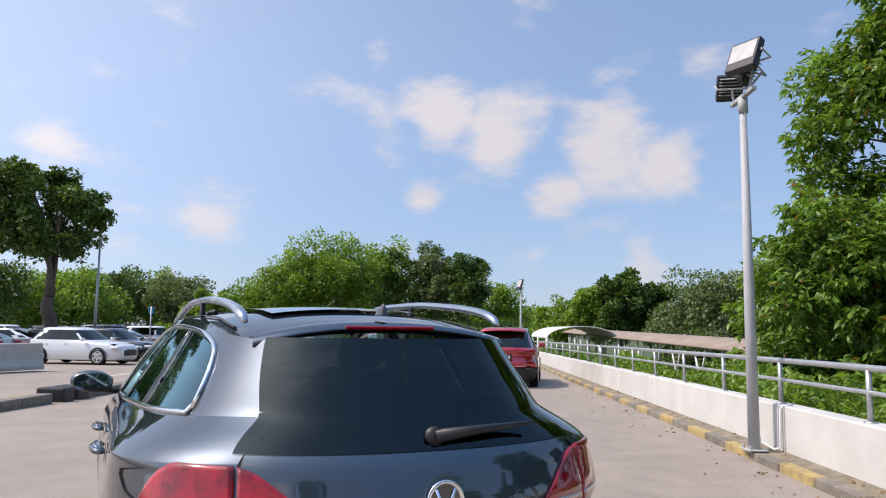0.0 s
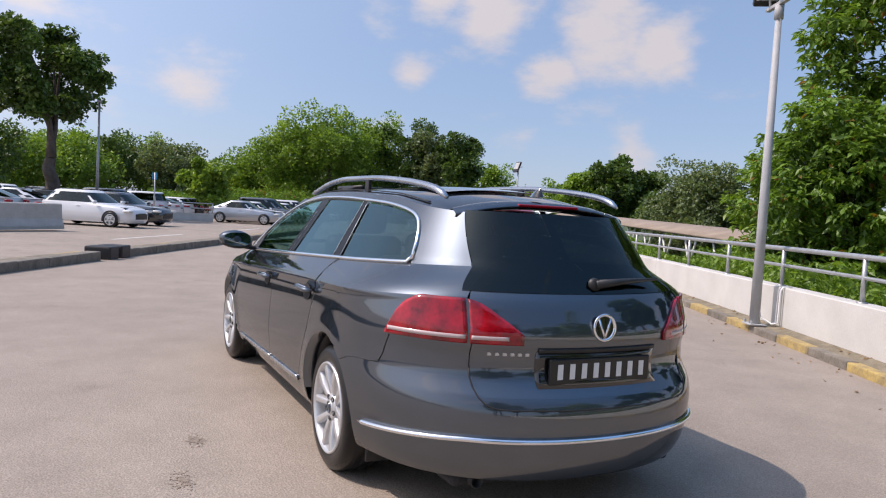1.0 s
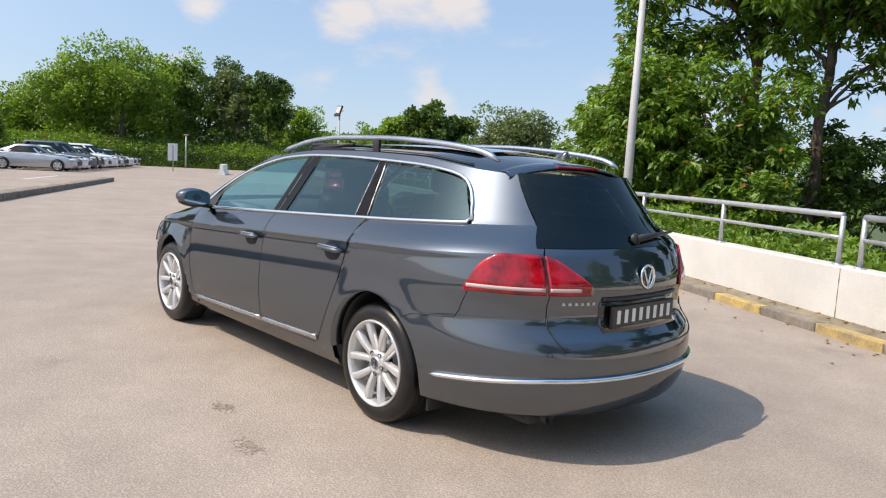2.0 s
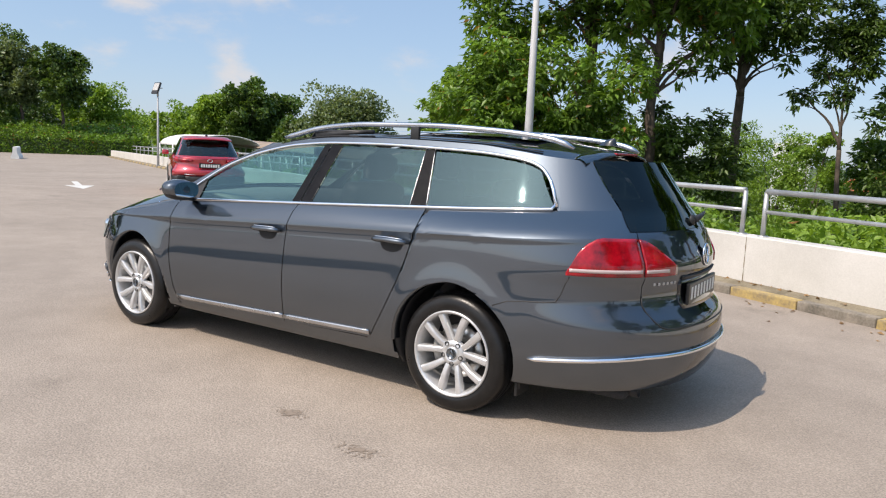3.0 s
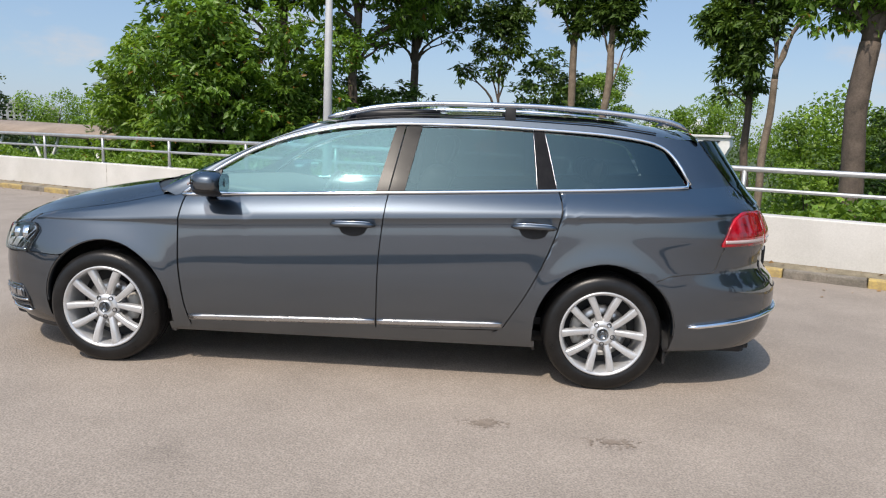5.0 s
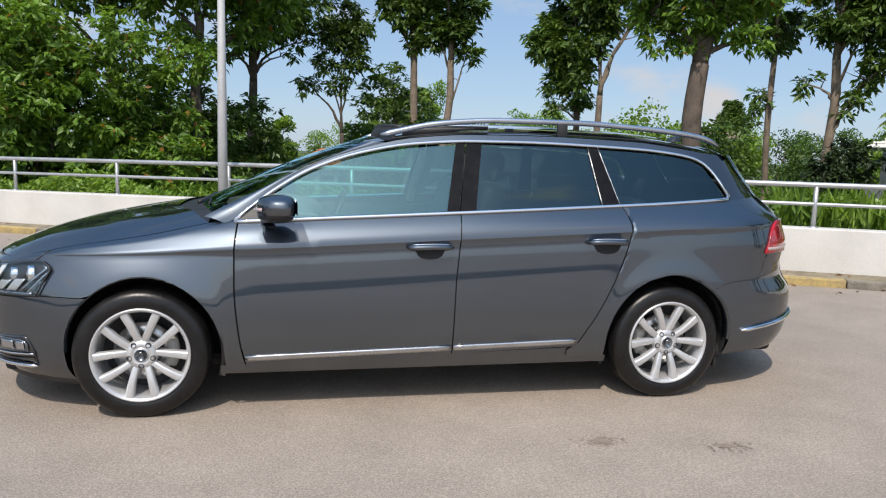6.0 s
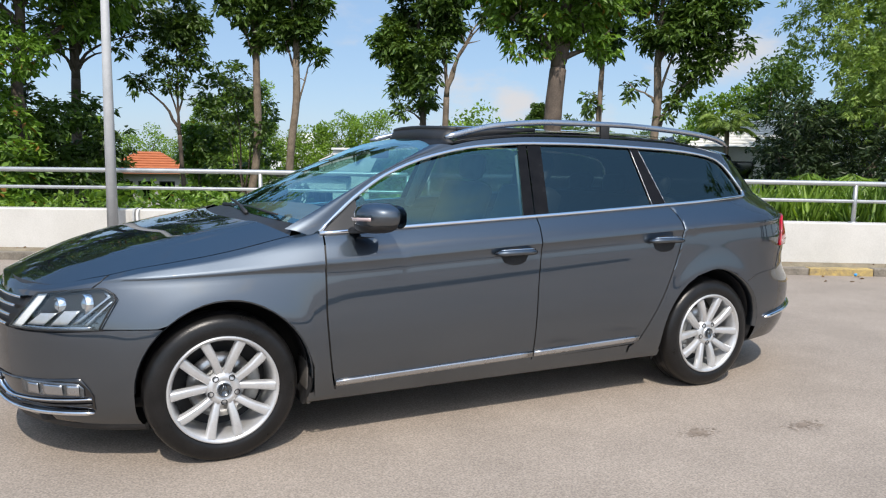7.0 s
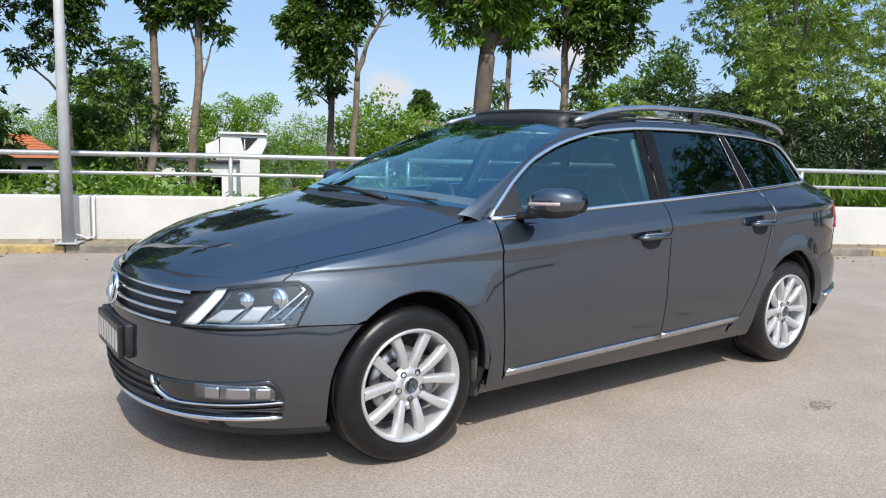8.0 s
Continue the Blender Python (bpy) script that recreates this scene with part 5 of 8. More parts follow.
def build_top():
    # bonnet
    xs = spread(-2.20, -1.27, 34, -1)
    rows = []
    for x in xs:
        r = [bonnet_point(x, -1 + i / 12) for i in range(25)]
        rows.append(r)
    part("bonnet", sheet(rows), M_PAINT, CAR)
    # cowl between bonnet and glass
    rows = []
    for k in range(4):
        rows.append([(lambda a, b: a + (b - a) * (k / 3))(bonnet_point(-1.275, e) - Vector((0, 0, 0.012)), screen_point(e, 0.0) - Vector((0, 0, 0.004))) for e in [-1 + i / 10 for i in range(21)]])
    part("cowl", sheet(rows), M_TRIM, CAR, "black plastic cowl")
    # windscreen
    rows = [[screen_point(-1 + i / 12, j / 14) for i in range(25)] for j in range(15)]
    ws = part("windscreen", sheet(rows), M_GLASS_W, CAR, "clear windscreen reflecting trees and sky")
    ws.visible_shadow = False
    # black band round the glass
    for j0, j1 in ((0.0, 0.045), (0.93, 1.0)):
        rows = [[screen_point(-1 + i / 12, j0 + (j1 - j0) * j / 2) - Vector((-0.002, 0, 0.004)) for i in range(25)] for j in range(3)]
        part("screen_band", sheet(rows), M_GLOSS_K, CAR)
    # front pillars: from the glass edge to the side frame
    rows = []
    for j in range(17):
        t = j / 16
        a = screen_point(-1.0, t)
        c = -0.93 + 0.75 * t
        b = skin(c, ROOF_EDGE(c))
        out = Vector((-0.25, -0.7, 0.65)) * 0.010
        rows.append([a + (b - a) * k + out * math.sin(math.pi * k) for k in (0, 0.2, 0.4, 0.6, 0.8, 1.0)])
    rows.insert(0, [p + Vector((-0.042, -0.002, -0.024)) for p in rows[0]])
    both("front_pillar", sheet(rows, 0, True), M_PAINT)
    # roof with the open sunroof's hole behind its wind deflector
    xs = spread(-0.225, 2.08, 50)
    es = [-1 + i / 14 for i in range(29)]
    bm = bmesh.new()
    rows = []
    for x in xs:
        r = []
        for e in es:
            q = roof_point(x, e)
            if x < 0.15:
                w = max((0.15 - x) / 0.375, 0) ** 2
                tgt = screen_point(e, 1.0)
                q = q * (1 - w) + tgt * w
            r.append(q)
        rows.append(r)
    vs = grid(bm, rows)
    hole = [f for f in bm.faces if 0.02 < f.calc_center_median().x < 0.82 and abs(f.calc_center_median().y) < 0.40]
    bmesh.ops.delete(bm, geom=hole, context="FACES")
    part("roof", bm, M_PAINT, CAR)
    # glass panel slid back over the rear half of the opening
    rows = [[roof_point(x, e) + Vector((0, 0, 0.014)) for e in [-0.63 + 0.09 * i for i in range(15)]] for x in spread(0.44, 1.62, 12)]
    part("roof_glass", sheet(rows), M_GLOSS_K, CAR, "dark panoramic roof glass slid open")
    bm = bmesh.new()
    grid(bm, [[(x, y, 1.375) for y in (-0.42, 0.0, 0.42)] for x in (-0.02, 0.4, 0.86)])
    part("roof_tray", bm, M_CABIN, CAR)
    # wind deflector: a tilted frame with mesh
    n = 16
    lo, hi = [], []
    for i in range(n + 1):
        y = -0.44 + 0.88 * i / n
        e = abs(y) / 0.44
        base = Vector((-0.185 + 0.06 * e**4, y * 0.93, 1.378 - 0.018 * e**2))
        lo.append(base + Vector((0, 0, 0.004)))
        hi.append(base + Vector((0.030 + 0.03 * e**4, 0, 0.072 + 0.006 * e**2)))
    part("wind_deflector", sheet([lo, [(a + b) / 2 for a, b in zip(lo, hi)], hi], 0.006), M_TRIM, CAR, "raised black mesh wind deflector")
    bm = tube(bmesh.new(), hi, 0.012, 8)
    for q in (hi[0], hi[-1]):
        tube(bm, [q, Vector((0.42, q.y, 1.447))], 0.013, 6)
    part("deflector_frame", bm, M_TRIM, CAR)
    for sgn in (-1, 1):
        rows = [[hi[0 if sgn < 0 else -1] * (1 - t) + Vector((0.42, sgn * 0.44, 1.447)) * t - Vector((0, 0, d * 0.055 * (1 - t))) for t in (0, 0.33, 0.66, 1)] for d in (0, 0.5, 1)]
        part("deflector_side", sheet(rows, 0.004), M_TRIM, CAR)
    # roof rails
    RAIL_Z = smooth_table([(-0.20, 1.388), (-0.08, 1.418), (0.07, 1.452), (0.25, 1.474), (0.45, 1.487), (0.9, 1.490), (1.3, 1.474), (1.6, 1.448), (1.72, 1.426), (1.80, 1.392)])
    pts = []
    for i in range(41):
        x = -0.20 + 2.00 * i / 40
        e = roof_point(x, -0.93)
        pts.append(Vector((x, e.y + 0.004, RAIL_Z(x))))
    both("roof_rail", tube(bmesh.new(), pts, [0.010] + [0.019] * 39 + [0.010], 10, 0.85), M_SATIN, None, "silver roof rail")
    for x in (0.82,):
        q = roof_point(x, -0.93)
        both("rail_foot", new_box((x - 0.03, q.y - 0.010, q.z - 0.01), (x + 0.03, q.y + 0.010, RAIL_Z(x)), 0.004), M_TRIM)
    pts = [roof_point(x, -0.93) + Vector((0, 0, 0.006)) for x in spread(-0.15, 1.80, 24)]
    both("rail_base", tube(bmesh.new(), pts, 0.007, 6, 0.5), M_TRIM)
    # aerial fin
    bm = bmesh.new()
    rows = []
    for k, (x0, x1, w, z) in enumerate(((1.73, 1.84, 0.022, 0.0), (1.75, 1.835, 0.015, 0.018), (1.785, 1.83, 0.008, 0.034), (1.81, 1.826, 0.003, 0.042))):
        zb = roof_point(1.75, 0).z + z - 0.004
        rows.append([Vector((x0, 0, zb)), Vector(((x0 + x1) / 2, -w, zb)), Vector((x1, -w * 0.5, zb)), Vector((x1, w * 0.5, zb)), Vector(((x0 + x1) / 2, w, zb))])
    grid(bm, rows, True)
    part("aerial_fin", bm, M_GLOSS_K, CAR)


build_top()


def build_windows():
    zb = lambda s: belt(s) + 0.010

    def pane(left, right, name, mat, label, gap=0.012):
        rows = []
        for i in range(25):
            t = i / 24
            sb, st = left[0] + (right[0] - left[0]) * t, left[1] + (right[1] - left[1]) * t
            lo, hi = zb(sb), max(GLASS_TOP(st) - gap, zb(st) + 0.002)
            rows.append([skin(sb + (st - sb) * j / 10, lo + (hi - lo) * j / 10, -0.006) for j in range(11)])
        bm = sheet(rows, 0, True)
        for o in both(name, bm, mat, None, label):
            o.visible_shadow = False

    # front glass is cut by the corner panel ahead of it
    rows = []
    for i in range(29):
        sb = -0.885 + (0.118 + 0.885) * i / 28
        st = sb + 0.08 * max((i - 14) / 14, 0)
        lo, hi = zb(sb), max(GLASS_TOP(st) - 0.014, zb(st) + 0.002)
        rows.append([skin(sb + (st - sb) * j / 10, lo + (hi - lo) * j / 10, -0.006) for j in range(11)])
    for o in both("front_window", sheet(rows, 0, True), M_GLASS, None, "clear side window with a light green tint"):
        o.visible_shadow = False
    pane((0.270, 0.340), (0.975, 0.945), "rear_door_window", M_GLASS_P, "dark tinted side window")
    pane((1.085, 1.012), (1.902, 1.815), "quarter_window", M_GLASS_P, "dark tinted rear quarter window")
    # black pillars between the panes
    for a, c in (((0.118, 0.197), (0.182, 0.247)), ((0.190, 0.255), (0.270, 0.340)), ((0.975, 0.945), (1.085, 1.012))):
        rows = []
        for i in range(7):
            t = i / 6
            sb, st = a[0] + (c[0] - a[0]) * t, a[1] + (c[1] - a[1]) * t
            lo, hi = zb(sb) - 0.005, GLASS_TOP(st) - 0.006
            rows.append([skin(sb + (st - sb) * j / 10, lo + (hi - lo) * j / 10, -0.001) for j in range(11)])
        both("window_pillar", sheet(rows, 0, True), M_PILLAR, None, "gloss black pillar")
    # chrome frame round the glasshouse
    top = [skin(s, max(GLASS_TOP(s), belt(s)) + 0.002, 0.004) for s in spread(-0.93, -0.5, 12) + spread(-0.45, 1.60, 30) + spread(1.63, 1.912, 18)]
    both("window_frame", tube(bmesh.new(), top, 0.0095, 8), M_CHROME, None, "chrome window surround")
    low = [skin(s, belt(s) + 0.004, 0.004) for s in spread(-0.93, 1.885, 46)] + [skin(1.907, belt(1.89) + 0.03, 0.004)]
    both("belt_strip", tube(bmesh.new(), low, 0.0105, 8), M_CHROME, None, "chrome belt strip")
    for a in ((0.978, 0.948), (1.082, 1.009)):
        pts = [skin(a[0] + (a[1] - a[0]) * t, zb(a[0]) + (GLASS_TOP(a[1]) - 0.006 - zb(a[0])) * t, 0.001) for t in [i / 10 for i in range(11)]]
        both("pillar_strip", tube(bmesh.new(), pts, 0.0014, 6), M_SATIN)
    # triangular corner panel carrying the mirror
    rows = []
    for i in range(8):
        s = -0.925 + 0.185 * i / 7
        lo, hi = belt(s) + 0.008, max(GLASS_TOP(s) - 0.006, belt(s) + 0.010)
        rows.append([skin(s, lo + (hi - lo) * j / 5, 0.001) for j in range(6)])
    both("mirror_corner", sheet(rows, 0, True), M_TRIM, None, "black corner panel")
    # mirrors
    rows = []
    n = 18
    for i in range(15):
        v = i / 14
        y = -0.855 - 0.240 * v
        k = math.sin(math.pi * min(max(v * 0.94 + 0.03, 0), 1)) ** 0.45
        hz, hx = 0.064 * k * (1.0 if v > 0.3 else 0.85 + 0.5 * v), 0.104 * k
        r = []
        for a in range(n):
            th = 2 * math.pi * a / n
            c, sn = math.cos(th), math.sin(th)
            x = -0.730 + (0.078 if c > 0 else hx * 1.0) * math.copysign(abs(c) ** 0.7, c) * (k if c > 0 else 1)
            r.append(Vector((x + 0.03 * v, y, 1.020 + hz * math.copysign(abs(sn) ** 0.8, sn) + 0.012 * v)))
        rows.append(r)
    bm = bmesh.new()
    grid(bm, rows, True)
    bmesh.ops.holes_fill(bm, edges=bm.edges, sides=0)
    bmesh.ops.recalc_face_normals(bm, faces=bm.faces)
    mir = both("door_mirror", bm, M_PAINT, None, "grey door mirror with indicator strip")
    bm = tube(bmesh.new(), [(-0.78, -0.82, 0.955), (-0.755, -0.88, 0.965), (-0.72, -0.95, 0.975)], [0.030, 0.034, 0.026], 10, 0.55)
    both("mirror_arm", bm, M_TRIM)
    bm = bmesh.new()
    rows = [[Vector((-0.735 + 0.03 * v - math.sqrt(max(0.0112 - 0.0066 * (2 * v - 1) ** 2, 0)), -0.880 - 0.215 * v, 1.006 + 0.014 * j + 0.012 * v)) for v in [0.15 + 0.75 * i / 10 for i in range(11)]] for j in (0, 1)]
    both("mirror_indicator", sheet(rows, 0.004), M_CLEAR, None, "pale indicator strip")
    rows = []
    for i in range(13):
        v = i / 12
        k = math.sin(math.pi * (v * 0.90 + 0.06)) ** 0.5
        r = []
        for a in range(n):
            th = 2 * math.pi * a / n
            c, sn = math.cos(th), math.sin(th)
            r.append(Vector((-0.732 + 0.03 * v + (0.070 if c > 0 else 0.096) * k * math.copysign(abs(c) ** 0.75, c), -0.858 - 0.222 * v, 0.988 + 0.012 * v + 0.040 * k * math.copysign(abs(sn) ** 0.8, sn))))
        rows.append(r)
    bm = bmesh.new()
    grid(bm, rows, True)
    bmesh.ops.holes_fill(bm, edges=bm.edges, sides=0)
    bmesh.ops.recalc_face_normals(bm, faces=bm.faces)
    both("mirror_foot", bm, M_TRIM, None, "black lower half")
    bm = bmesh.new()
    rim = []
    for k in range(28):
        th = 2 * math.pi * k / 28
        c, sn = math.cos(th), math.sin(th)
        rim.append(bm.verts.new((-0.640 - 0.01 * c, -0.978 + 0.098 * math.copysign(abs(c) ** 0.7, c), 1.026 + 0.050 * math.copysign(abs(sn) ** 0.7, sn))))
    bm.faces.new(rim)
    both("mirror_glass", bm, M_MIRROR, None, "mirror glass")
    # wipers on the screen
    for y0, y1, t1 in ((-0.30, 0.52, 0.035), (0.36, -0.58, 0.025)):
        a, b = screen_point(y0 / 0.73, 0.0), screen_point(y1 / 0.73, t1)
        bm = tube(bmesh.new(), [a + Vector((-0.02, 0, 0.0)), a * 0.5 + b * 0.5 + Vector((-0.015, 0, 0.016)), b + Vector((-0.01, 0, 0.01))], [0.012, 0.008, 0.005], 6)
        part("wiper", bm, M_TRIM, CAR, "black wiper arm")


build_windows()


# ---- wheels ----
def make_wheel(parent, x, side, m_rim=M_ALLOY, r=TYRE_R, detail=True):
    """side -1: the left; the outer face looks to -y."""
    T = Matrix.Translation((x, side * 0.773, WHEEL_Z)) @ (Matrix.Identity(4) if side < 0 else pose(0, 0, 0, 0, 0, 180))
    w = 0.112
    bm = bmesh.new()
    k = r / 0.32
    prof = [(0.222, -w + 0.016), (0.232, -w + 0.004), (0.255, -w), (0.285, -w + 0.003), (0.304, -w + 0.014), (0.314, -w + 0.030), (0.319, -0.055), (0.320, 0), (0.319, 0.055), (0.314, w - 0.03), (0.285, w - 0.003), (0.232, w - 0.004), (0.222, w - 0.016)]
    lathe(bm, [(a * k, b) for a, b in prof], 64, "y")
    bmesh.ops.transform(bm, matrix=T, verts=bm.verts)
    wheel = part("wheel", bm, M_RUBBER, parent, "low-profile tyre on a ten-spoke alloy rim")
    for j, yy in enumerate((-0.05, 0.0, 0.05)):
        bm = bmesh.new()
        lathe(bm, [(0.3202 * k, yy - 0.006), (0.3206 * k, yy), (0.3202 * k, yy + 0.006)], 64, "y")
        bmesh.ops.transform(bm, matrix=T, verts=bm.verts)
        part("tread_groove", bm, M_CABIN, wheel)
    bm = bmesh.new()
    lathe(bm, [(a * k, b) for a, b in [(0.231, -w + 0.006), (0.229, -w - 0.002), (0.222, -w - 0.003), (0.212, -w + 0.012), (0.206, -w + 0.03), (0.198, 0.0), (0.200, 0.09)]], 64, "y")
    bmesh.ops.transform(bm, matrix=T, verts=bm.verts)
    part("rim", bm, m_rim, wheel, "silver alloy rim")
    # ten spokes in five pairs
    for q in range(5):
        for sg in (-1, 1):
            a0 = radians(-90 + 72 * q)
            ah, ar = a0 + sg * radians(24), a0 + sg * radians(15.5)
            rows = []
            for i in range(8):
                t = i / 7
                rr = (0.052 + (0.214 - 0.052) * t) * k
                ang = ah + (ar - ah) * t ** 0.7
                cx, cz = rr * math.cos(ang), rr * math.sin(ang)
                px, pz = -math.sin(ang), math.cos(ang)
                hw = (0.0135 + 0.006 * t + 0.004 * max(0.3 - t, 0)) * k
                y0 = -w + 0.026 - 0.022 * t - 0.006 * math.sin(math.pi * t)
                ring = []
                for u, dy in ((-1.15, 0.032), (-1.0, 0.006), (-0.55, 0.0), (0.0, 0.0035), (0.55, 0.0), (1.0, 0.006), (1.15, 0.032)):
                    ring.append(Vector((cx + px * hw * u, y0 + dy, cz + pz * hw * u)))
                rows.append(ring)
            bm = bmesh.new()
            grid(bm, rows)
            bmesh.ops.recalc_face_normals(bm, faces=bm.faces)
            bmesh.ops.transform(bm, matrix=T, verts=bm.verts)
            part("spoke", bm, m_rim, wheel)
    bm = bmesh.new()
    lathe(bm, [(0.075, -w + 0.045), (0.068, -w + 0.024), (0.052, -w + 0.017), (0.040, -w + 0.016), (0.036, -w + 0.022), (0.033, -w + 0.014), (0.026, -w + 0.010), (0.001, -w + 0.010)], 40, "y")
    bmesh.ops.transform(bm, matrix=T, verts=bm.verts)
    part("hub", bm, m_rim, wheel)
    bm = bmesh.new()
    lathe(bm, [(0.030, -w + 0.013), (0.030, -w + 0.008), (0.0255, -w + 0.007), (0.025, -w + 0.0095), (0.001, -w + 0.0095)], 32, "y")
    for a in (-22, 22):
        box(bm, (-0.003, -w + 0.0068, -0.022), (0.003, -w + 0.0092, 0.022), 0, pose(0, 0, 0, 0, a, 0) @ pose(0.008 if a < 0 else -0.008, 0, 0))
    bmesh.ops.transform(bm, matrix=T, verts=bm.verts)
    part("hub_cap", bm, M_LAMP_K, wheel, "round emblem cap")
    for q in range(5):
        a = radians(-90 + 72 * q + 36 * 0)
        bm = bmesh.new()
        lathe(bm, [(0.014, -w + 0.020), (0.0125, -w + 0.0145), (0.010, -w + 0.0145), (0.008, -w + 0.030)], 12, "y", (0.056 * math.cos(a), 0, 0.056 * math.sin(a)))
        bmesh.ops.transform(bm, matrix=T, verts=bm.verts)
        part("wheel_bolt", bm, M_TRIM, wheel)
    bm = bmesh.new()
    lathe(bm, [(0.055, -0.020), (0.140, -0.020), (0.140, 0.0), (0.055, 0.0)], 40, "y", close=True)
    bmesh.ops.transform(bm, matrix=T, verts=bm.verts)
    part("brake_disc", bm, M_STEEL, wheel, "steel brake disc")
    bm = bmesh.new()
    fwd = 1 if x < 0 else -1
    lean = 0 if fwd * side < 0 else 180
    tube(bm, [(0.132 * math.cos(radians(lean + q)), -0.012, 0.132 * math.sin(radians(lean + q))) for q in (-30, -18, -6, 6, 18, 30)], 0.034, 8)
    bmesh.ops.transform(bm, matrix=T, verts=bm.verts)
    part("brake_caliper", bm, M_CONC, wheel, "dusty brake caliper")
    bm = bmesh.new()
    lathe(bm, [(0.20 * k, 0.055), (0.03, 0.06)], 32, "y")
    bmesh.ops.transform(bm, matrix=T, verts=bm.verts)
    part("backing_plate", bm, M_TRIM, wheel)
    return wheel


for wx in (-HUB_X, HUB_X):
    for sd in (-1, 1):
        make_wheel(CAR, wx, sd)


def build_underside():
    # arch liners and floor pan
    for hx in (-HUB_X, HUB_X):
        rows = []
        for k in range(19):
            a = math.pi * (k / 18 * 1.24 - 0.12)
            c, sn = math.cos(a), math.sin(a)
            edge = skin(hx + 0.392 * c, max(HUB_Z + 0.392 * sn, 0.2)).y
            rows.append([Vector((hx + r * c, y, HUB_Z + r * sn)) for r, y in ((0.388, edge + 0.035), (0.3715, edge + 0.030), (0.3715, -0.75), (0.3715, -0.55), (0.05, -0.54))])
        both("arch_liner", sheet(rows), M_TRIM, None, "black wheel arch liner")
        rows = []
        for k in range(25):
            a = math.pi * k / 24
            s = hx - ARCH_R * math.cos(a)
            z = HUB_Z + ARCH_R * math.sin(a)
            p = skin(s, z)
            q = skin(hx - 0.368 * math.cos(a), HUB_Z + 0.368 * math.sin(a), -0.008)
            rows.append([p, (p + q) / 2 + Vector((0, 0.003, 0)), q, q + Vector((0, 0.06, 0))])
        both("arch_lip", sheet(rows), M_PAINT)
    bm = new_box((-2.05, -0.60, 0.17), (2.2, 0.60, 0.24), 0.03)
    part("floor_pan", bm, M_CABIN, CAR, smooth=False)
    bm = new_box((-0.98, -0.83, 0.20), (0.99, 0.83, 0.26), 0.03)
    part("floor_side", bm, M_CABIN, CAR, smooth=False)
    for hx in (-HUB_X, HUB_X):
        bm = tube(bmesh.new(), [(hx, -0.75, HUB_Z), (hx, 0.75, HUB_Z)], 0.045, 10)
        part("axle", bm, M_TRIM, CAR)
    for sx, z, yo in ((-0.985, 0.18, 0.82), (1.700, 0.14, 0.80)):
        bm = new_box((sx - 0.008, -yo, z), (sx + 0.010, -0.66, z + (0.20 if sx < 0 else 0.10)), 0.005)
        both("mud_flap", bm, M_FLAP if sx < 0 else M_TRIM, None, "small dusty mud flap")


build_underside()


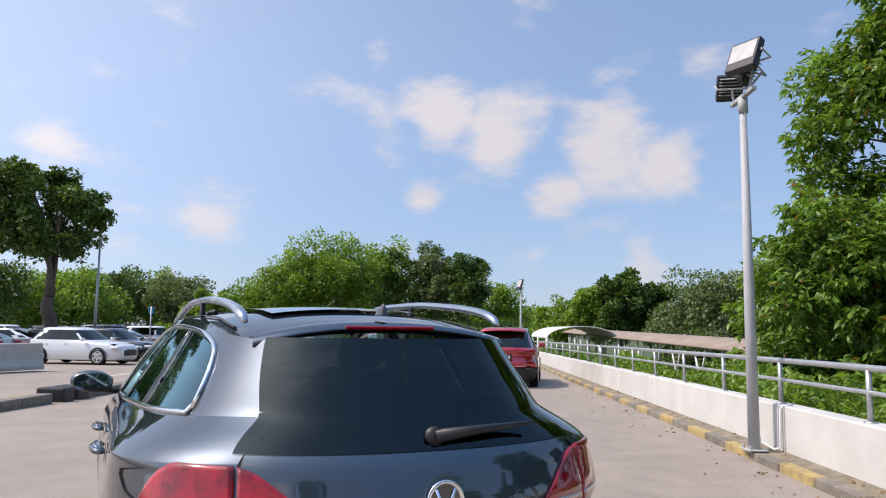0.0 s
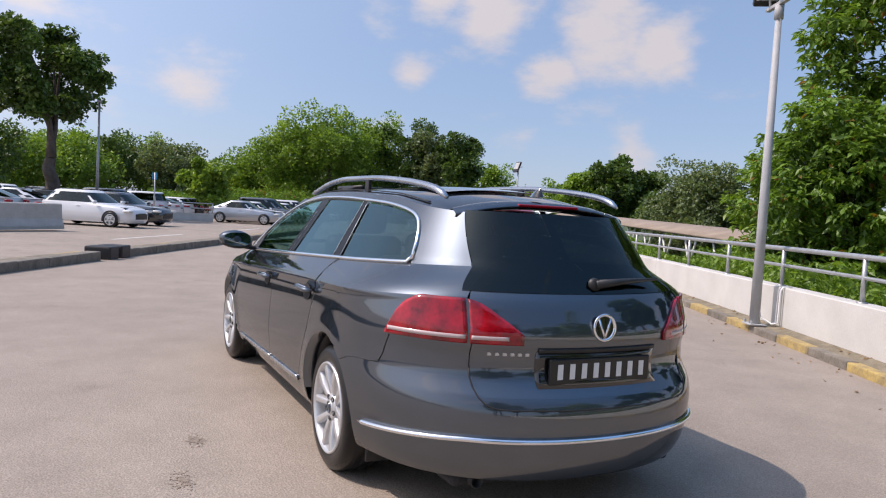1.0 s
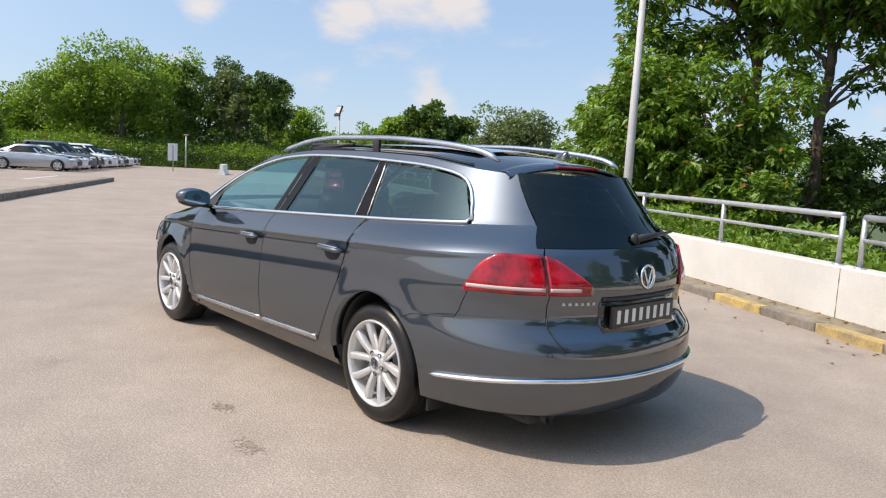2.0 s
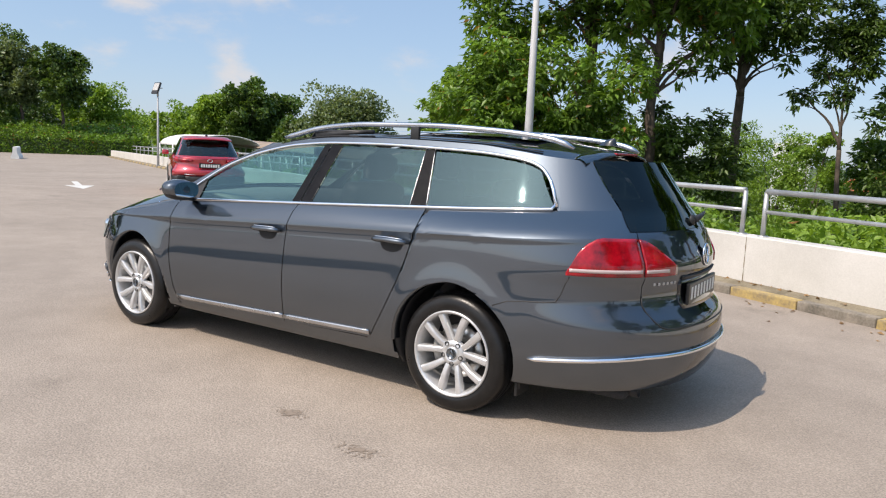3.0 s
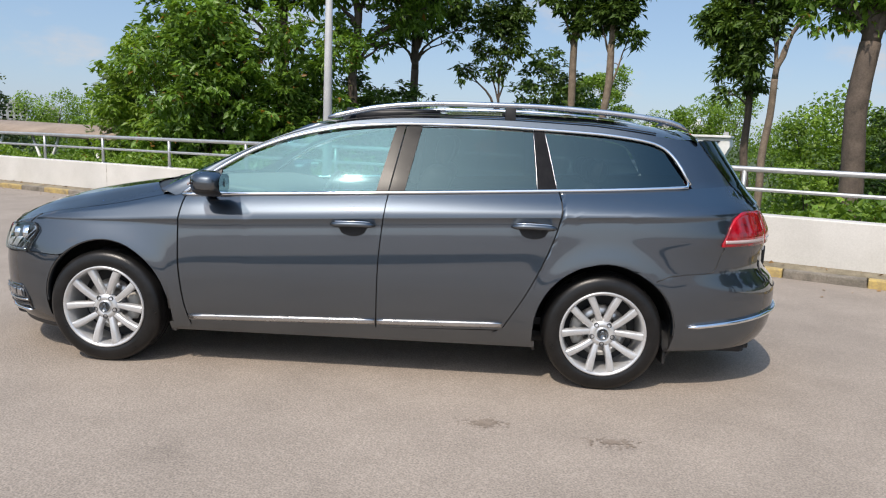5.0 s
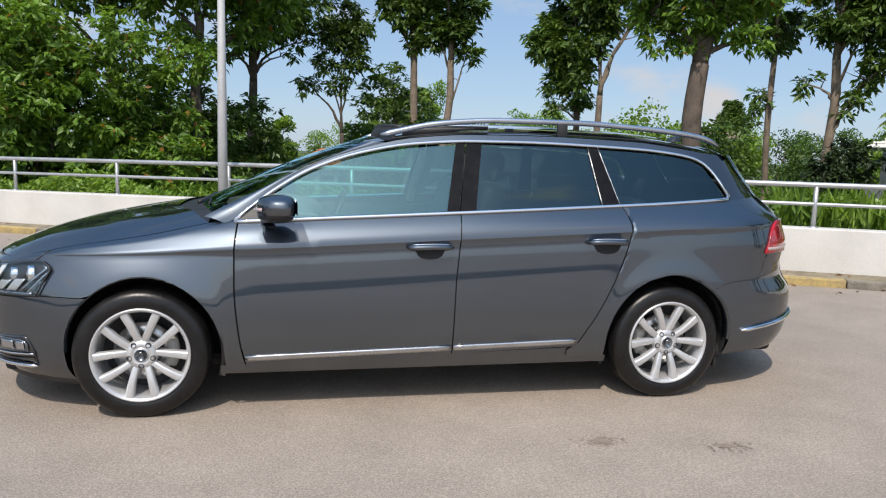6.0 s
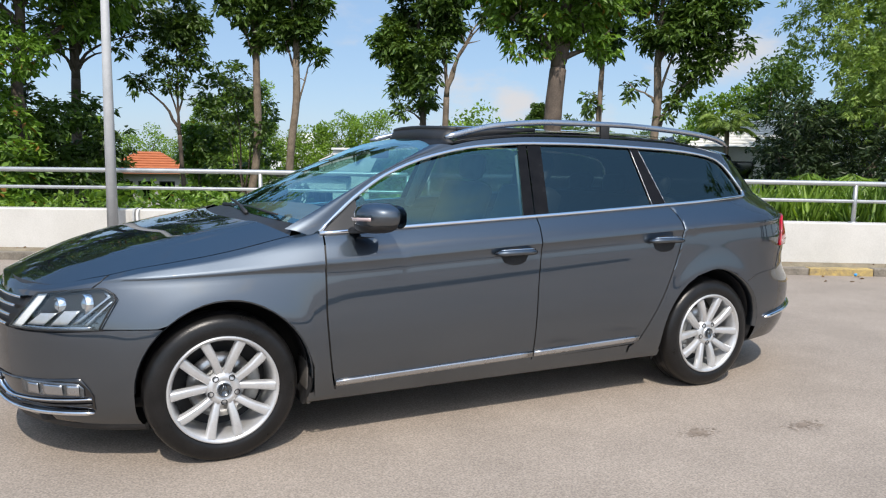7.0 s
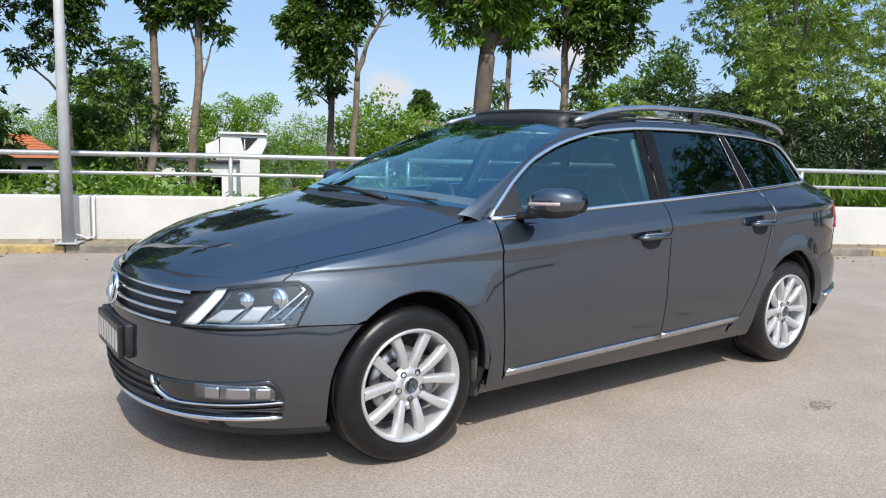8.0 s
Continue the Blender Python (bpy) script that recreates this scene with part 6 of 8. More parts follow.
# ---- cabin ----
def build_cabin():
    def cushion(lo, hi, tilt=0.0, at=(0, 0, 0)):
        bm = new_box(lo, hi, 0.05)
        bmesh.ops.transform(bm, matrix=pose(*at, 0, tilt, 0), verts=bm.verts)
        return bm

    for y in (-0.38, 0.38):
        part("seat_cushion", cushion((-0.27, -0.25, -0.09), (0.27, 0.25, 0.07), -8, (-0.05, y, 0.55)), M_SEAT, CAR, "dark leather front seat")
        part("seat_back", cushion((-0.07, -0.25, 0.0), (0.08, 0.25, 0.62), 20, (0.22, y, 0.55)), M_SEAT, CAR, "dark leather seat back")
        part("headrest", cushion((-0.05, -0.13, 0.0), (0.05, 0.13, 0.17), 12, (0.44, y, 1.15)), M_SEAT, CAR)
    part("rear_bench", cushion((-0.25, -0.62, -0.1), (0.25, 0.62, 0.06), -8, (0.86, 0, 0.56)), M_SEAT, CAR, "dark rear bench")
    part("rear_seat_back", cushion((-0.07, -0.62, 0.0), (0.07, 0.62, 0.56), 22, (1.10, 0, 0.55)), M_SEAT, CAR)
    for y in (-0.38, 0.0, 0.38):
        part("headrest", cushion((-0.045, -0.12, 0.0), (0.045, 0.12, 0.13), 12, (1.33, y, 1.08)), M_SEAT, CAR)
    # dashboard
    rows = []
    for x, z in ((-1.02, 0.985), (-0.80, 0.995), (-0.62, 0.975), (-0.54, 0.92), (-0.55, 0.80), (-0.62, 0.60)):
        rows.append([Vector((x + 0.08 * abs(e) ** 2, 0.70 * e, z - 0.02 * abs(e))) for e in [-1 + i / 6 for i in range(13)]])
    part("dashboard", sheet(rows, 0.02), M_DASH, CAR, "brown-grey dashboard top")
    bm = bmesh.new()
    pts = [Vector((-0.40 + 0.07 * math.sin(a), 0.38 + 0.18 * math.cos(a), 0.86 + 0.17 * math.sin(a))) for a in [2 * math.pi * k / 28 for k in range(29)]]
    tube(bm, pts, 0.015, 8, cap=False)
    tube(bm, [(-0.40, 0.21, 0.86), (-0.41, 0.38, 0.85), (-0.40, 0.55, 0.86)], [0.014, 0.04, 0.014], 8)
    part("steering_wheel", bm, M_TRIM, CAR, "black steering wheel")
    # load cover, floor, headlining and inner pillars
    bm = new_box((1.22, -0.66, 0.86), (2.10, 0.66, 0.88), 0.005)
    part("load_cover", bm, M_CABIN, CAR, smooth=False)
    bm = new_box((-0.9, -0.70, 0.30), (2.0, 0.70, 0.34))
    part("cabin_floor", bm, M_CABIN, CAR, smooth=False)
    rows = [[roof_point(x, e) - Vector((0, 0, 0.035)) for e in [-0.96 + 0.16 * i for i in range(13)]] for x in spread(0.85, 2.0, 8)]
    part("headlining", sheet(rows), M_CABIN_L, CAR, "beige headlining")
    for y in (-0.70, 0.70):
        bm = tube(bmesh.new(), [(0.165, y * 1.10, 0.96), (0.225, y * 0.835, 1.30)], 0.030, 8)
        part("inner_pillar", bm, M_CABIN_L, CAR)
    bm = new_box((-0.36, -0.12, 1.275), (-0.33, 0.12, 1.335), 0.012)
    part("inside_mirror", bm, M_TRIM, CAR)
    bm = new_box((-0.78, -0.85, 0.62), (1.0, -0.80, 0.93), 0.02)
    both("door_lining", bm, M_CABIN)


build_cabin()

# ---- planting ----
def leaf_cloud(name, centres, axes, sizes, material, parent, label="", kind="", droop=0.0, slim=0.38, seed=1):
    """Folded leaves, one kite of two triangles each: centres (n,3), axes (n,3) the way each leaf points, sizes (n)."""
    rng = np.random.default_rng(seed)
    n = len(centres)
    ax = axes + rng.normal(0, 0.45, (n, 3))
    ax[:, 2] -= droop
    ax /= np.linalg.norm(ax, axis=1, keepdims=True) + 1e-9
    side = np.cross(ax, rng.normal(0, 1, (n, 3)) * np.array([0.5, 0.5, 1.0]) + np.array([0, 0, 0.8]))
    side /= np.linalg.norm(side, axis=1, keepdims=True) + 1e-9
    up = np.cross(side, ax)
    L = sizes[:, None]
    w = L * slim * rng.uniform(0.8, 1.25, (n, 1))
    v = np.empty((n, 4, 3))
    v[:, 0] = centres - ax * L * 0.5
    v[:, 1] = centres + side * w * 0.5 + up * w * 0.18 - ax * L * 0.05
    v[:, 2] = centres + ax * L * 0.5 - up * L * 0.08
    v[:, 3] = centres - side * w * 0.5 + up * w * 0.18 - ax * L * 0.05
    idx = np.arange(n)[:, None] * 4
    tri = np.concatenate([idx + np.array([[0, 1, 2]]), idx + np.array([[0, 2, 3]])], axis=1).reshape(-1)
    me = bpy.data.meshes.new(name)
    me.vertices.add(n * 4)
    me.vertices.foreach_set("co", v.reshape(-1).astype(np.float32))
    me.loops.add(n * 6)
    me.loops.foreach_set("vertex_index", tri.astype(np.int32))
    me.polygons.add(n * 2)
    me.polygons.foreach_set("loop_start", np.arange(0, n * 6, 3, dtype=np.int32))
    me.update(calc_edges=True)
    me.materials.append(material)
    ob = new(name, me)
    if parent:
        ob.parent = parent
    if label:
        ob["label"] = label
    if kind:
        ob["kind"] = kind
    return ob


def clump_leaves(blobs, per, size, seed, hollow=0.35, spray=17):
    """Leaves in drooping rosettes at twig ends, the twig ends spread through ellipsoid blobs (x, y, z, rx, ry, rz)."""
    rng = np.random.default_rng(seed)
    cs, axs, sz = [], [], []
    total = sum(b[3] * b[4] * b[5] for b in blobs)
    for b in blobs:
        n = max(int(per * b[3] * b[4] * b[5] / total), 40)
        k = max(n // spray, 4)
        d = rng.normal(0, 1, (k, 3)) + np.array([0, 0, 0.15])
        d /= np.linalg.norm(d, axis=1, keepdims=True)
        rad = (hollow + (1 - hollow) * rng.random((k, 1))) ** 0.5 * rng.uniform(0.55, 1.36, (k, 1))
        tip = np.array(b[:3]) + d * rad * np.array(b[3:])
        which = rng.integers(0, k, n)
        turn = rng.uniform(0, 2 * np.pi, n)
        way = np.stack([np.cos(turn), np.sin(turn), rng.uniform(-0.9, 0.35, n)], axis=1) + 0.55 * d[which]
        way /= np.linalg.norm(way, axis=1, keepdims=True)
        L = size * rng.uniform(0.6, 1.25, n)
        cs.append(tip[which] + way * (L * rng.uniform(0.45, 0.95, n))[:, None] + rng.normal(0, size * 0.25, (n, 3)))
        axs.append(way * 1.6)
        sz.append(L)
    return np.concatenate(cs), np.concatenate(axs), np.concatenate(sz)


def puff_leaves(blobs, per, size, seed):
    """Small leaves on the shells of many puffs that bulge out of each blob, as crowns look from afar."""
    rng = np.random.default_rng(seed)
    cs, axs, sz = [], [], []
    total = sum((b[3] * b[4] * b[5]) ** 0.67 for b in blobs)
    for b in blobs:
        n = max(int(per * (b[3] * b[4] * b[5]) ** 0.67 / total), 60)
        k = 9
        d = rng.normal(0, 1, (k, 3)) + np.array([0, 0, 0.35])
        d /= np.linalg.norm(d, axis=1, keepdims=True)
        reach = np.array(b[3:])
        centre = np.array(b[:3]) + d * reach * rng.uniform(0.35, 0.85, (k, 1))
        pr = np.mean(reach) * rng.uniform(0.38, 0.62, k)
        which = rng.integers(0, k, n)
        e = rng.normal(0, 1, (n, 3)) + np.array([0, 0, 0.3])
        e /= np.linalg.norm(e, axis=1, keepdims=True)
        r = pr[which] * rng.random(n) ** 0.28 * rng.uniform(0.85, 1.1, n)
        cs.append(centre[which] + e * r[:, None] * np.array([1, 1, 0.85]))
        axs.append(e * 0.7 + rng.normal(0, 0.5, (n, 3)))
        sz.append(size * rng.uniform(0.6, 1.3, n))
    return np.concatenate(cs), np.concatenate(axs), np.concatenate(sz)


def wobble_line(a, b, n, amp, rng):
    a, b = Vector(a), Vector(b)
    pts = []
    for i in range(n + 1):
        t = i / n
        p = a + (b - a) * t
        if 0 < i < n:
            p += Vector((rng.uniform(-amp, amp), rng.uniform(-amp, amp), rng.uniform(-amp, amp) * 0.4))
        pts.append(p)
    return pts


def build_tree(name, label, foot, fork, top, r0, crown, leaf, per, size, seed, bark=M_BARK, droop=0.35, slim=0.36, limbs=None, group="trees behind the wall", hollow=0.35, twigs=True, puffs=False, bend=0.35, low=5):
    """foot, fork: ends of the bole; crown: blobs that the limbs reach for."""
    rng = random.Random(seed)
    tree = thing(name, label, "tree", group)
    bm = bmesh.new()
    foot, fork = Vector(foot), Vector(fork)
    bole = wobble_line(foot, fork, 6, r0 * bend, rng)
    smooth_bole, radii = [], []
    for i in range(19):
        q = i / 3
        k = min(int(q), 5)
        a, b, c, d = (bole[min(max(k + e, 0), 6)] for e in (-1, 0, 1, 2))
        f = q - k
        smooth_bole.append(0.5 * (2 * b + (c - a) * f + (2 * a - 5 * b + 4 * c - d) * f * f + (3 * b - a - 3 * c + d) * f**3))
        radii.append(r0 * (1.0 + 0.28 * math.exp(-q * 1.3) - 0.055 * q) * rng.uniform(0.95, 1.05))
    tube(bm, smooth_bole, radii, 12)
    part("trunk", bm, bark, tree)
    targets = limbs if limbs is not None else [b[:3] for b in sorted(crown, key=lambda q: -q[2])[:5]]
    base_r = r0 * 0.70
    for i, tg in enumerate(targets):
        bm = bmesh.new()
        tg = Vector(tg)
        start = bole[6] if i < 2 or tg.z > fork.z + 1.6 else bole[rng.choice((low, 6) if tg.z > fork.z + 0.4 else (4, 5))]
        reach = (tg - start).length
        knee = start + (bole[6] - bole[4]).normalized() * reach * 0.42 + Vector((rng.uniform(-0.15, 0.15), rng.uniform(-0.15, 0.15), 0))
        line = []
        for k in range(8):
            q = k / 7
            line.append(start * (1 - q) ** 2 + knee * (2 * q * (1 - q)) + tg * q * q + (Vector((rng.uniform(-1, 1), rng.uniform(-1, 1), 0)) * 0.05 if 0 < k < 7 else Vector()))
        rr = base_r * (0.95 if i == 0 else rng.uniform(0.45, 0.75))
        tube(bm, line, [rr * (1 - 0.115 * k) for k in range(len(line))], 7)
        if twigs:
            for _ in range(4):
                e = line[rng.choice((5, 6, 7))]
                q = e + Vector((rng.uniform(-1, 1), rng.uniform(-1, 1), rng.uniform(0.0, 0.9))) * 0.5
                tube(bm, wobble_line(e, q, 3, 0.06, rng), [rr * 0.30, rr * 0.24, rr * 0.16, rr * 0.07], 5)
        part("limb", bm, bark, tree)
    c, a, s = puff_leaves(crown, per, size, seed) if puffs else clump_leaves(crown, per, size, seed, hollow)
    leaf_cloud("crown", c, a, s, leaf, tree, droop=droop, slim=slim, seed=seed)
    return tree


def crown_blobs(cx, cy, z0, z1, r, n, seed, flat=0.7, fat=1.0):
    """Uneven clumps filling a crown between two heights."""
    rng = random.Random(seed)
    out = []
    for i in range(n):
        t = (i + 0.5) / n
        z = z0 + (z1 - z0) * t
        w = r * (0.55 + 0.45 * math.sin(math.pi * min(t * 0.85 + 0.12, 1)))
        a = i * 2.4 + rng.uniform(-0.5, 0.5)
        d = w * math.sqrt(rng.uniform(0.15, 1.0)) * 0.8
        k = r * rng.uniform(0.30, 0.48) * fat
        out.append((cx + d * math.cos(a), cy + d * math.sin(a), z, k, k, k * flat))
    return out


# row of roadside trees on the slope behind the wall
def slope(x, y):
    return terrain_height(LOT_C * x - LOT_S * y, LOT_S * x + LOT_C * y)


def row_tree(label, foot, bole, r, blobs, top, leaves, seed, bark=M_BARK, leaf=M_LEAF_D, size=0.27, limbs=None, name="roadside_tree"):
    """One tree of the row: bole gives the fork, blobs (x, y, z, across, up) the clumps below the crown's top, top (low, high, radius, clumps) the rest."""
    crown = [(x, y, z, w * 0.88, w * 0.8, h * 0.88) for x, y, z, w, h in blobs]
    crown += crown_blobs(bole[0], bole[1], top[0], top[1], top[2], top[3], seed)
    return build_tree(name, label, (foot[0], foot[1], slope(*foot) - 0.2), bole, None, r, crown, leaf, int(leaves * 1.25), size, seed, bark, 0.40, 0.38, limbs=limbs or [b[:3] for b in sorted(crown[len(blobs):], key=lambda q: -q[2])[:3]] + [b[:3] for b in crown[:len(blobs)]], bend=0.75)


SLENDER, DENSE = "slender roadside tree with pale bark and drooping green leaves", "dark-barked tree with a dense drooping green crown"
row_tree(DENSE, (7.92, 10.2), (7.88, 10.23, 3.35), 0.27,
         [(7.24, 10.7, 4.1, 0.6, 0.45), (7.73, 10.3, 4.35, 0.75, 0.55), (8.3, 9.9, 4.2, 0.6, 0.5), (8.55, 9.7, 3.8, 0.4, 0.3), (7.7, 10.4, 3.8, 0.5, 0.28), (7.0, 10.9, 4.5, 0.5, 0.45), (8.4, 9.8, 4.9, 0.8, 0.6)],
         (4.9, 7.8, 2.2, 11), 22000, 19, M_BARK_D, M_LEAF, 0.21)
row_tree(SLENDER, (3.15, 21.7), (3.45, 21.7, 5.3), 0.17,
         [(3.16, 21.7, 6.2, 0.9, 0.75), (2.57, 21.8, 6.5, 0.6, 0.55), (3.67, 21.6, 5.3, 0.4, 0.6)], (6.6, 8.8, 1.62, 7), 6500, 15)
row_tree(SLENDER, (4.25, 20.95), (4.6, 20.85, 4.5), 0.17,
         [(4.7, 20.8, 5.6, 0.75, 0.65), (5.2, 20.75, 4.75, 0.35, 0.45), (4.05, 20.95, 5.4, 0.5, 0.65)], (6.2, 8.6, 1.38, 7), 6000, 16)
row_tree(DENSE, (9.4, 20.7), (9.25, 20.8, 3.6), 0.16,
         [(8.4, 21.2, 5.4, 0.9, 0.85), (8.9, 21.0, 4.5, 0.7, 0.8), (8.55, 21.2, 3.9, 0.45, 0.55), (9.3, 20.8, 3.4, 0.4, 0.55), (8.65, 21.1, 3.05, 0.3, 0.4)], (5.9, 8.4, 1.3, 8), 9000, 17, M_BARK_D)
row_tree("pale leaning tree with a forked trunk and sparse leaves", (9.25, 19.3), (9.45, 19.2, 3.4), 0.15,
         [(9.1, 19.4, 5.0, 0.55, 0.7), (8.9, 19.5, 4.0, 0.4, 0.55), (9.55, 19.15, 5.7, 0.45, 0.55), (10.8, 18.5, 6.1, 0.5, 0.35), (9.2, 19.3, 6.4, 0.75, 0.7)], (6.8, 8.4, 1.2, 6), 5200, 18,
         limbs=[(10.4, 18.7, 6.0), (9.1, 19.35, 5.2), (11.0, 18.4, 6.4), (9.3, 19.2, 6.6)])
row_tree("thin pale trunk rising behind the dense tree", (14.75, 17.5), (14.77, 17.5, 4.9), 0.13,
         [(14.45, 17.7, 3.4, 0.28, 0.55), (14.8, 17.5, 5.4, 0.6, 0.5)], (5.6, 9.0, 1.1, 6), 3200, 20)
row_tree("forked roadside tree with open leafy branches", (15.0, 15.2), (15.15, 15.1, 4.4), 0.18,
         [(15.8, 14.5, 5.4, 1.1, 0.8), (15.1, 15.1, 5.5, 0.8, 0.7), (16.35, 13.9, 4.6, 0.65, 0.6), (16.0, 14.3, 4.1, 0.65, 0.55), (16.85, 13.4, 5.0, 0.45, 0.4), (14.6, 15.6, 3.7, 0.4, 0.3), (15.5, 14.7, 3.1, 0.4, 0.45), (16.4, 13.8, 6.1, 1.1, 0.7)],
         (6.0, 9.0, 1.6, 8), 9000, 21)
row_tree(DENSE, (-1.85, 21.5), (-2.05, 21.5, 3.5), 0.20,
         [(-2.2, 21.5, 5.1, 1.1, 0.8), (-1.1, 21.5, 5.5, 0.95, 0.8), (-2.95, 21.4, 4.5, 0.7, 0.6), (-0.15, 21.6, 5.0, 0.6, 0.45), (-0.9, 21.5, 4.5, 0.4, 0.35)],
         (5.8, 8.6, 2.50, 10), 10000, 13, M_BARK_D)
row_tree(DENSE, (-3.3, 16.1), (-3.13, 16.2, 4.0), 0.18,
         [(-3.95, 16.0, 4.9, 0.95, 0.6), (-3.0, 16.2, 5.1, 0.95, 0.6), (-1.95, 16.5, 4.5, 0.8, 0.7), (-1.2, 16.7, 4.85, 0.7, 0.75), (-2.3, 16.4, 3.75, 0.55, 0.4)],
         (5.5, 8.0, 2.88, 10), 12000, 12, M_BARK_D, M_LEAF)
row_tree(DENSE, (-5.25, 17.65), (-5.6, 17.5, 4.3), 0.19,
         [(-8.4, 16.2, 5.4, 0.95, 0.8), (-7.2, 16.8, 5.0, 1.05, 0.95), (-5.95, 17.3, 5.4, 0.9, 0.8), (-4.9, 17.8, 5.6, 0.85, 0.75), (-8.7, 16.0, 4.35, 0.6, 0.65), (-7.8, 16.5, 4.0, 0.65, 0.65), (-8.0, 16.4, 8.0, 1.4, 0.95), (-8.3, 16.2, 6.6, 1.2, 0.9)],
         (6.4, 11.2, 2.6, 14), 23000, 11, M_BARK_D, M_LEAF)
for x, y, sd in ((18.5, 9.6, 22), (21.5, 5.5, 23), (24.5, 1.8, 24)):
    row_tree(DENSE, (x, y), (x + 0.2, y + 0.1, 3.0), 0.20, [(x, y, 4.0, 1.0, 0.8)], (3.8, 9.5, 2.6, 12), 8000, sd, M_BARK_D, M_LEAF)
for x, y, sd in ((19.5, -6.6, 25), (23.0, -9.0, 26), (27.0, -11.5, 27), (24.5, -4.0, 28)):
    row_tree(DENSE, (x, y), (x + 0.1, y, 3.4), 0.25, [(x, y - 0.6, 4.2, 1.5, 1.0)], (4.2, 12.0, 3.3, 16), 9000, sd, M_BARK_D, M_LEAF_D, 0.32)
# thin forked sapling
row_tree("thin forked young tree with sparse dark leaves", (1.15, 21.75), (0.95, 21.8, 1.9), 0.10,
         [(0.8, 21.8, 5.3, 0.75, 0.65), (1.4, 21.8, 4.6, 0.55, 0.65), (-0.25, 21.85, 3.5, 0.4, 0.35), (0.85, 21.8, 3.6, 0.45, 0.4), (1.4, 21.75, 5.5, 0.6, 0.55), (0.35, 21.8, 4.3, 0.45, 0.45)], (6.0, 7.4, 1.00, 5), 5200, 31, M_BARK_D, M_LEAF_D, 0.20,
         limbs=[(-0.3, 21.85, 3.6), (0.3, 21.8, 4.6), (1.4, 21.8, 4.7), (0.9, 21.8, 5.6), (1.5, 21.75, 5.8)], name="sapling")


# bushy trees by the wall
def bushy(name, label, x, y, z0, z1, r, nb, per, leaf, size, sd, group="bushes behind the wall", droop=0.3, slim=0.42, bark=M_BARK_D, flat=0.75, fat=1.0):
    blobs = crown_blobs(x, y, z0, z1, r, nb, sd, flat, fat)
    return build_tree(name, label, (x, y, slope(x, y) - 0.2), (x, y, z0 + 0.3), None, 0.09, blobs, leaf, per, size, sd, bark, droop, slim, group=group)


bushy("bushy_tree", "bushy tree with long bright drooping leaves", -7.7, 14.9, -1.2, 3.6, 2.2, 32, 20000, M_LEAF_L, 0.20, 41, droop=0.5, fat=0.72)
bushy("bushy_tree", "bushy tree with long bright drooping leaves", -6.2, 13.6, -1.4, 4.0, 2.3, 34, 21000, M_LEAF, 0.21, 42, droop=0.5, fat=0.72)
bushy("bushy_tree", "bushy tree with mid-green leaves", -4.3, 14.6, -1.5, 4.0, 2.0, 30, 17000, M_LEAF, 0.19, 43, droop=0.4, fat=0.75)
bushy("bushy_tree", "dark leafy bush under the trees", -2.4, 16.9, -2.2, 2.7, 1.7, 18, 15000, M_LEAF_D, 0.19, 44)
bushy("bushy_tree", "bushy tree with sparse olive leaves", -10.2, 16.8, -0.8, 2.6, 1.2, 12, 5000, M_LEAF_O, 0.19, 45, droop=0.5)
bushy("bushy_tree", "dark leafy bush between slender trunks", 3.1, 22.5, -2.0, 4.2, 1.9, 16, 8000, M_LEAF_D, 0.22, 46)
bushy("bushy_tree", "leafy bush in front of the tiled roof", 1.95, 24.0, -2.0, 2.2, 1.0, 10, 4500, M_LEAF, 0.20, 49)
bushy("bushy_tree", "dark leafy bush under the trees", 12.3, 16.5, -2.0, 2.3, 1.8, 14, 7000, M_LEAF_D, 0.20, 47)
# the next two bushes carry the trees' shade in their leaf colour
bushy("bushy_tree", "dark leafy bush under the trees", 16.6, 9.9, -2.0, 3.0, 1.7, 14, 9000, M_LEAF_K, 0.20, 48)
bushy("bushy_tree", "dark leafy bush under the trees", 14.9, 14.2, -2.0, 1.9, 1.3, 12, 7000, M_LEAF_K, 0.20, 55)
# tall grey-green tree at the far corner; its skirt's leaf colour holds the shade below
blobs = crown_blobs(14.7, 6.7, 1.9, 8.4, 2.5, 26, 51, 0.9, 0.85)
build_tree("willow_tree", "tall tree with fine grey-green drooping foliage", (14.6, 6.8, -2.6), (14.7, 6.7, 1.5), None, 0.15, blobs, M_LEAF_W, 42000, 0.125, 51, M_BARK_D, 0.6, 0.32)
bushy("bushy_tree", "dense bush below the tall tree, shade put into its leaf colour", 14.2, 6.6, -1.0, 2.3, 1.9, 16, 9000, M_LEAF_K, 0.17, 52, slim=0.25)
bushy("bushy_tree", "dense bush below the tall tree, shade put into its leaf colour", 13.3, 7.9, -1.4, 2.5, 1.5, 18, 12000, M_LEAF_K, 0.17, 54, slim=0.25)
bushy("bushy_tree", "dense bush below the tall tree, shade put into its leaf colour", 15.6, 5.2, -1.4, 2.4, 2.0, 14, 9000, M_LEAF_K, 0.17, 53, slim=0.25)


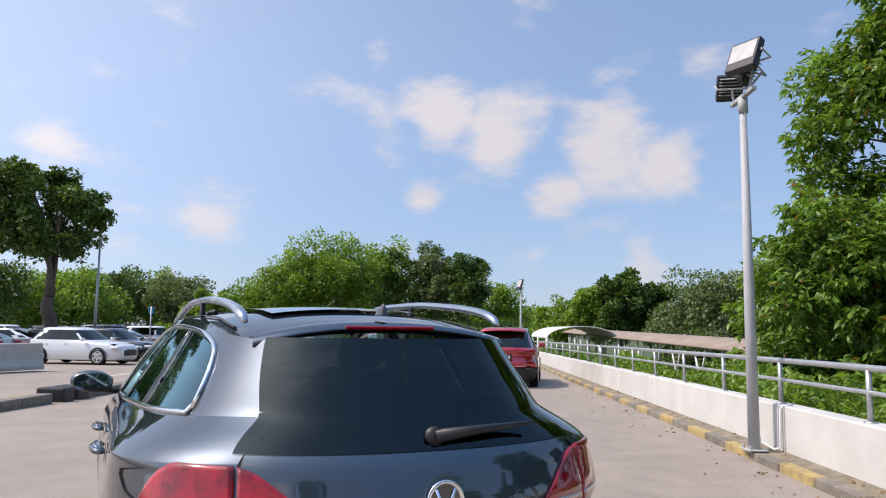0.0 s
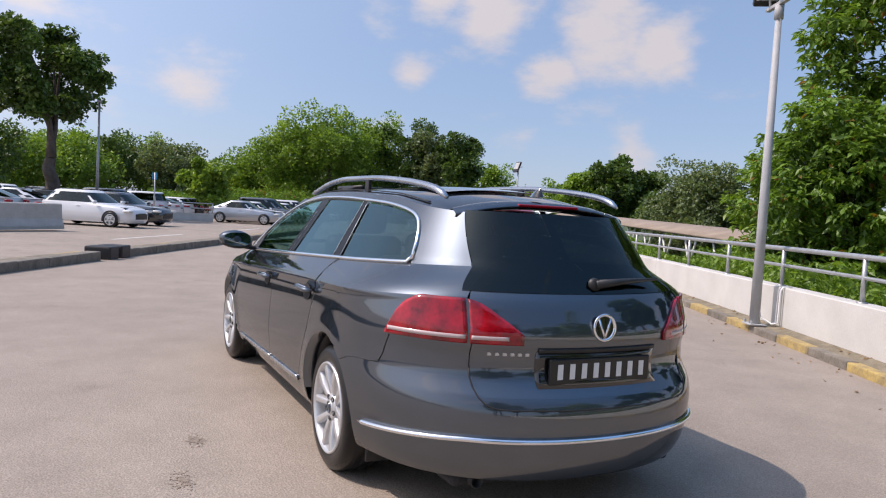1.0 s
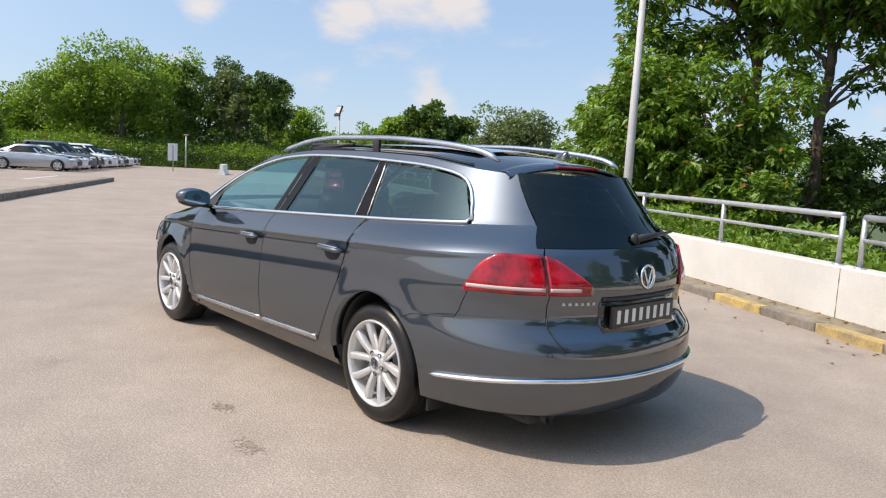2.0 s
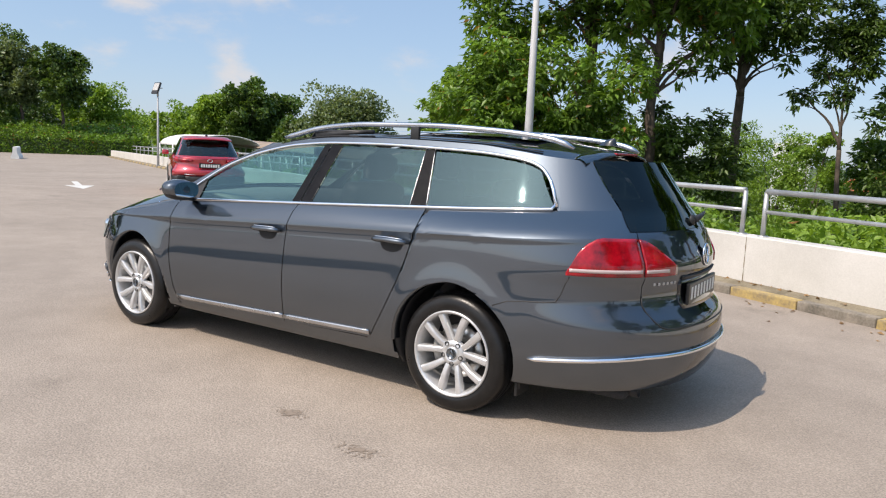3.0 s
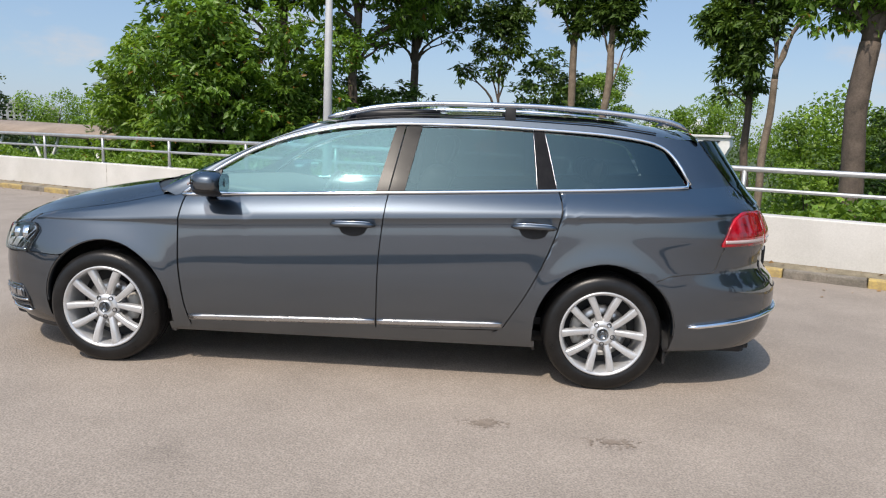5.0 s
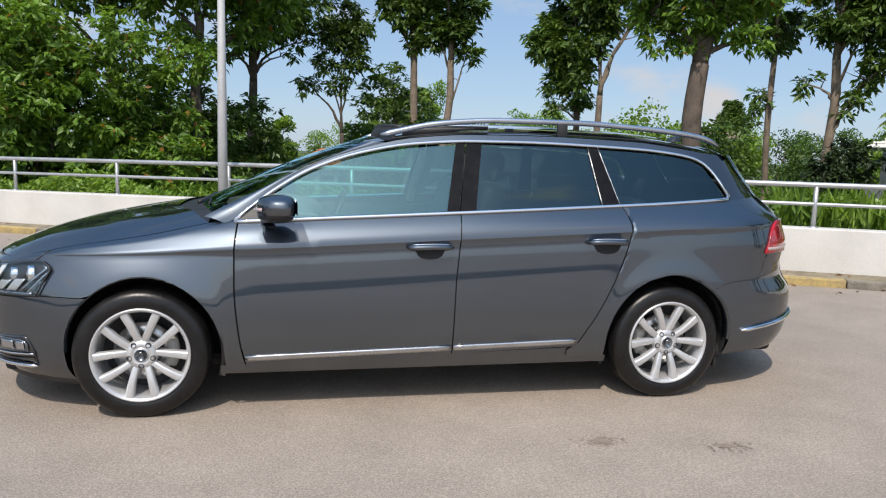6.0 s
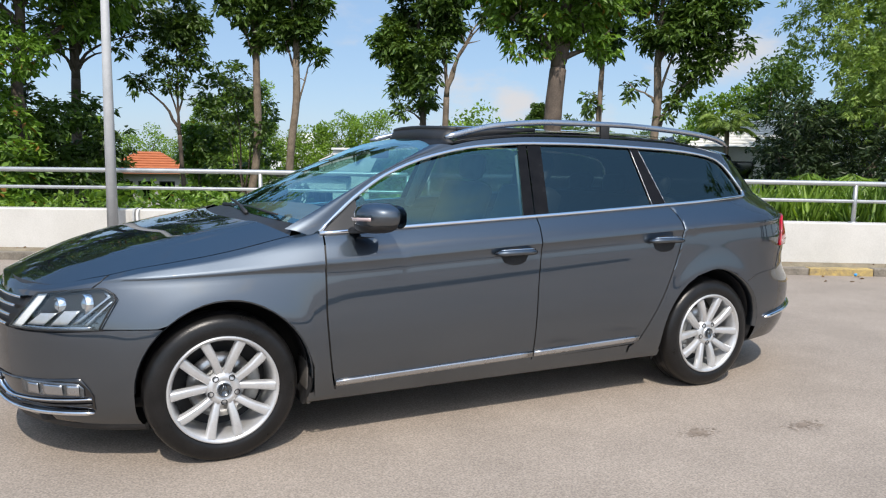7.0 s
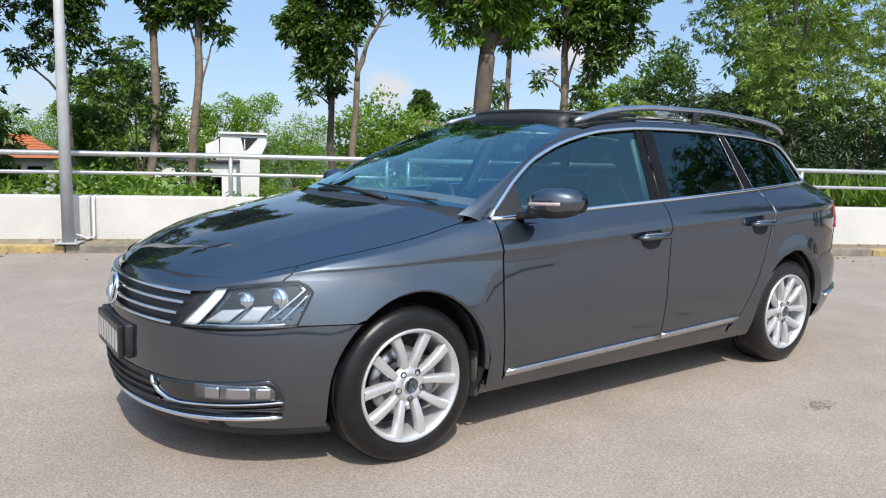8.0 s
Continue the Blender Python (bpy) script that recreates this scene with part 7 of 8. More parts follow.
# palms with feathered fronds
def build_palm(x, y, z0, zc, fronds, length, seed, leaf=M_LEAF_L):
    rng = np.random.default_rng(seed)
    palm = thing("palm", "small palm with arching feathered fronds", "palm", "palms behind the wall")
    bm = bmesh.new()
    tube(bm, [(x, y, z0), (x + 0.03, y, (z0 + zc) / 2), (x, y, zc)], [0.11, 0.09, 0.07], 8)
    part("trunk", bm, M_BARK, palm)
    cs, axs, sz = [], [], []
    ribs = bmesh.new()
    for k in range(fronds):
        a = 2 * math.pi * k / fronds + rng.uniform(-0.3, 0.3)
        up = rng.uniform(0.5, 1.7)
        line = []
        for i in range(13):
            t = i / 12
            r = length * t
            line.append(np.array([x + r * math.cos(a) * (1 - 0.15 * t), y + r * math.sin(a) * (1 - 0.15 * t), zc + length * (up * t - (0.55 + up * 0.5) * t * t)]))
        tube(ribs, [tuple(p) for p in line], [0.014 * (1 - 0.06 * i) for i in range(13)], 5)
        for i in range(1, 13):
            d = line[i] - line[i - 1]
            d /= np.linalg.norm(d)
            s = np.cross(d, [0, 0, 1.0])
            s /= np.linalg.norm(s) + 1e-6
            for j in range(4):
                for sg in (-1, 1):
                    p = line[i - 1] + (line[i] - line[i - 1]) * (j / 4)
                    L = length * 0.34 * math.sin(math.pi * min(0.15 + 0.8 * i / 12, 1))
                    w = s * sg * 0.8 + d * 0.7 + np.array([0, 0, -0.45])
                    w /= np.linalg.norm(w)
                    cs.append(p + w * L * 0.5)
                    axs.append(w * 6)
                    sz.append(L)
    part("frond_ribs", ribs, M_LEAF_O, palm)
    leaf_cloud("fronds", np.array(cs), np.array(axs), np.array(sz), leaf, palm, slim=0.10, seed=seed)


build_palm(8.4, 6.3, -2.6, -0.3, 16, 1.3, 61)
build_palm(9.5, 5.3, -2.6, 0.0, 18, 1.5, 62)
build_palm(9.2, 4.3, -2.4, 0.1, 16, 1.4, 63)
build_palm(10.6, 5.0, -2.6, 0.5, 16, 1.6, 64)
build_palm(15.9, 12.7, -2.6, 2.3, 15, 1.2, 65, M_LEAF_W)


# hedge of low shrubs just behind the wall
def shrub_band(name, label, u0, u1, n0, n1, z_top, count, leaf, size, seed, bump=0.35):
    rng = np.random.default_rng(seed)
    u = rng.uniform(u0, u1, count)
    n = n0 + (n1 - n0) * rng.random(count) ** 1.2
    hump = z_top + bump * (np.sin(u * 1.7 + seed) * 0.5 + np.sin(u * 0.63 + 2.1 * n) * 0.5) - 0.10 * (n - n0)
    base = np.array([terrain_height(a, b) for a, b in zip(u, n)])
    rise_u = np.array([rise(a) for a in u])
    z = base + (hump + rise_u - base) * (1 - 0.75 * rng.random(count) ** 2.2)
    p = np.stack([LOT_C * u + LOT_S * n, -LOT_S * u + LOT_C * n, z], axis=1)
    ax = rng.normal(0, 0.6, (count, 3)) + np.array([-0.2, -0.4, 0.5])
    ob = leaf_cloud(name, p, ax, size * rng.uniform(0.6, 1.3, count), leaf, None, droop=0.3, slim=0.45, seed=seed)
    return tagged(ob, label, "shrubs", kind="stuff")


shrub_band("shrubs", "leafy green shrubs filling the strip behind the wall", -16, 14, 5.2, 7.6, 0.62, 26000, M_LEAF_L, 0.13, 71)
shrub_band("shrubs", "darker leafy undergrowth on the slope", -18, 20, 7.2, 13.0, 0.35, 26000, M_LEAF, 0.17, 72, 0.5)
shrub_band("shrubs", "mixed undergrowth further down the slope", -40, 30, 12.0, 22.0, -0.2, 26000, M_LEAF_L, 0.26, 73, 0.7)
shrub_band("shrubs", "shrubs along the far stretch of wall", -50, -15, 5.2, 9.5, 0.50, 14000, M_LEAF, 0.20, 74)


# long strap-leaved grass leaning over the wall
def strap_grass(u0, u1, n0, n1, count, seed):
    rng = np.random.default_rng(seed)
    u, n = rng.uniform(u0, u1, count), rng.uniform(n0, n1, count)
    z = np.array([rise(a) for a in u]) + rng.uniform(0.15, 0.85, count)
    p = np.stack([LOT_C * u + LOT_S * n, -LOT_S * u + LOT_C * n, z], axis=1)
    ax = np.stack([rng.normal(0, 0.5, count), rng.normal(-0.2, 0.5, count), rng.choice([-1.3, 1.6, 1.9], count)], axis=1) * 1.5
    ob = leaf_cloud("tall_grass", p, ax, rng.uniform(0.35, 0.75, count), M_LEAF_L, None, slim=0.075, seed=seed)
    tagged(ob, "tall strap-leaved grass leaning behind the wall", "grass", kind="stuff")


strap_grass(3.0, 10.5, 5.0, 6.6, 5200, 75)
# dry leaves blown along the kerb
rng = np.random.default_rng(76)
lu, ln = rng.uniform(-14, 12, 700), np.concatenate([rng.uniform(4.46, 4.67, 480), 4.30 - np.abs(rng.normal(0, 0.35, 220))])
lz = np.where(ln > 4.4, 0.113, 0.006) + np.array([rise(a) for a in lu])
lp = np.stack([LOT_C * lu + LOT_S * ln, -LOT_S * lu + LOT_C * ln, lz], axis=1)
la = rng.normal(0, 1, (700, 3)) * np.array([1, 1, 0.02]) * 8
ob = leaf_cloud("fallen_leaves", lp, la, rng.uniform(0.025, 0.065, 700), M_DRY, None, slim=0.6, seed=77)
tagged(ob, "dry brown leaves scattered along the kerb", "leaves", kind="stuff")


# ---- distant trees ----
def far_tree(az, dist, z0, top, width, leaf, seed, eye=(4.2, -1.5), per=9000, size=0.34, n=12, trunk=True, label="broad green tree in the distance", flat=0.8):
    x, y = eye[0] + dist * math.cos(radians(az)), eye[1] + dist * math.sin(radians(az))
    lo = z0 + (top - z0) * (0.30 if trunk else 0.05)
    blobs = crown_blobs(x, y, lo + 0.6, top - width * 0.30, width, n, seed, flat, 1.35)
    return build_tree("distant_tree", label, (x, y, z0), (x, y, lo + 0.5), None, max(0.12, width * 0.06), blobs, leaf, per, size, seed, M_BARK_D, 0.1, 0.7, group="distant trees", twigs=False, puffs=True)


# big rain tree over the parked cars
x, y = 4.2 - 46, -1.0 - 46 * math.tan(radians(3.2))
blobs = crown_blobs(x - 0.5, y - 1.0, 5.2, 9.8, 4.2, 26, 81, 0.55, 0.8)
build_tree("rain_tree", "large spreading dark-leaved tree over the parking rows", (x, y, 0.4), (x + 0.2, y, 2.9), None, 0.42, blobs, M_LEAF_D, 22000, 0.26, 81, M_BARK_D, 0.1, 0.7, group="distant trees", puffs=True)
FAR = [
    # az, distance, foot, top, half width, leaf, seed
    (181.5, 85, 0.8, 8.0, 5.0, M_LEAF_F, 101), (179, 95, 0.8, 8.5, 5.0, M_LEAF_D, 102), (176.5, 100, 0.8, 9.0, 5.5, M_LEAF_F, 103), (174.3, 88, 0.8, 7.6, 4.2, M_LEAF_O, 104),
    (172.0, 60, 0.7, 4.2, 1.7, M_LEAF_L, 105), (170.3, 98, 0.8, 6.0, 3.2, M_LEAF_F, 106), (184.5, 80, 0.8, 6.5, 5.0, M_LEAF_F, 107), (188, 70, 0.6, 8.0, 5.0, M_LEAF_D, 108),
    (168.3, 92, 1.0, 8.4, 4.6, M_LEAF_L, 109), (165.6, 86, 1.2, 11.2, 4.6, M_LEAF_F, 110), (162.8, 84, 1.2, 13.0, 5.2, M_LEAF_F, 111), (159.4, 88, 1.4, 12.6, 4.6, M_LEAF_F, 112),
    (157.0, 86, 1.4, 12.0, 3.6, M_LEAF_D, 113), (155.0, 84, 1.4, 11.0, 2.8, M_LEAF_O, 114), (152.6, 82, 1.4, 10.6, 2.6, M_LEAF_D, 115), (150.6, 92, 1.4, 8.0, 3.6, M_LEAF_F, 116),
    (164.0, 100, 1.2, 9.0, 6.0, M_LEAF_D, 117), (160.5, 100, 1.2, 9.0, 6.0, M_LEAF_D, 118), (154.0, 104, 1.2, 7.5, 6.0, M_LEAF_D, 119), (148.4, 100, 1.4, 4.5, 4.5, M_LEAF_F, 120),
    (144.8, 70, 0.5, 4.8, 3.0, M_LEAF_F, 121), (142.6, 66, 0.5, 6.0, 2.6, M_LEAF_F, 122), (140.8, 64, 0.5, 6.8, 2.4, M_LEAF_D, 123), (138.6, 66, 0.3, 6.2, 2.4, M_LEAF_D, 124), (136.4, 60, 0.0, 3.6, 2.4, M_LEAF_D, 125),
]
for az, dist, z0, top, wd, leaf, sd in FAR:
    far_tree(az, dist, z0 - 0.4, 1.3 + (top - 1.3) * 0.90, wd * 1.05, leaf, sd, trunk=sd in (111, 114, 115), per=7500 if wd < 4 else 11000)
# round tree beyond the ramp, nearer
far_tree(130.2, 48, -3.0, 4.9, 3.5, M_LEAF_O, 130, (2.8, -4.2), 30000, 0.22, 30, False, "rounded olive-green tree beyond the ramp")
# garden trees among the houses, below the deck
GARDEN = [
    (92.5, 46, 3.3, 1.7, M_LEAF_L, 140), (95.5, 60, 4.0, 3.0, M_LEAF_L, 141), (99, 66, 5.0, 3.5, M_LEAF_F, 142), (104, 42, 3.9, 2.6, M_LEAF_D, 143), (108, 40, 4.3, 2.8, M_LEAF_D, 144), (112, 50, 4.2, 3.0, M_LEAF_D, 145),
    (88, 70, 3.7, 3.5, M_LEAF_F, 146), (84, 80, 4.1, 4.0, M_LEAF_F, 147), (83.5, 42, 2.0, 2.2, M_LEAF_L, 148), (78.3, 62, 4.1, 3.4, M_LEAF_L, 149), (74.6, 60, 4.8, 2.6, M_LEAF_F, 150), (72.4, 60, 5.0, 3.2, M_LEAF_F, 151),
    (65.0, 36, 3.7, 2.9, M_LEAF_F, 152), (61.9, 38, 3.3, 2.6, M_LEAF_F, 153), (58.6, 44, 3.2, 3.0, M_LEAF_L, 154), (55.5, 50, 3.2, 3.0, M_LEAF_D, 155), (68.5, 66, 3.8, 4.0, M_LEAF_F, 156), (52, 56, 3.7, 3.2, M_LEAF_D, 157),
    (48.5, 46, 3.7, 2.8, M_LEAF_F, 158), (45.0, 40, 3.6, 2.4, M_LEAF_F, 159), (40, 34, 3.8, 2.6, M_LEAF_F, 160), (36.5, 30, 4.3, 2.4, M_LEAF_F, 161), (32, 30, 3.9, 2.6, M_LEAF_D, 162), (26, 28, 3.7, 2.8, M_LEAF_D, 163), (20, 30, 3.7, 3.0, M_LEAF_D, 164),
    (117, 55, 3.7, 3.0, M_LEAF_F, 165), (121, 70, 3.7, 3.4, M_LEAF_F, 166), (43.0, 34, 6.3, 2.6, M_LEAF_D, 169), (46.2, 38, 5.4, 2.2, M_LEAF_F, 171), (83.2, 58, 6.0, 1.9, M_LEAF_F, 167), (80.8, 58, 6.8, 2.2, M_LEAF_F, 168),
]
for az, dist, top, wd, leaf, sd in GARDEN:
    far_tree(az, dist, -5.5, top, wd, leaf, sd, (0, -4.3), 13000, 0.185, 14, sd in (167, 168), "green garden tree among the houses")
# dark round crown on the skyline
far_tree(56.2, 120, 3.0, 10.6, 3.3, M_LEAF_D, 170, (-2.9, -3.2), 9000, 0.42, 14, False, "dark rounded tree on the skyline")

# ---- other cars ----
def plan_ring(xf, xr, w, n, k=44):
    """A rounded outline in plan from xr to xf, w to each side."""
    c, a = (xf + xr) / 2, (xf - xr) / 2
    out = []
    for i in range(k):
        th = 2 * math.pi * (i + 0.5) / k
        cs, sn = math.cos(th), math.sin(th)
        out.append((c + a * math.copysign(abs(cs) ** (2 / n), cs), w * math.copysign(abs(sn) ** (2 / n), sn)))
    return out


def rings_mesh(rings, keep):
    """Skin over stacked rings of points; keep(level, x, y) picks the faces."""
    bm = bmesh.new()
    vs = [[bm.verts.new(p) for p in r] for r in rings]
    for j, (a, b) in enumerate(zip(vs, vs[1:])):
        n = len(a)
        for i in range(n):
            q = (a[i], a[(i + 1) % n], b[(i + 1) % n], b[i])
            m = sum((v.co for v in q), Vector()) / 4
            if keep(j, m.x, m.y):
                bm.faces.new(q)
    for v in [v for v in bm.verts if not v.link_faces]:
        bm.verts.remove(v)
    return bm


def road_car(name, label, paint, L=4.5, W=1.78, H=1.45, belt_z=0.93, hood_z=0.74, cowl=0.85, screen=0.15, rear_base=-2.0, rear_top=-1.35, deck_z=0.98, wheel_r=0.32, cladding=0.0, group="parked cars", pillars=(-0.35, -1.2), rim=M_ALLOY, plain_rear=True):
    """A car with its nose to +x, wheels on z = 0."""
    car = thing(name, label, "car", group)
    f, r = L / 2, -L / 2
    w = W / 2
    lv = [(0.20, f - 0.10, r + 0.10, w - 0.06), (0.28, f - 0.03, r + 0.03, w - 0.02), (0.42, f, r, w), (0.56, f - 0.01, r + 0.01, w), (0.66, f - 0.03, r + 0.02, w - 0.002), (hood_z, f - 0.10, r + 0.04, w - 0.01)]
    for t in (0.15, 0.3, 0.5, 0.75, 1.0):
        lv.append((hood_z + (belt_z - hood_z) * (t ** 0.75), (f - 0.10) + (cowl - f + 0.10) * (t ** 1.6), (r + 0.04) + (min(rear_base, r + 0.08) - r - 0.04) * t, w - 0.01 - 0.045 * t))
    rings = [[Vector((x, y, z)) for x, y in plan_ring(xf, xr, ww, 4.6 if i < 5 else 4.2)] for i, (z, xf, xr, ww) in enumerate(lv)]
    body = part("body", rings_mesh(rings, lambda j, x, y: True), paint, car)
    if cladding:
        rr = [[Vector((x * 1.003, y * 1.006, z)) for x, y in plan_ring(xf, xr, ww, 4.6)] for z, xf, xr, ww in lv[:3]]
        part("cladding", rings_mesh(rr, lambda j, x, y: True), M_TRIM, car, "black plastic lower cladding")
    up = []
    for t in (0.0, 0.08, 0.35, 0.65, 0.92, 1.0):
        e = t ** 0.95
        up.append((belt_z + (H - 0.07 - belt_z) * t, cowl + (screen - cowl) * e, min(rear_base, r + 0.08) * (1 - t) + rear_top * t, (w - 0.055) + (w * 0.70 - w + 0.055) * t))
    rings = [[Vector((x, y, z)) for x, y in plan_ring(xf, xr, ww, 4.2)] for z, xf, xr, ww in up]

    def is_glass(j, x, y):
        if j not in (1, 2, 3):
            return False
        t = (0.2, 0.5, 0.8)[j - 1]
        side = abs(y) > (w - 0.055 + (w * 0.70 - w + 0.055) * t) * 0.93
        xf, xr = cowl + (screen - cowl) * t, min(rear_base, r + 0.08) * (1 - t) + rear_top * t
        if side:
            return xr + 0.42 < x < xf - 0.22 and all(abs(x - p) > 0.06 for p in pillars)
        return abs(y) < (w * (0.80 - 0.12 * t))
    part("cabin", rings_mesh(rings, lambda j, x, y: not is_glass(j, x, y)), paint, car)
    part("glass", rings_mesh(rings, is_glass), M_GLASS_F, car, "dark car windows")
    cap = [[Vector((x, y, z)) for x, y in plan_ring(screen - d, rear_top + d, w * 0.70 - d * 0.7, 4.0)] for z, d in ((H - 0.07, 0.0), (H - 0.03, 0.05), (H - 0.008, 0.18), (H, 0.5))]
    bm = rings_mesh(cap, lambda j, x, y: True)
    bm.faces.new([v for v in bm.verts][-44:])
    part("roof", bm, paint, car)
    bm = new_box((r + 0.3, -w + 0.2, 0.18), (f - 0.3, w - 0.2, belt_z - 0.1))
    part("inside", bm, M_CABIN, car, smooth=False)
    for x in (L * 0.30, -L * 0.30):
        for s in (-1, 1):
            bm = bmesh.new()
            lathe(bm, [(wheel_r * 0.62, s * (w + 0.004)), (wheel_r * 0.70, s * (w + 0.010)), (wheel_r * 0.96, s * (w + 0.006)), (wheel_r, s * (w - 0.03)), (wheel_r, s * (w - 0.2))], 28, "y", (x, 0, wheel_r))
            wheel = part("wheel", bm, M_RUBBER, car)
            bm = bmesh.new()
            lathe(bm, [(wheel_r * 1.16, s * (w + 0.002)), (wheel_r * 0.9, s * (w + 0.001)), (wheel_r * 0.5, s * (w - 0.02))], 28, "y", (x, 0, wheel_r))
            bmesh.ops.delete(bm, geom=[v for v in bm.verts if v.co.z < 0.16], context="VERTS")
            part("arch", bm, M_TRIM, car)
            bm = bmesh.new()
            for q in range(5):
                a = 72 * q + 18
                box(bm, (0.03, s * (w + 0.002) - 0.012, -0.035), (wheel_r * 0.66, s * (w + 0.002) + 0.010, 0.035), 0, pose(x, 0, wheel_r, 0, a, 0))
            lathe(bm, [(wheel_r * 0.70, s * (w + 0.012)), (wheel_r * 0.62, s * (w + 0.014)), (wheel_r * 0.58, s * (w - 0.03))], 28, "y", (x, 0, wheel_r))
            part("rim", bm, rim, wheel, smooth=False)
    for s in (-1, 1):
        bm = new_box((f - 0.34, s * (w - 0.20) - 0.15, hood_z - 0.10), (f - 0.035, s * (w - 0.20) + 0.15, hood_z - 0.01), 0.03)
        part("headlamp", bm, M_PLATE_W, car, "clear headlamp")
        bm = new_box((r - 0.004, s * (w - 0.20) - 0.16, 0.72), (r + 0.22, s * (w - 0.20) + 0.16, 0.86), 0.03)
        if plain_rear:
            part("tail_lamp", bm, M_REDLENS, car, "red tail lamp")
        bm = new_box((cowl - 0.32, s * (w + 0.07) - 0.09, belt_z + 0.0), (cowl - 0.20, s * (w + 0.07) + 0.09, belt_z + 0.13), 0.03)
        part("door_mirror", bm, paint, car)
        for x in (pillars[0] + 0.04, pillars[1] + 0.02):
            bm = new_box((x + 0.08, s * (w - 0.012) - 0.012, belt_z - 0.12), (x + 0.24, s * (w - 0.012) + 0.012, belt_z - 0.095), 0.006)
            part("door_handle", bm, paint, car)
    bm = new_box((f - 0.03, -0.42, 0.36), (f + 0.004, 0.42, 0.58), 0.02)
    part("grille", bm, M_TRIM, car, "black grille")
    for x in (f + 0.004, r - 0.012)[: 2 if plain_rear else 1]:
        bm = new_box((x, -0.26, 0.50 if x > 0 else 0.62), (x + 0.01, 0.26, 0.61 if x > 0 else 0.73))
        part("number_plate", bm, M_PLATE, car, "black number plate", smooth=False)
    return car


P_WHITE = car_paint("white_paint", (0.72, 0.72, 0.72), 0.1, 0.0, 0.35)
P_SILVER = car_paint("silver_paint", (0.42, 0.43, 0.45), 0.3, 0.7, 0.32)
P_BLACK = car_paint("black_paint", (0.012, 0.013, 0.016), 0.1, 0.2, 0.3)
P_BLUE = car_paint("blue_paint", (0.02, 0.10, 0.26), 0.2, 0.4, 0.3)
P_GREY = car_paint("dark_grey_paint", (0.08, 0.085, 0.09), 0.3, 0.6, 0.35)

SALOON = dict(L=4.65, H=1.43, cowl=0.85, screen=0.10, rear_base=-1.95, rear_top=-1.05)
HATCH = dict(L=4.25, H=1.46, cowl=0.90, screen=0.20, rear_base=-2.0, rear_top=-1.55)
VAN = dict(L=4.6, H=1.72, belt_z=1.02, hood_z=0.86, cowl=1.25, screen=0.45, rear_base=-2.2, rear_top=-1.95, pillars=(0.0, -1.1))
PROTO = [
    road_car("parked_car", "white saloon parked in a marked row", P_WHITE, **SALOON),
    road_car("parked_car", "silver saloon parked in a marked row", P_SILVER, **SALOON),
    road_car("parked_car", "black hatchback parked in a marked row", P_BLACK, **HATCH),
    road_car("parked_car", "white hatchback parked in a marked row", P_WHITE, **HATCH),
    road_car("parked_car", "dark grey people carrier parked in a marked row", P_GREY, **VAN),
    road_car("parked_car", "blue hatchback parked in a marked row", P_BLUE, **HATCH),
    road_car("parked_car", "white people carrier parked in a marked row", P_WHITE, **VAN),
]


def place_car(proto, u, n, turn, first):
    p = lot(u, n, rise(u))
    m = pose(p.x, p.y, p.z, 0, 0, LOT_TURN + turn)
    if first.get(proto):
        return copy_thing(PROTO[proto], m)
    first[proto] = True
    PROTO[proto].matrix_basis = m
    return PROTO[proto]


def fill_lot():
    rng = random.Random(21)
    first = {}
    spots = [(2, -28.4, -14.6, 84), (3, -24.9, -14.3, 82)]
    for k, kind in enumerate((1, 0, 4, 2, 3, 6, 1, 5, 0, 1)):
        spots.append((kind, -40.5 - 2.65 * k, -12.3, 88 + rng.uniform(-3, 3)))
    for k in range(14):
        spots.append((rng.choice((0, 1, 3, 4, 6, 2, 5)), -22.0 - 2.9 * k, -21.5, -90 + rng.uniform(-3, 3)))
    for k in range(14):
        spots.append((rng.choice((0, 1, 3, 4, 6, 0, 5)), -24.0 - 2.9 * k, -31.5, 90 + rng.uniform(-3, 3)))
    for sp in spots:
        place_car(sp[0], sp[1], sp[2], sp[3], first)


fill_lot()


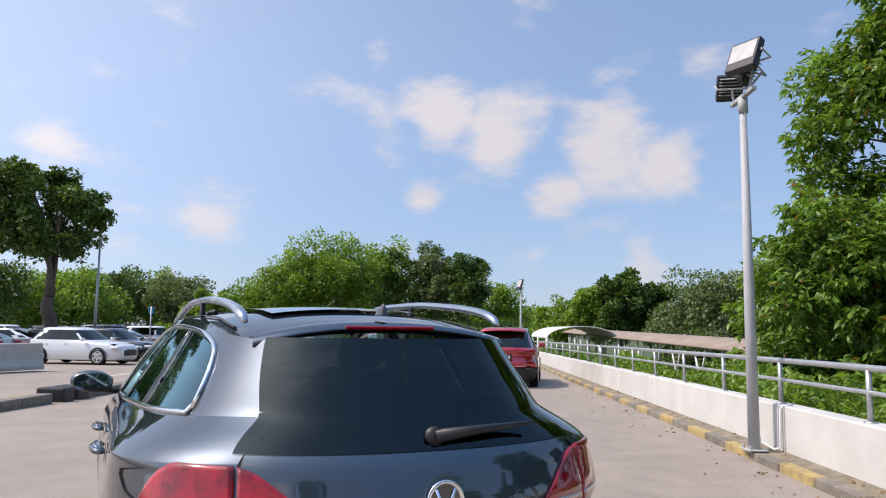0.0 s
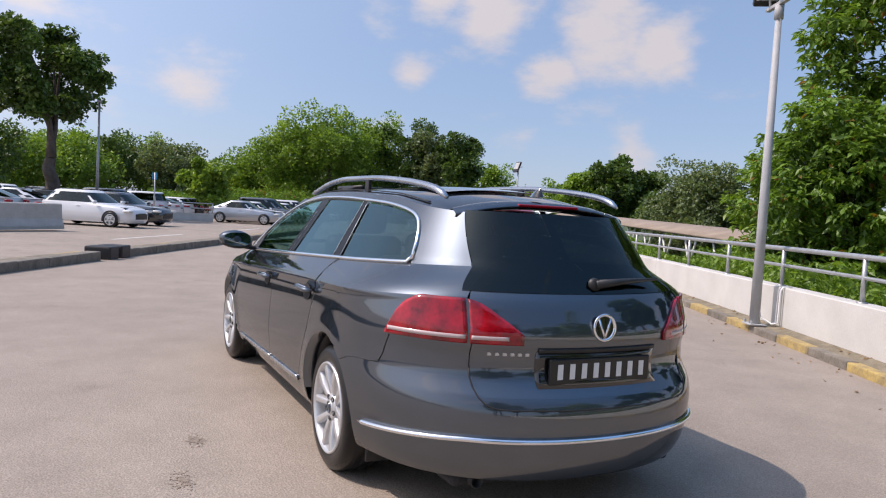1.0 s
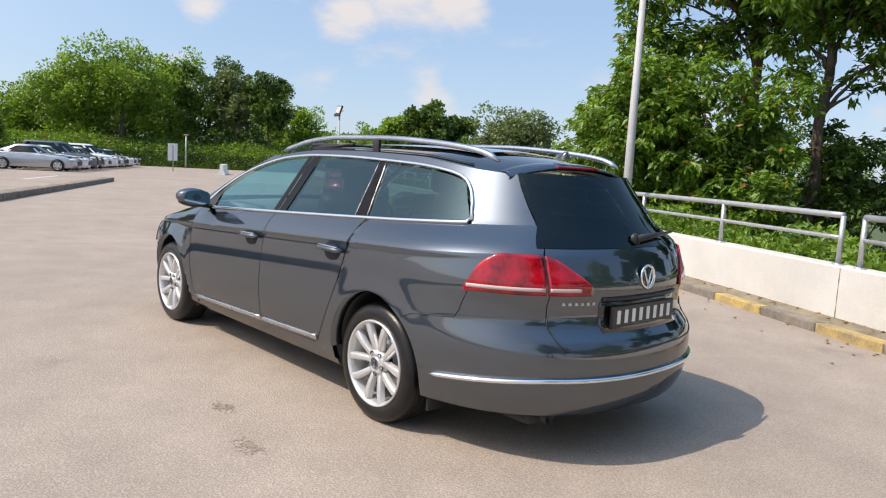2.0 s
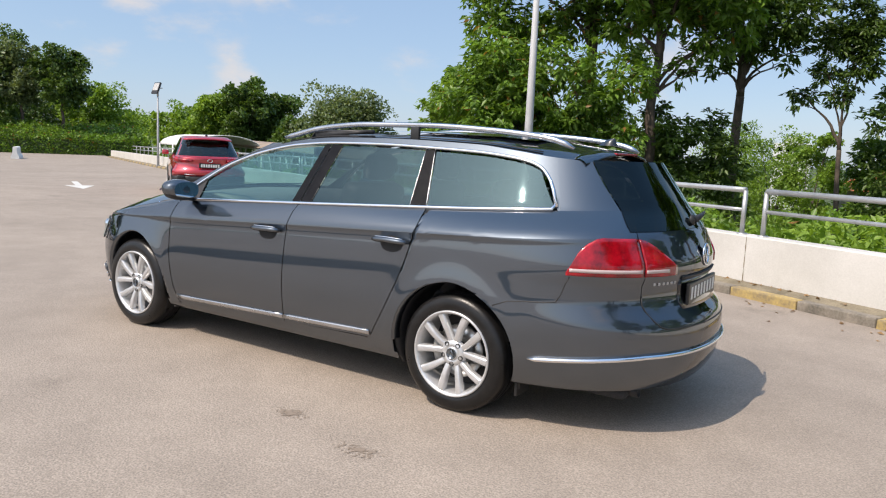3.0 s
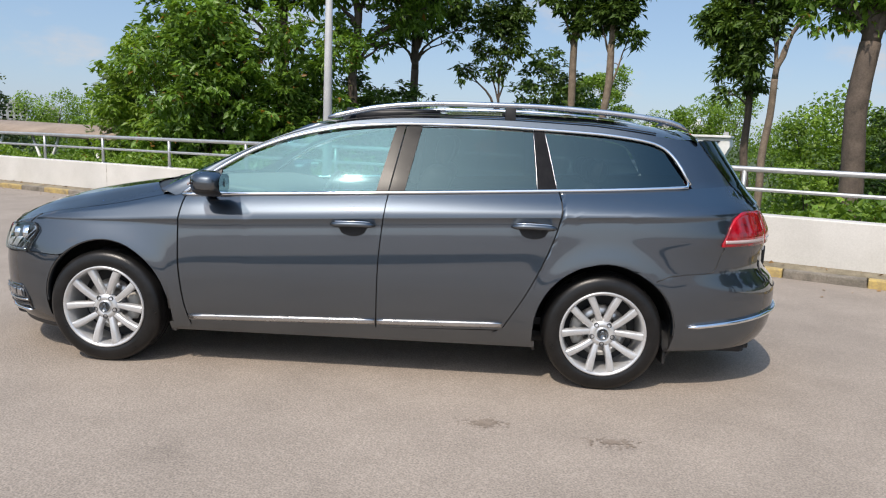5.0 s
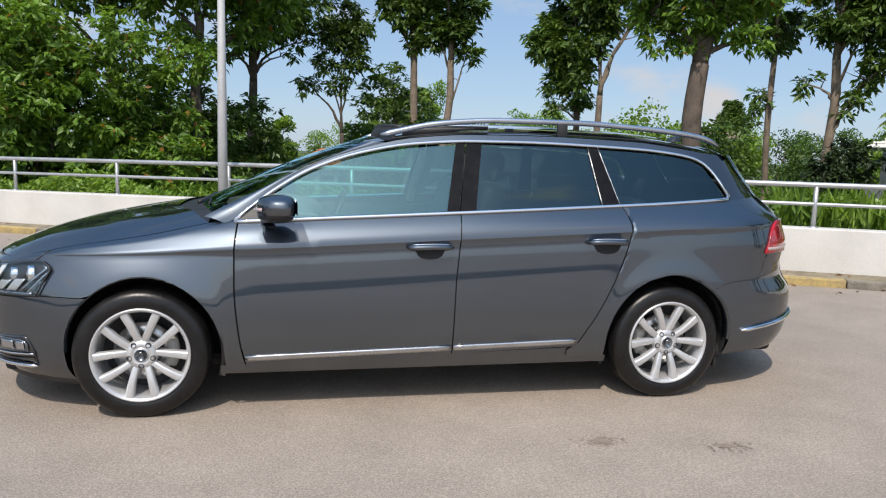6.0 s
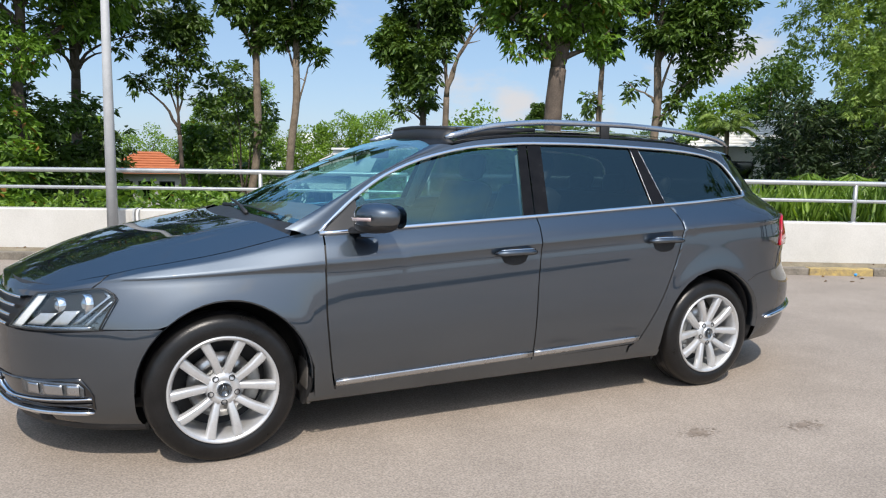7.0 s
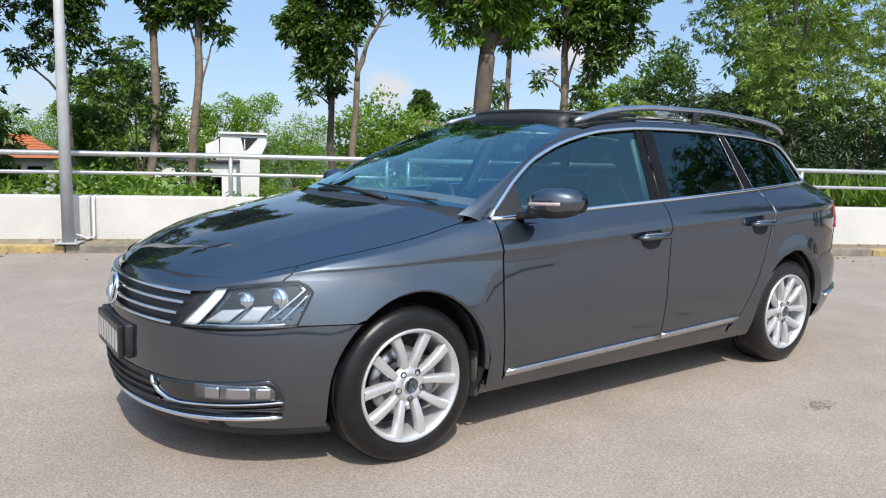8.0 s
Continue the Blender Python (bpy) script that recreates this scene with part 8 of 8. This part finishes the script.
# ---- the red crossover ----
def build_red_car():
    car = road_car("red_crossover", "metallic red crossover with black cladding on the driveway", M_RED, L=4.36, W=1.80, H=1.555, belt_z=1.00, hood_z=0.88, cowl=1.05, screen=0.35, rear_base=-2.0, rear_top=-1.45, wheel_r=0.345, cladding=1.0, group="", pillars=(0.05, -0.85), plain_rear=False)
    r, w = -2.18, 0.90
    # black bumper and red sculpted hips
    rows = []
    for z, dx, hw in ((0.22, 0.10, 0.74), (0.30, 0.02, 0.80), (0.42, -0.015, 0.84), (0.50, -0.02, 0.84), (0.53, 0.01, 0.82)):
        rows.append([Vector((r + dx + 0.36 * abs(e) ** 3.2, hw * e * 1.06, z)) for e in [-1 + i / 12 for i in range(25)]])
    part("rear_bumper", sheet(rows, 0.02), M_TRIM, car, "black plastic rear bumper")
    rows = []
    for z, dx, hw in ((0.53, 0.012, 0.83), (0.60, -0.03, 0.84), (0.66, -0.035, 0.83), (0.70, 0.01, 0.80), (0.80, 0.03, 0.76), (0.92, 0.035, 0.76), (0.98, 0.00, 0.74), (1.00, 0.03, 0.72)):
        rows.append([Vector((r + dx + 0.34 * abs(e) ** 3.4, hw * e * 1.06, z)) for e in [-1 + i / 12 for i in range(25)]])
    gate = part("tailgate", sheet(rows, 0.02), M_RED, car)
    for s in (-1, 1):
        rows = []
        for i in range(9):
            t = i / 8
            y = s * (0.42 + 0.46 * t)
            x = r + 0.0 + 0.34 * abs((0.42 + 0.46 * t) / 0.81) ** 3.4 - 0.028
            hz = 0.03 + 0.05 * t
            rows.append([Vector((x, y, 0.915 - hz + 0.02 * t)), Vector((x - 0.035, y, 0.925 + 0.02 * t)), Vector((x + 0.01, y, 0.915 + hz + 0.035 * t))])
        part("boomerang_lamp", sheet(rows, 0.01), M_REDLENS, car, "dark red angular tail lamp")
        bm = new_box((r + 0.02, s * 0.70 - 0.09, 0.44), (r + 0.16, s * 0.70 + 0.09, 0.54), 0.02)
        part("bumper_vent", bm, M_TRIM, car)
        bm = tube(bmesh.new(), [(r - 0.015, s * 0.30, 0.565), (r + 0.01, s * 0.62, 0.575)], 0.008, 6)
        part("reflector_line", bm, M_CHROME, car)
    bm = new_box((r - 0.05, -0.27, 0.74), (r - 0.015, 0.27, 0.86), 0.008)
    plate = part("rear_plate", bm, M_PLATE, car, "black number plate with white characters", smooth=False)
    for i in range(8):
        y = -0.205 + i * 0.0585
        bm = new_box((r - 0.0535, y - 0.02, 0.765), (r - 0.049, y + 0.02, 0.84))
        part("plate_bar", bm, M_PLATE_W, plate, smooth=False)
    bm = bmesh.new()
    lathe(bm, [(0.06, 0), (0.065, -0.008), (0.055, -0.01), (0.05, 0.0)], 24, "x", (0, 0, 0))
    bmesh.ops.transform(bm, matrix=Matrix.Translation((r - 0.02, 0, 0.93)) @ Matrix.Diagonal((1, 1, 0.7, 1)), verts=bm.verts)
    part("emblem", bm, M_CHROME, car, "chrome oval emblem")
    # roof spoiler and aerial
    rows = []
    for dx, dz in ((0.30, 0.0), (0.0, -0.01), (-0.20, -0.045), (-0.21, -0.07), (-0.02, -0.075)):
        rows.append([Vector((-1.48 + dx + 0.10 * e * e, 0.60 * e, 1.535 + dz - 0.03 * e * e)) for e in [-1 + i / 8 for i in range(17)]])
    part("roof_spoiler", sheet(rows, 0.01), M_RED, car)
    bm = new_box((-1.15, -0.03, 1.54), (-0.98, 0.03, 1.60), 0.02)
    part("aerial_fin", bm, M_GLOSS_K, car)
    p = Vector((-12.7, 8.85, 0))
    a = 146
    c = p + 1.31 * Vector((math.cos(radians(a)), math.sin(radians(a)), 0))
    car.matrix_basis = pose(c.x, c.y, lot_ground(c.x, c.y), 0, 0, a)


build_red_car()

# ---- buildings, shelters and street things beyond the car park ----
def window_set(parent, x0, x1, y, z0, z1, nx, nz, fw=0.75, fh=0.62, depth=0.06):
    """Framed windows on a wall that faces -y."""
    for i in range(nx):
        for j in range(nz):
            w, h = (x1 - x0) / nx, (z1 - z0) / nz
            cx, cz = x0 + (i + 0.5) * w, z0 + (j + 0.5) * h
            bm = new_box((cx - w * fw / 2, y - 0.02, cz - h * fh / 2), (cx + w * fw / 2, y + depth, cz + h * fh / 2))
            win = part("window", bm, M_TRIM, parent, smooth=False)
            bm = new_box((cx - w * fw / 2 + 0.05, y - 0.035, cz - h * fh / 2 + 0.05), (cx + w * fw / 2 - 0.05, y - 0.022, cz + h * fh / 2 - 0.05))
            part("pane", bm, M_GLASS_F, win, smooth=False)


def slab(bm, outline, y0, y1):
    """An upright block: an outline in x and z drawn out from y0 to y1."""
    f = [bm.verts.new((x, y0, z)) for x, z in outline]
    g = [bm.verts.new((x, y1, z)) for x, z in outline]
    n = len(f)
    bm.faces.new(f)
    bm.faces.new(list(reversed(g)))
    for i in range(n):
        bm.faces.new((f[i], g[i], g[(i + 1) % n], f[(i + 1) % n]))
    bmesh.ops.recalc_face_normals(bm, faces=bm.faces)
    return bm


def white_house():
    h = thing("white_house", "white modern house with splayed upper storey and grey flat-roofed wing", "house", "houses", at=(14.2, 43.0, -0.54), turn=-20)
    h.scale = (1.43, 1.43, 1.43)
    part("upper_storey", slab(bmesh.new(), [(-0.92, 1.62), (1.06, 1.56), (1.10, 1.22), (0.78, 0.55), (0.60, -6.0), (-1.0, -6.0), (-0.98, 0.6)], 0.0, 3.2), M_WHITE, h, smooth=False)
    part("annex", slab(bmesh.new(), [(-1.55, 1.12), (-0.99, 1.38), (-1.01, -6.0), (-1.55, -6.0)], -0.3, 2.4), M_WHITE, h, smooth=False)
    part("roof", new_box((-1.0, -0.12, 1.60), (1.12, 3.4, 1.70), 0.02), M_WHITE, h, smooth=False)
    part("vent", new_box((0.78, 0.6, 1.70), (0.98, 0.8, 1.86)), M_GREYWALL, h, smooth=False)
    # no recess is cut: a black slab on the wall stands for its shade
    part("balcony_opening", slab(bmesh.new(), [(-0.04, 1.46), (0.70, 1.46), (0.22, 0.94), (0.08, 0.94)], -0.03, 0.05), M_TRIM, h, "flat dark panel painted as the balcony recess's shade", smooth=False)
    part("balcony_frame", slab(bmesh.new(), [(0.10, 1.40), (0.14, 1.40), (0.14, 0.95), (0.10, 0.95)], -0.05, -0.031), M_PLATE_W, h, smooth=False)
    part("wing", new_box((-3.6, -2.0, -6.0), (-0.25, 1.2, 0.36), 0.02), M_WHITE, h, smooth=False)
    part("wing_roof", new_box((-3.8, -2.2, 0.36), (-0.10, 1.4, 0.47), 0.02), M_TRIM, h, "dark flat roof edge", smooth=False)
    win = part("window", new_box((-2.0, -2.05, -1.6), (-0.85, -1.98, -0.22)), M_TRIM, h, "dark-framed sliding window", smooth=False)
    for k in range(4):
        part("pane", new_box((-1.96 + 0.28 * k, -2.07, -1.56), (-1.73 + 0.28 * k, -2.055, -0.27)), M_GLASS_F, win, smooth=False)
    part("terrace", new_box((-3.4, -3.4, -1.80), (0.3, -2.0, -1.66), 0.01), M_CONC, h, smooth=False)


def metal_fence():
    """Grey corrugated sheets standing behind the palms."""
    f = thing("metal_fence", "weathered grey corrugated metal sheets behind palms", "fence")
    a, b = Vector((11.1, 8.9, 0)), Vector((12.0, 8.0, 0))
    side = (b - a).normalized()
    out = Vector((side.y, -side.x, 0))
    for k in range(4):
        rows = []
        for i in range(13):
            p = a + side * (0.33 * k + 0.32 * i / 12) + out * (0.018 * (-1) ** i)
            rows.append([p + Vector((0, 0, -2.6)), p + Vector((0, 0, 0.88 - 0.03 * (k % 2)))])
        part("sheet", sheet(rows, 0.004), M_GALV, f, smooth=False)
    part("rail", tube(bmesh.new(), [a + Vector((0, 0, 0.6)) - out * 0.05, b + Vector((0, 0, 0.6)) - out * 0.05], 0.03, 6), M_GALV, f)


metal_fence()


def hip_house(x, y, turn, w, d, eave, ridge, mat_roof, label, wall=M_WHITE):
    h = thing("tiled_house", label, "house", "houses", at=(x, y, 0), turn=turn)
    bm = new_box((-w / 2, -d / 2, -6.5), (w / 2, d / 2, eave), 0.02)
    part("wall", bm, wall, h, smooth=False)
    bm = bmesh.new()
    o = 0.5
    q = [bm.verts.new(p) for p in ((-w / 2 - o, -d / 2 - o, eave), (w / 2 + o, -d / 2 - o, eave), (w / 2 + o, d / 2 + o, eave), (-w / 2 - o, d / 2 + o, eave), (-w * 0.15, 0, ridge), (w * 0.15, 0, ridge))]
    for f in ((0, 1, 5, 4), (1, 2, 5), (2, 3, 4, 5), (3, 0, 4), (3, 2, 1, 0)):
        bm.faces.new([q[i] for i in f])
    part("roof", bm, mat_roof, h, smooth=False)
    n = 9
    for j in range(1, n):
        t = j / n
        z = eave + (ridge - eave) * t + 0.02
        xx = (w / 2 + o) * (1 - t) + w * 0.15 * t
        yy = (-d / 2 - o) * (1 - t)
        bm = tube(bmesh.new(), [(-xx, yy, z), (xx, yy, z)], 0.05, 5)
        part("tile_course", bm, mat_roof, h, smooth=False)
    window_set(h, -w * 0.4, w * 0.4, -d / 2, eave - 2.0, eave - 0.1, 3, 1)


def tower_block(x, y, turn, w, d, z0, z1, nx, nz, mat, label):
    h = thing("apartment_block", label, "building", "distant buildings", at=(x, y, 0), turn=turn)
    bm = new_box((-w / 2, -d / 2, z0), (w / 2, d / 2, z1), 0.05)
    part("wall", bm, mat, h, smooth=False)
    bm = new_box((-w * 0.2, -d * 0.2, z1), (w * 0.25, d * 0.2, z1 + (z1 - z0) * 0.08), 0.05)
    part("roof_room", bm, mat, h, smooth=False)
    window_set(h, -w / 2 + 0.3, w / 2 - 0.3, -d / 2, max(z0, -2.0), z1 - 0.3, nx, nz, 0.6, 0.55)


white_house()
hip_house(1.7, 46.0, -8, 4.4, 5.9, 0.10, 1.40, M_TILE, "house with an orange tiled hip roof", M_GREYWALL)
hip_house(20.0, 14.1, -48, 5.2, 5.0, 1.85, 2.85, M_WHITE, "white house with a pale pitched roof behind palms")
hip_house(62.0, 96.0, -30, 10, 8, 4.7, 5.9, M_TILE_B, "white house on the skyline")
tower_block(-15.5, 128.0, 8, 5.6, 5.0, -8, 4.9, 4, 5, M_WHITE, "white apartment block beyond the trees")
tower_block(-243.0, 360.0, 30, 12, 10, -10, 8, 4, 5, M_GREYWALL, "hazy grey apartment block far away")
tower_block(-228.0, 366.0, 30, 9, 9, -10, 6, 3, 4, M_GREYWALL, "hazy grey apartment block far away")
tower_block(32.0, 120.0, -10, 12, 8, -8, 4.2, 5, 3, M_WHITE, "white low block behind the gardens")


def walkway():
    """Covered walkway below the ramp: a long brown roof on white raking struts."""
    w = thing("covered_walkway", "long brown roofed walkway on white raking struts", "shelter", kind="structure")
    us = list(np.arange(-58, -13.9, 2.0))
    for side, n0, n1, dz in (("roof", 9.3, 11.6, 0.0),):
        rows = [[lot(u, n0, 0.72 + 0.010 * (-u - 14)), lot(u, (n0 + n1) / 2, 1.02 + 0.010 * (-u - 14)), lot(u, n1, 0.72 + 0.010 * (-u - 14))] for u in us]
        part("roof", sheet(rows, 0.08), M_TILE_B, w)
    for k in range(14):
        u = -16.5 - 3.0 * k
        zt = 0.70 + 0.010 * (-u - 14)
        for du in (-0.7, 0.7):
            bm = tube(bmesh.new(), [lot(u + du, 9.6, zt), lot(u, 9.6, zt - 1.2)], 0.045, 6)
            part("strut", bm, M_PLATE_W, w)
        bm = tube(bmesh.new(), [lot(u, 9.6, zt - 1.1), lot(u, 9.6, -3.3)], 0.06, 6)
        part("post", bm, M_PLATE_W, w)


walkway()


def barrel_shelter():
    """White curved canopy at the ramp's far end."""
    s = thing("barrel_canopy", "white curved canopy at the end of the ramp", "canopy", kind="structure")
    rows = []
    for i in range(9):
        u = -46 + 1.2 * i
        rows.append([lot(u, 7.6 + 2.0 * math.cos(a), 0.9 + 0.70 * math.sin(a)) for a in [math.pi * k / 12 for k in range(13)]])
    part("canopy", sheet(rows, 0.04), M_WHITE, s)
    for i in (0, 4, 8):
        for sg in (-1, 1):
            bm = tube(bmesh.new(), [lot(-46 + 1.2 * i, 7.6 + sg * 1.98, 0.95), lot(-46 + 1.2 * i, 7.6 + sg * 1.98, -3)], 0.06, 6)
            part("post", bm, M_PLATE_W, s)


barrel_shelter()


def green_bank():
    """Planted bank closing the far end of the driveway."""
    bank = thing("planted_bank", "creeper-covered green bank at the end of the car park", "bank", kind="structure")
    rng = np.random.default_rng(5)
    rows, cs = [], []
    for i in range(31):
        az = radians(176 - 29 * i / 30)
        r = []
        for j, (d, z) in enumerate(((78, 0.6), (79.5, 1.7), (81.5, 2.7), (85, 3.1), (92, 3.2), (108, 3.0))):
            h = z * (0.92 + 0.12 * math.sin(i * 1.1 + j)) * (0.55 if i < 6 else 1.0)
            r.append(Vector((4.2 + d * math.cos(az), -1.5 + d * math.sin(az), max(h, 0.5) * 0.55 + 0.30)))
        r.insert(0, Vector((4.2 + 77.6 * math.cos(az), -1.5 + 77.6 * math.sin(az), -1.0)))
        rows.append(r)
    part("mound", sheet(rows), M_SOIL, bank)
    for _ in range(26000):
        i, j = int(rng.integers(0, 30)), int(rng.integers(0, 5))
        s, t = rng.random(), rng.random()
        p = rows[i][j] * ((1 - s) * (1 - t)) + rows[i + 1][j] * (s * (1 - t)) + rows[i][j + 1] * ((1 - s) * t) + rows[i + 1][j + 1] * (s * t)
        cs.append((p.x, p.y, p.z + abs(rng.normal(0, 0.22))))
    cs = np.array(cs)
    leaf_cloud("creeper", cs, rng.normal(0, 0.5, (len(cs), 3)) + np.array([0.5, -0.3, 0.3]), rng.uniform(0.16, 0.36, len(cs)), M_LEAF, bank, kind="stuff", slim=0.7, seed=5)


green_bank()


def slim_lamp(x, y, h, label):
    l = thing("street_lamp", label, "lamp post", "street lamps", at=(x, y, lot_ground(x, y)))
    part("mast", tube(bmesh.new(), [(0, 0, 0), (0, 0, h)], [0.10, 0.05], 8), M_GALV, l)
    part("lantern", new_box((-0.35, -0.12, h - 0.02), (0.35, 0.12, h + 0.10), 0.03), M_GALV, l, smooth=False)


slim_lamp(-42.0, -1.2, 6.6, "tall slim grey lamp post among parked cars")
slim_lamp(-66.0, 26.0, 3.2, "short lamp post near the bank")


def sign_board(x, y, z1, w, h, label, turn, face=M_PLATE_W):
    s = thing("sign_post", label, "sign", "sign posts", at=(x, y, lot_ground(x, y)), turn=turn)
    part("post", tube(bmesh.new(), [(0, 0, 0), (0, 0, z1)], 0.035, 8), M_GALV, s)
    part("board", new_box((-w / 2, -0.06, z1 - h), (w / 2, -0.04, z1), 0.005), face, s, "flat sign board", smooth=False)
    for k in range(3):
        part("sign_bar", new_box((-w * 0.38, -0.065, z1 - h * (0.25 + 0.25 * k)), (w * 0.38, -0.0605, z1 - h * (0.17 + 0.25 * k))), M_TRIM, s, smooth=False)


sign_board(-51.0, 18.8, 2.1, 0.9, 1.3, "white notice board on a grey post", -70)
sign_board(-36.0, 1.4, 2.6, 0.24, 0.36, "small blue parking sign on a thin post", -80, M_BLUE)


def barrier(u0, n0, u1, n1, h, w, mat, label):
    a, b = lot(u0, n0), lot(u1, n1)
    d = b - a
    o = thing("concrete_barrier", label, "barrier", "concrete barriers", at=(a.x, a.y, rise(u0)), turn=math.degrees(math.atan2(d.y, d.x)))
    L = d.length
    bm = bmesh.new()
    rows = []
    for y, z in ((-w, 0.0), (-w, 0.12), (-w * 0.55, 0.35), (-w * 0.45, h - 0.03), (-w * 0.3, h), (w * 0.3, h), (w * 0.45, h - 0.03), (w * 0.55, 0.35), (w, 0.12), (w, 0.0)):
        rows.append([Vector((0, y, z)), Vector((L, y, z))])
    vs = grid(bm, rows)
    bm.faces.new([r[0] for r in vs])
    bm.faces.new([r[1] for r in reversed(vs)])
    bmesh.ops.recalc_face_normals(bm, faces=bm.faces)
    part("block", bm, mat, o, smooth=False)
    return o


barrier(-13.0, -14.6, -19.2, -12.7, 0.85, 0.22, M_CONC, "weathered pale concrete barrier with a rounded end")
for k in range(3):
    barrier(-49.5 - 1.3 * k, -2.6, -50.5 - 1.3 * k, -2.4, 0.75, 0.25, M_WHITE, "short white concrete barrier block")
def parking_rail(u0, n0, u1, n1):
    """Low concrete wall with a two-bar rail in front of the parked row."""
    w = barrier(u0, n0, u1, n1, 0.50, 0.10, M_CONC, "low concrete wall with a steel rail beside parked cars")
    L = (lot(u1, n1) - lot(u0, n0)).length
    for z in (0.80, 1.10):
        part("rail", tube(bmesh.new(), [(0, 0, z), (L, 0, z)], 0.028, 8), M_RAIL, w, "steel rail")
    for k in range(5):
        part("post", tube(bmesh.new(), [(0.05 + (L - 0.1) * k / 4, 0, 0.48), (0.05 + (L - 0.1) * k / 4, 0, 1.10)], 0.026, 8), M_RAIL, w)


parking_rail(-36.0, -20.0, -38.6, -13.8)
# litter by the kerb
bm = new_box((-0.055, -0.03, 0), (0.055, 0.03, 0.035), 0.012)
p = lot(4.88, 4.30)
lt = finish("litter", bm, M_CYAN)
lt.matrix_basis = pose(p.x, p.y, 0.0, 0, 0, 20)
tagged(lt, "small crumpled blue wrapper lying by the kerb", "litter")
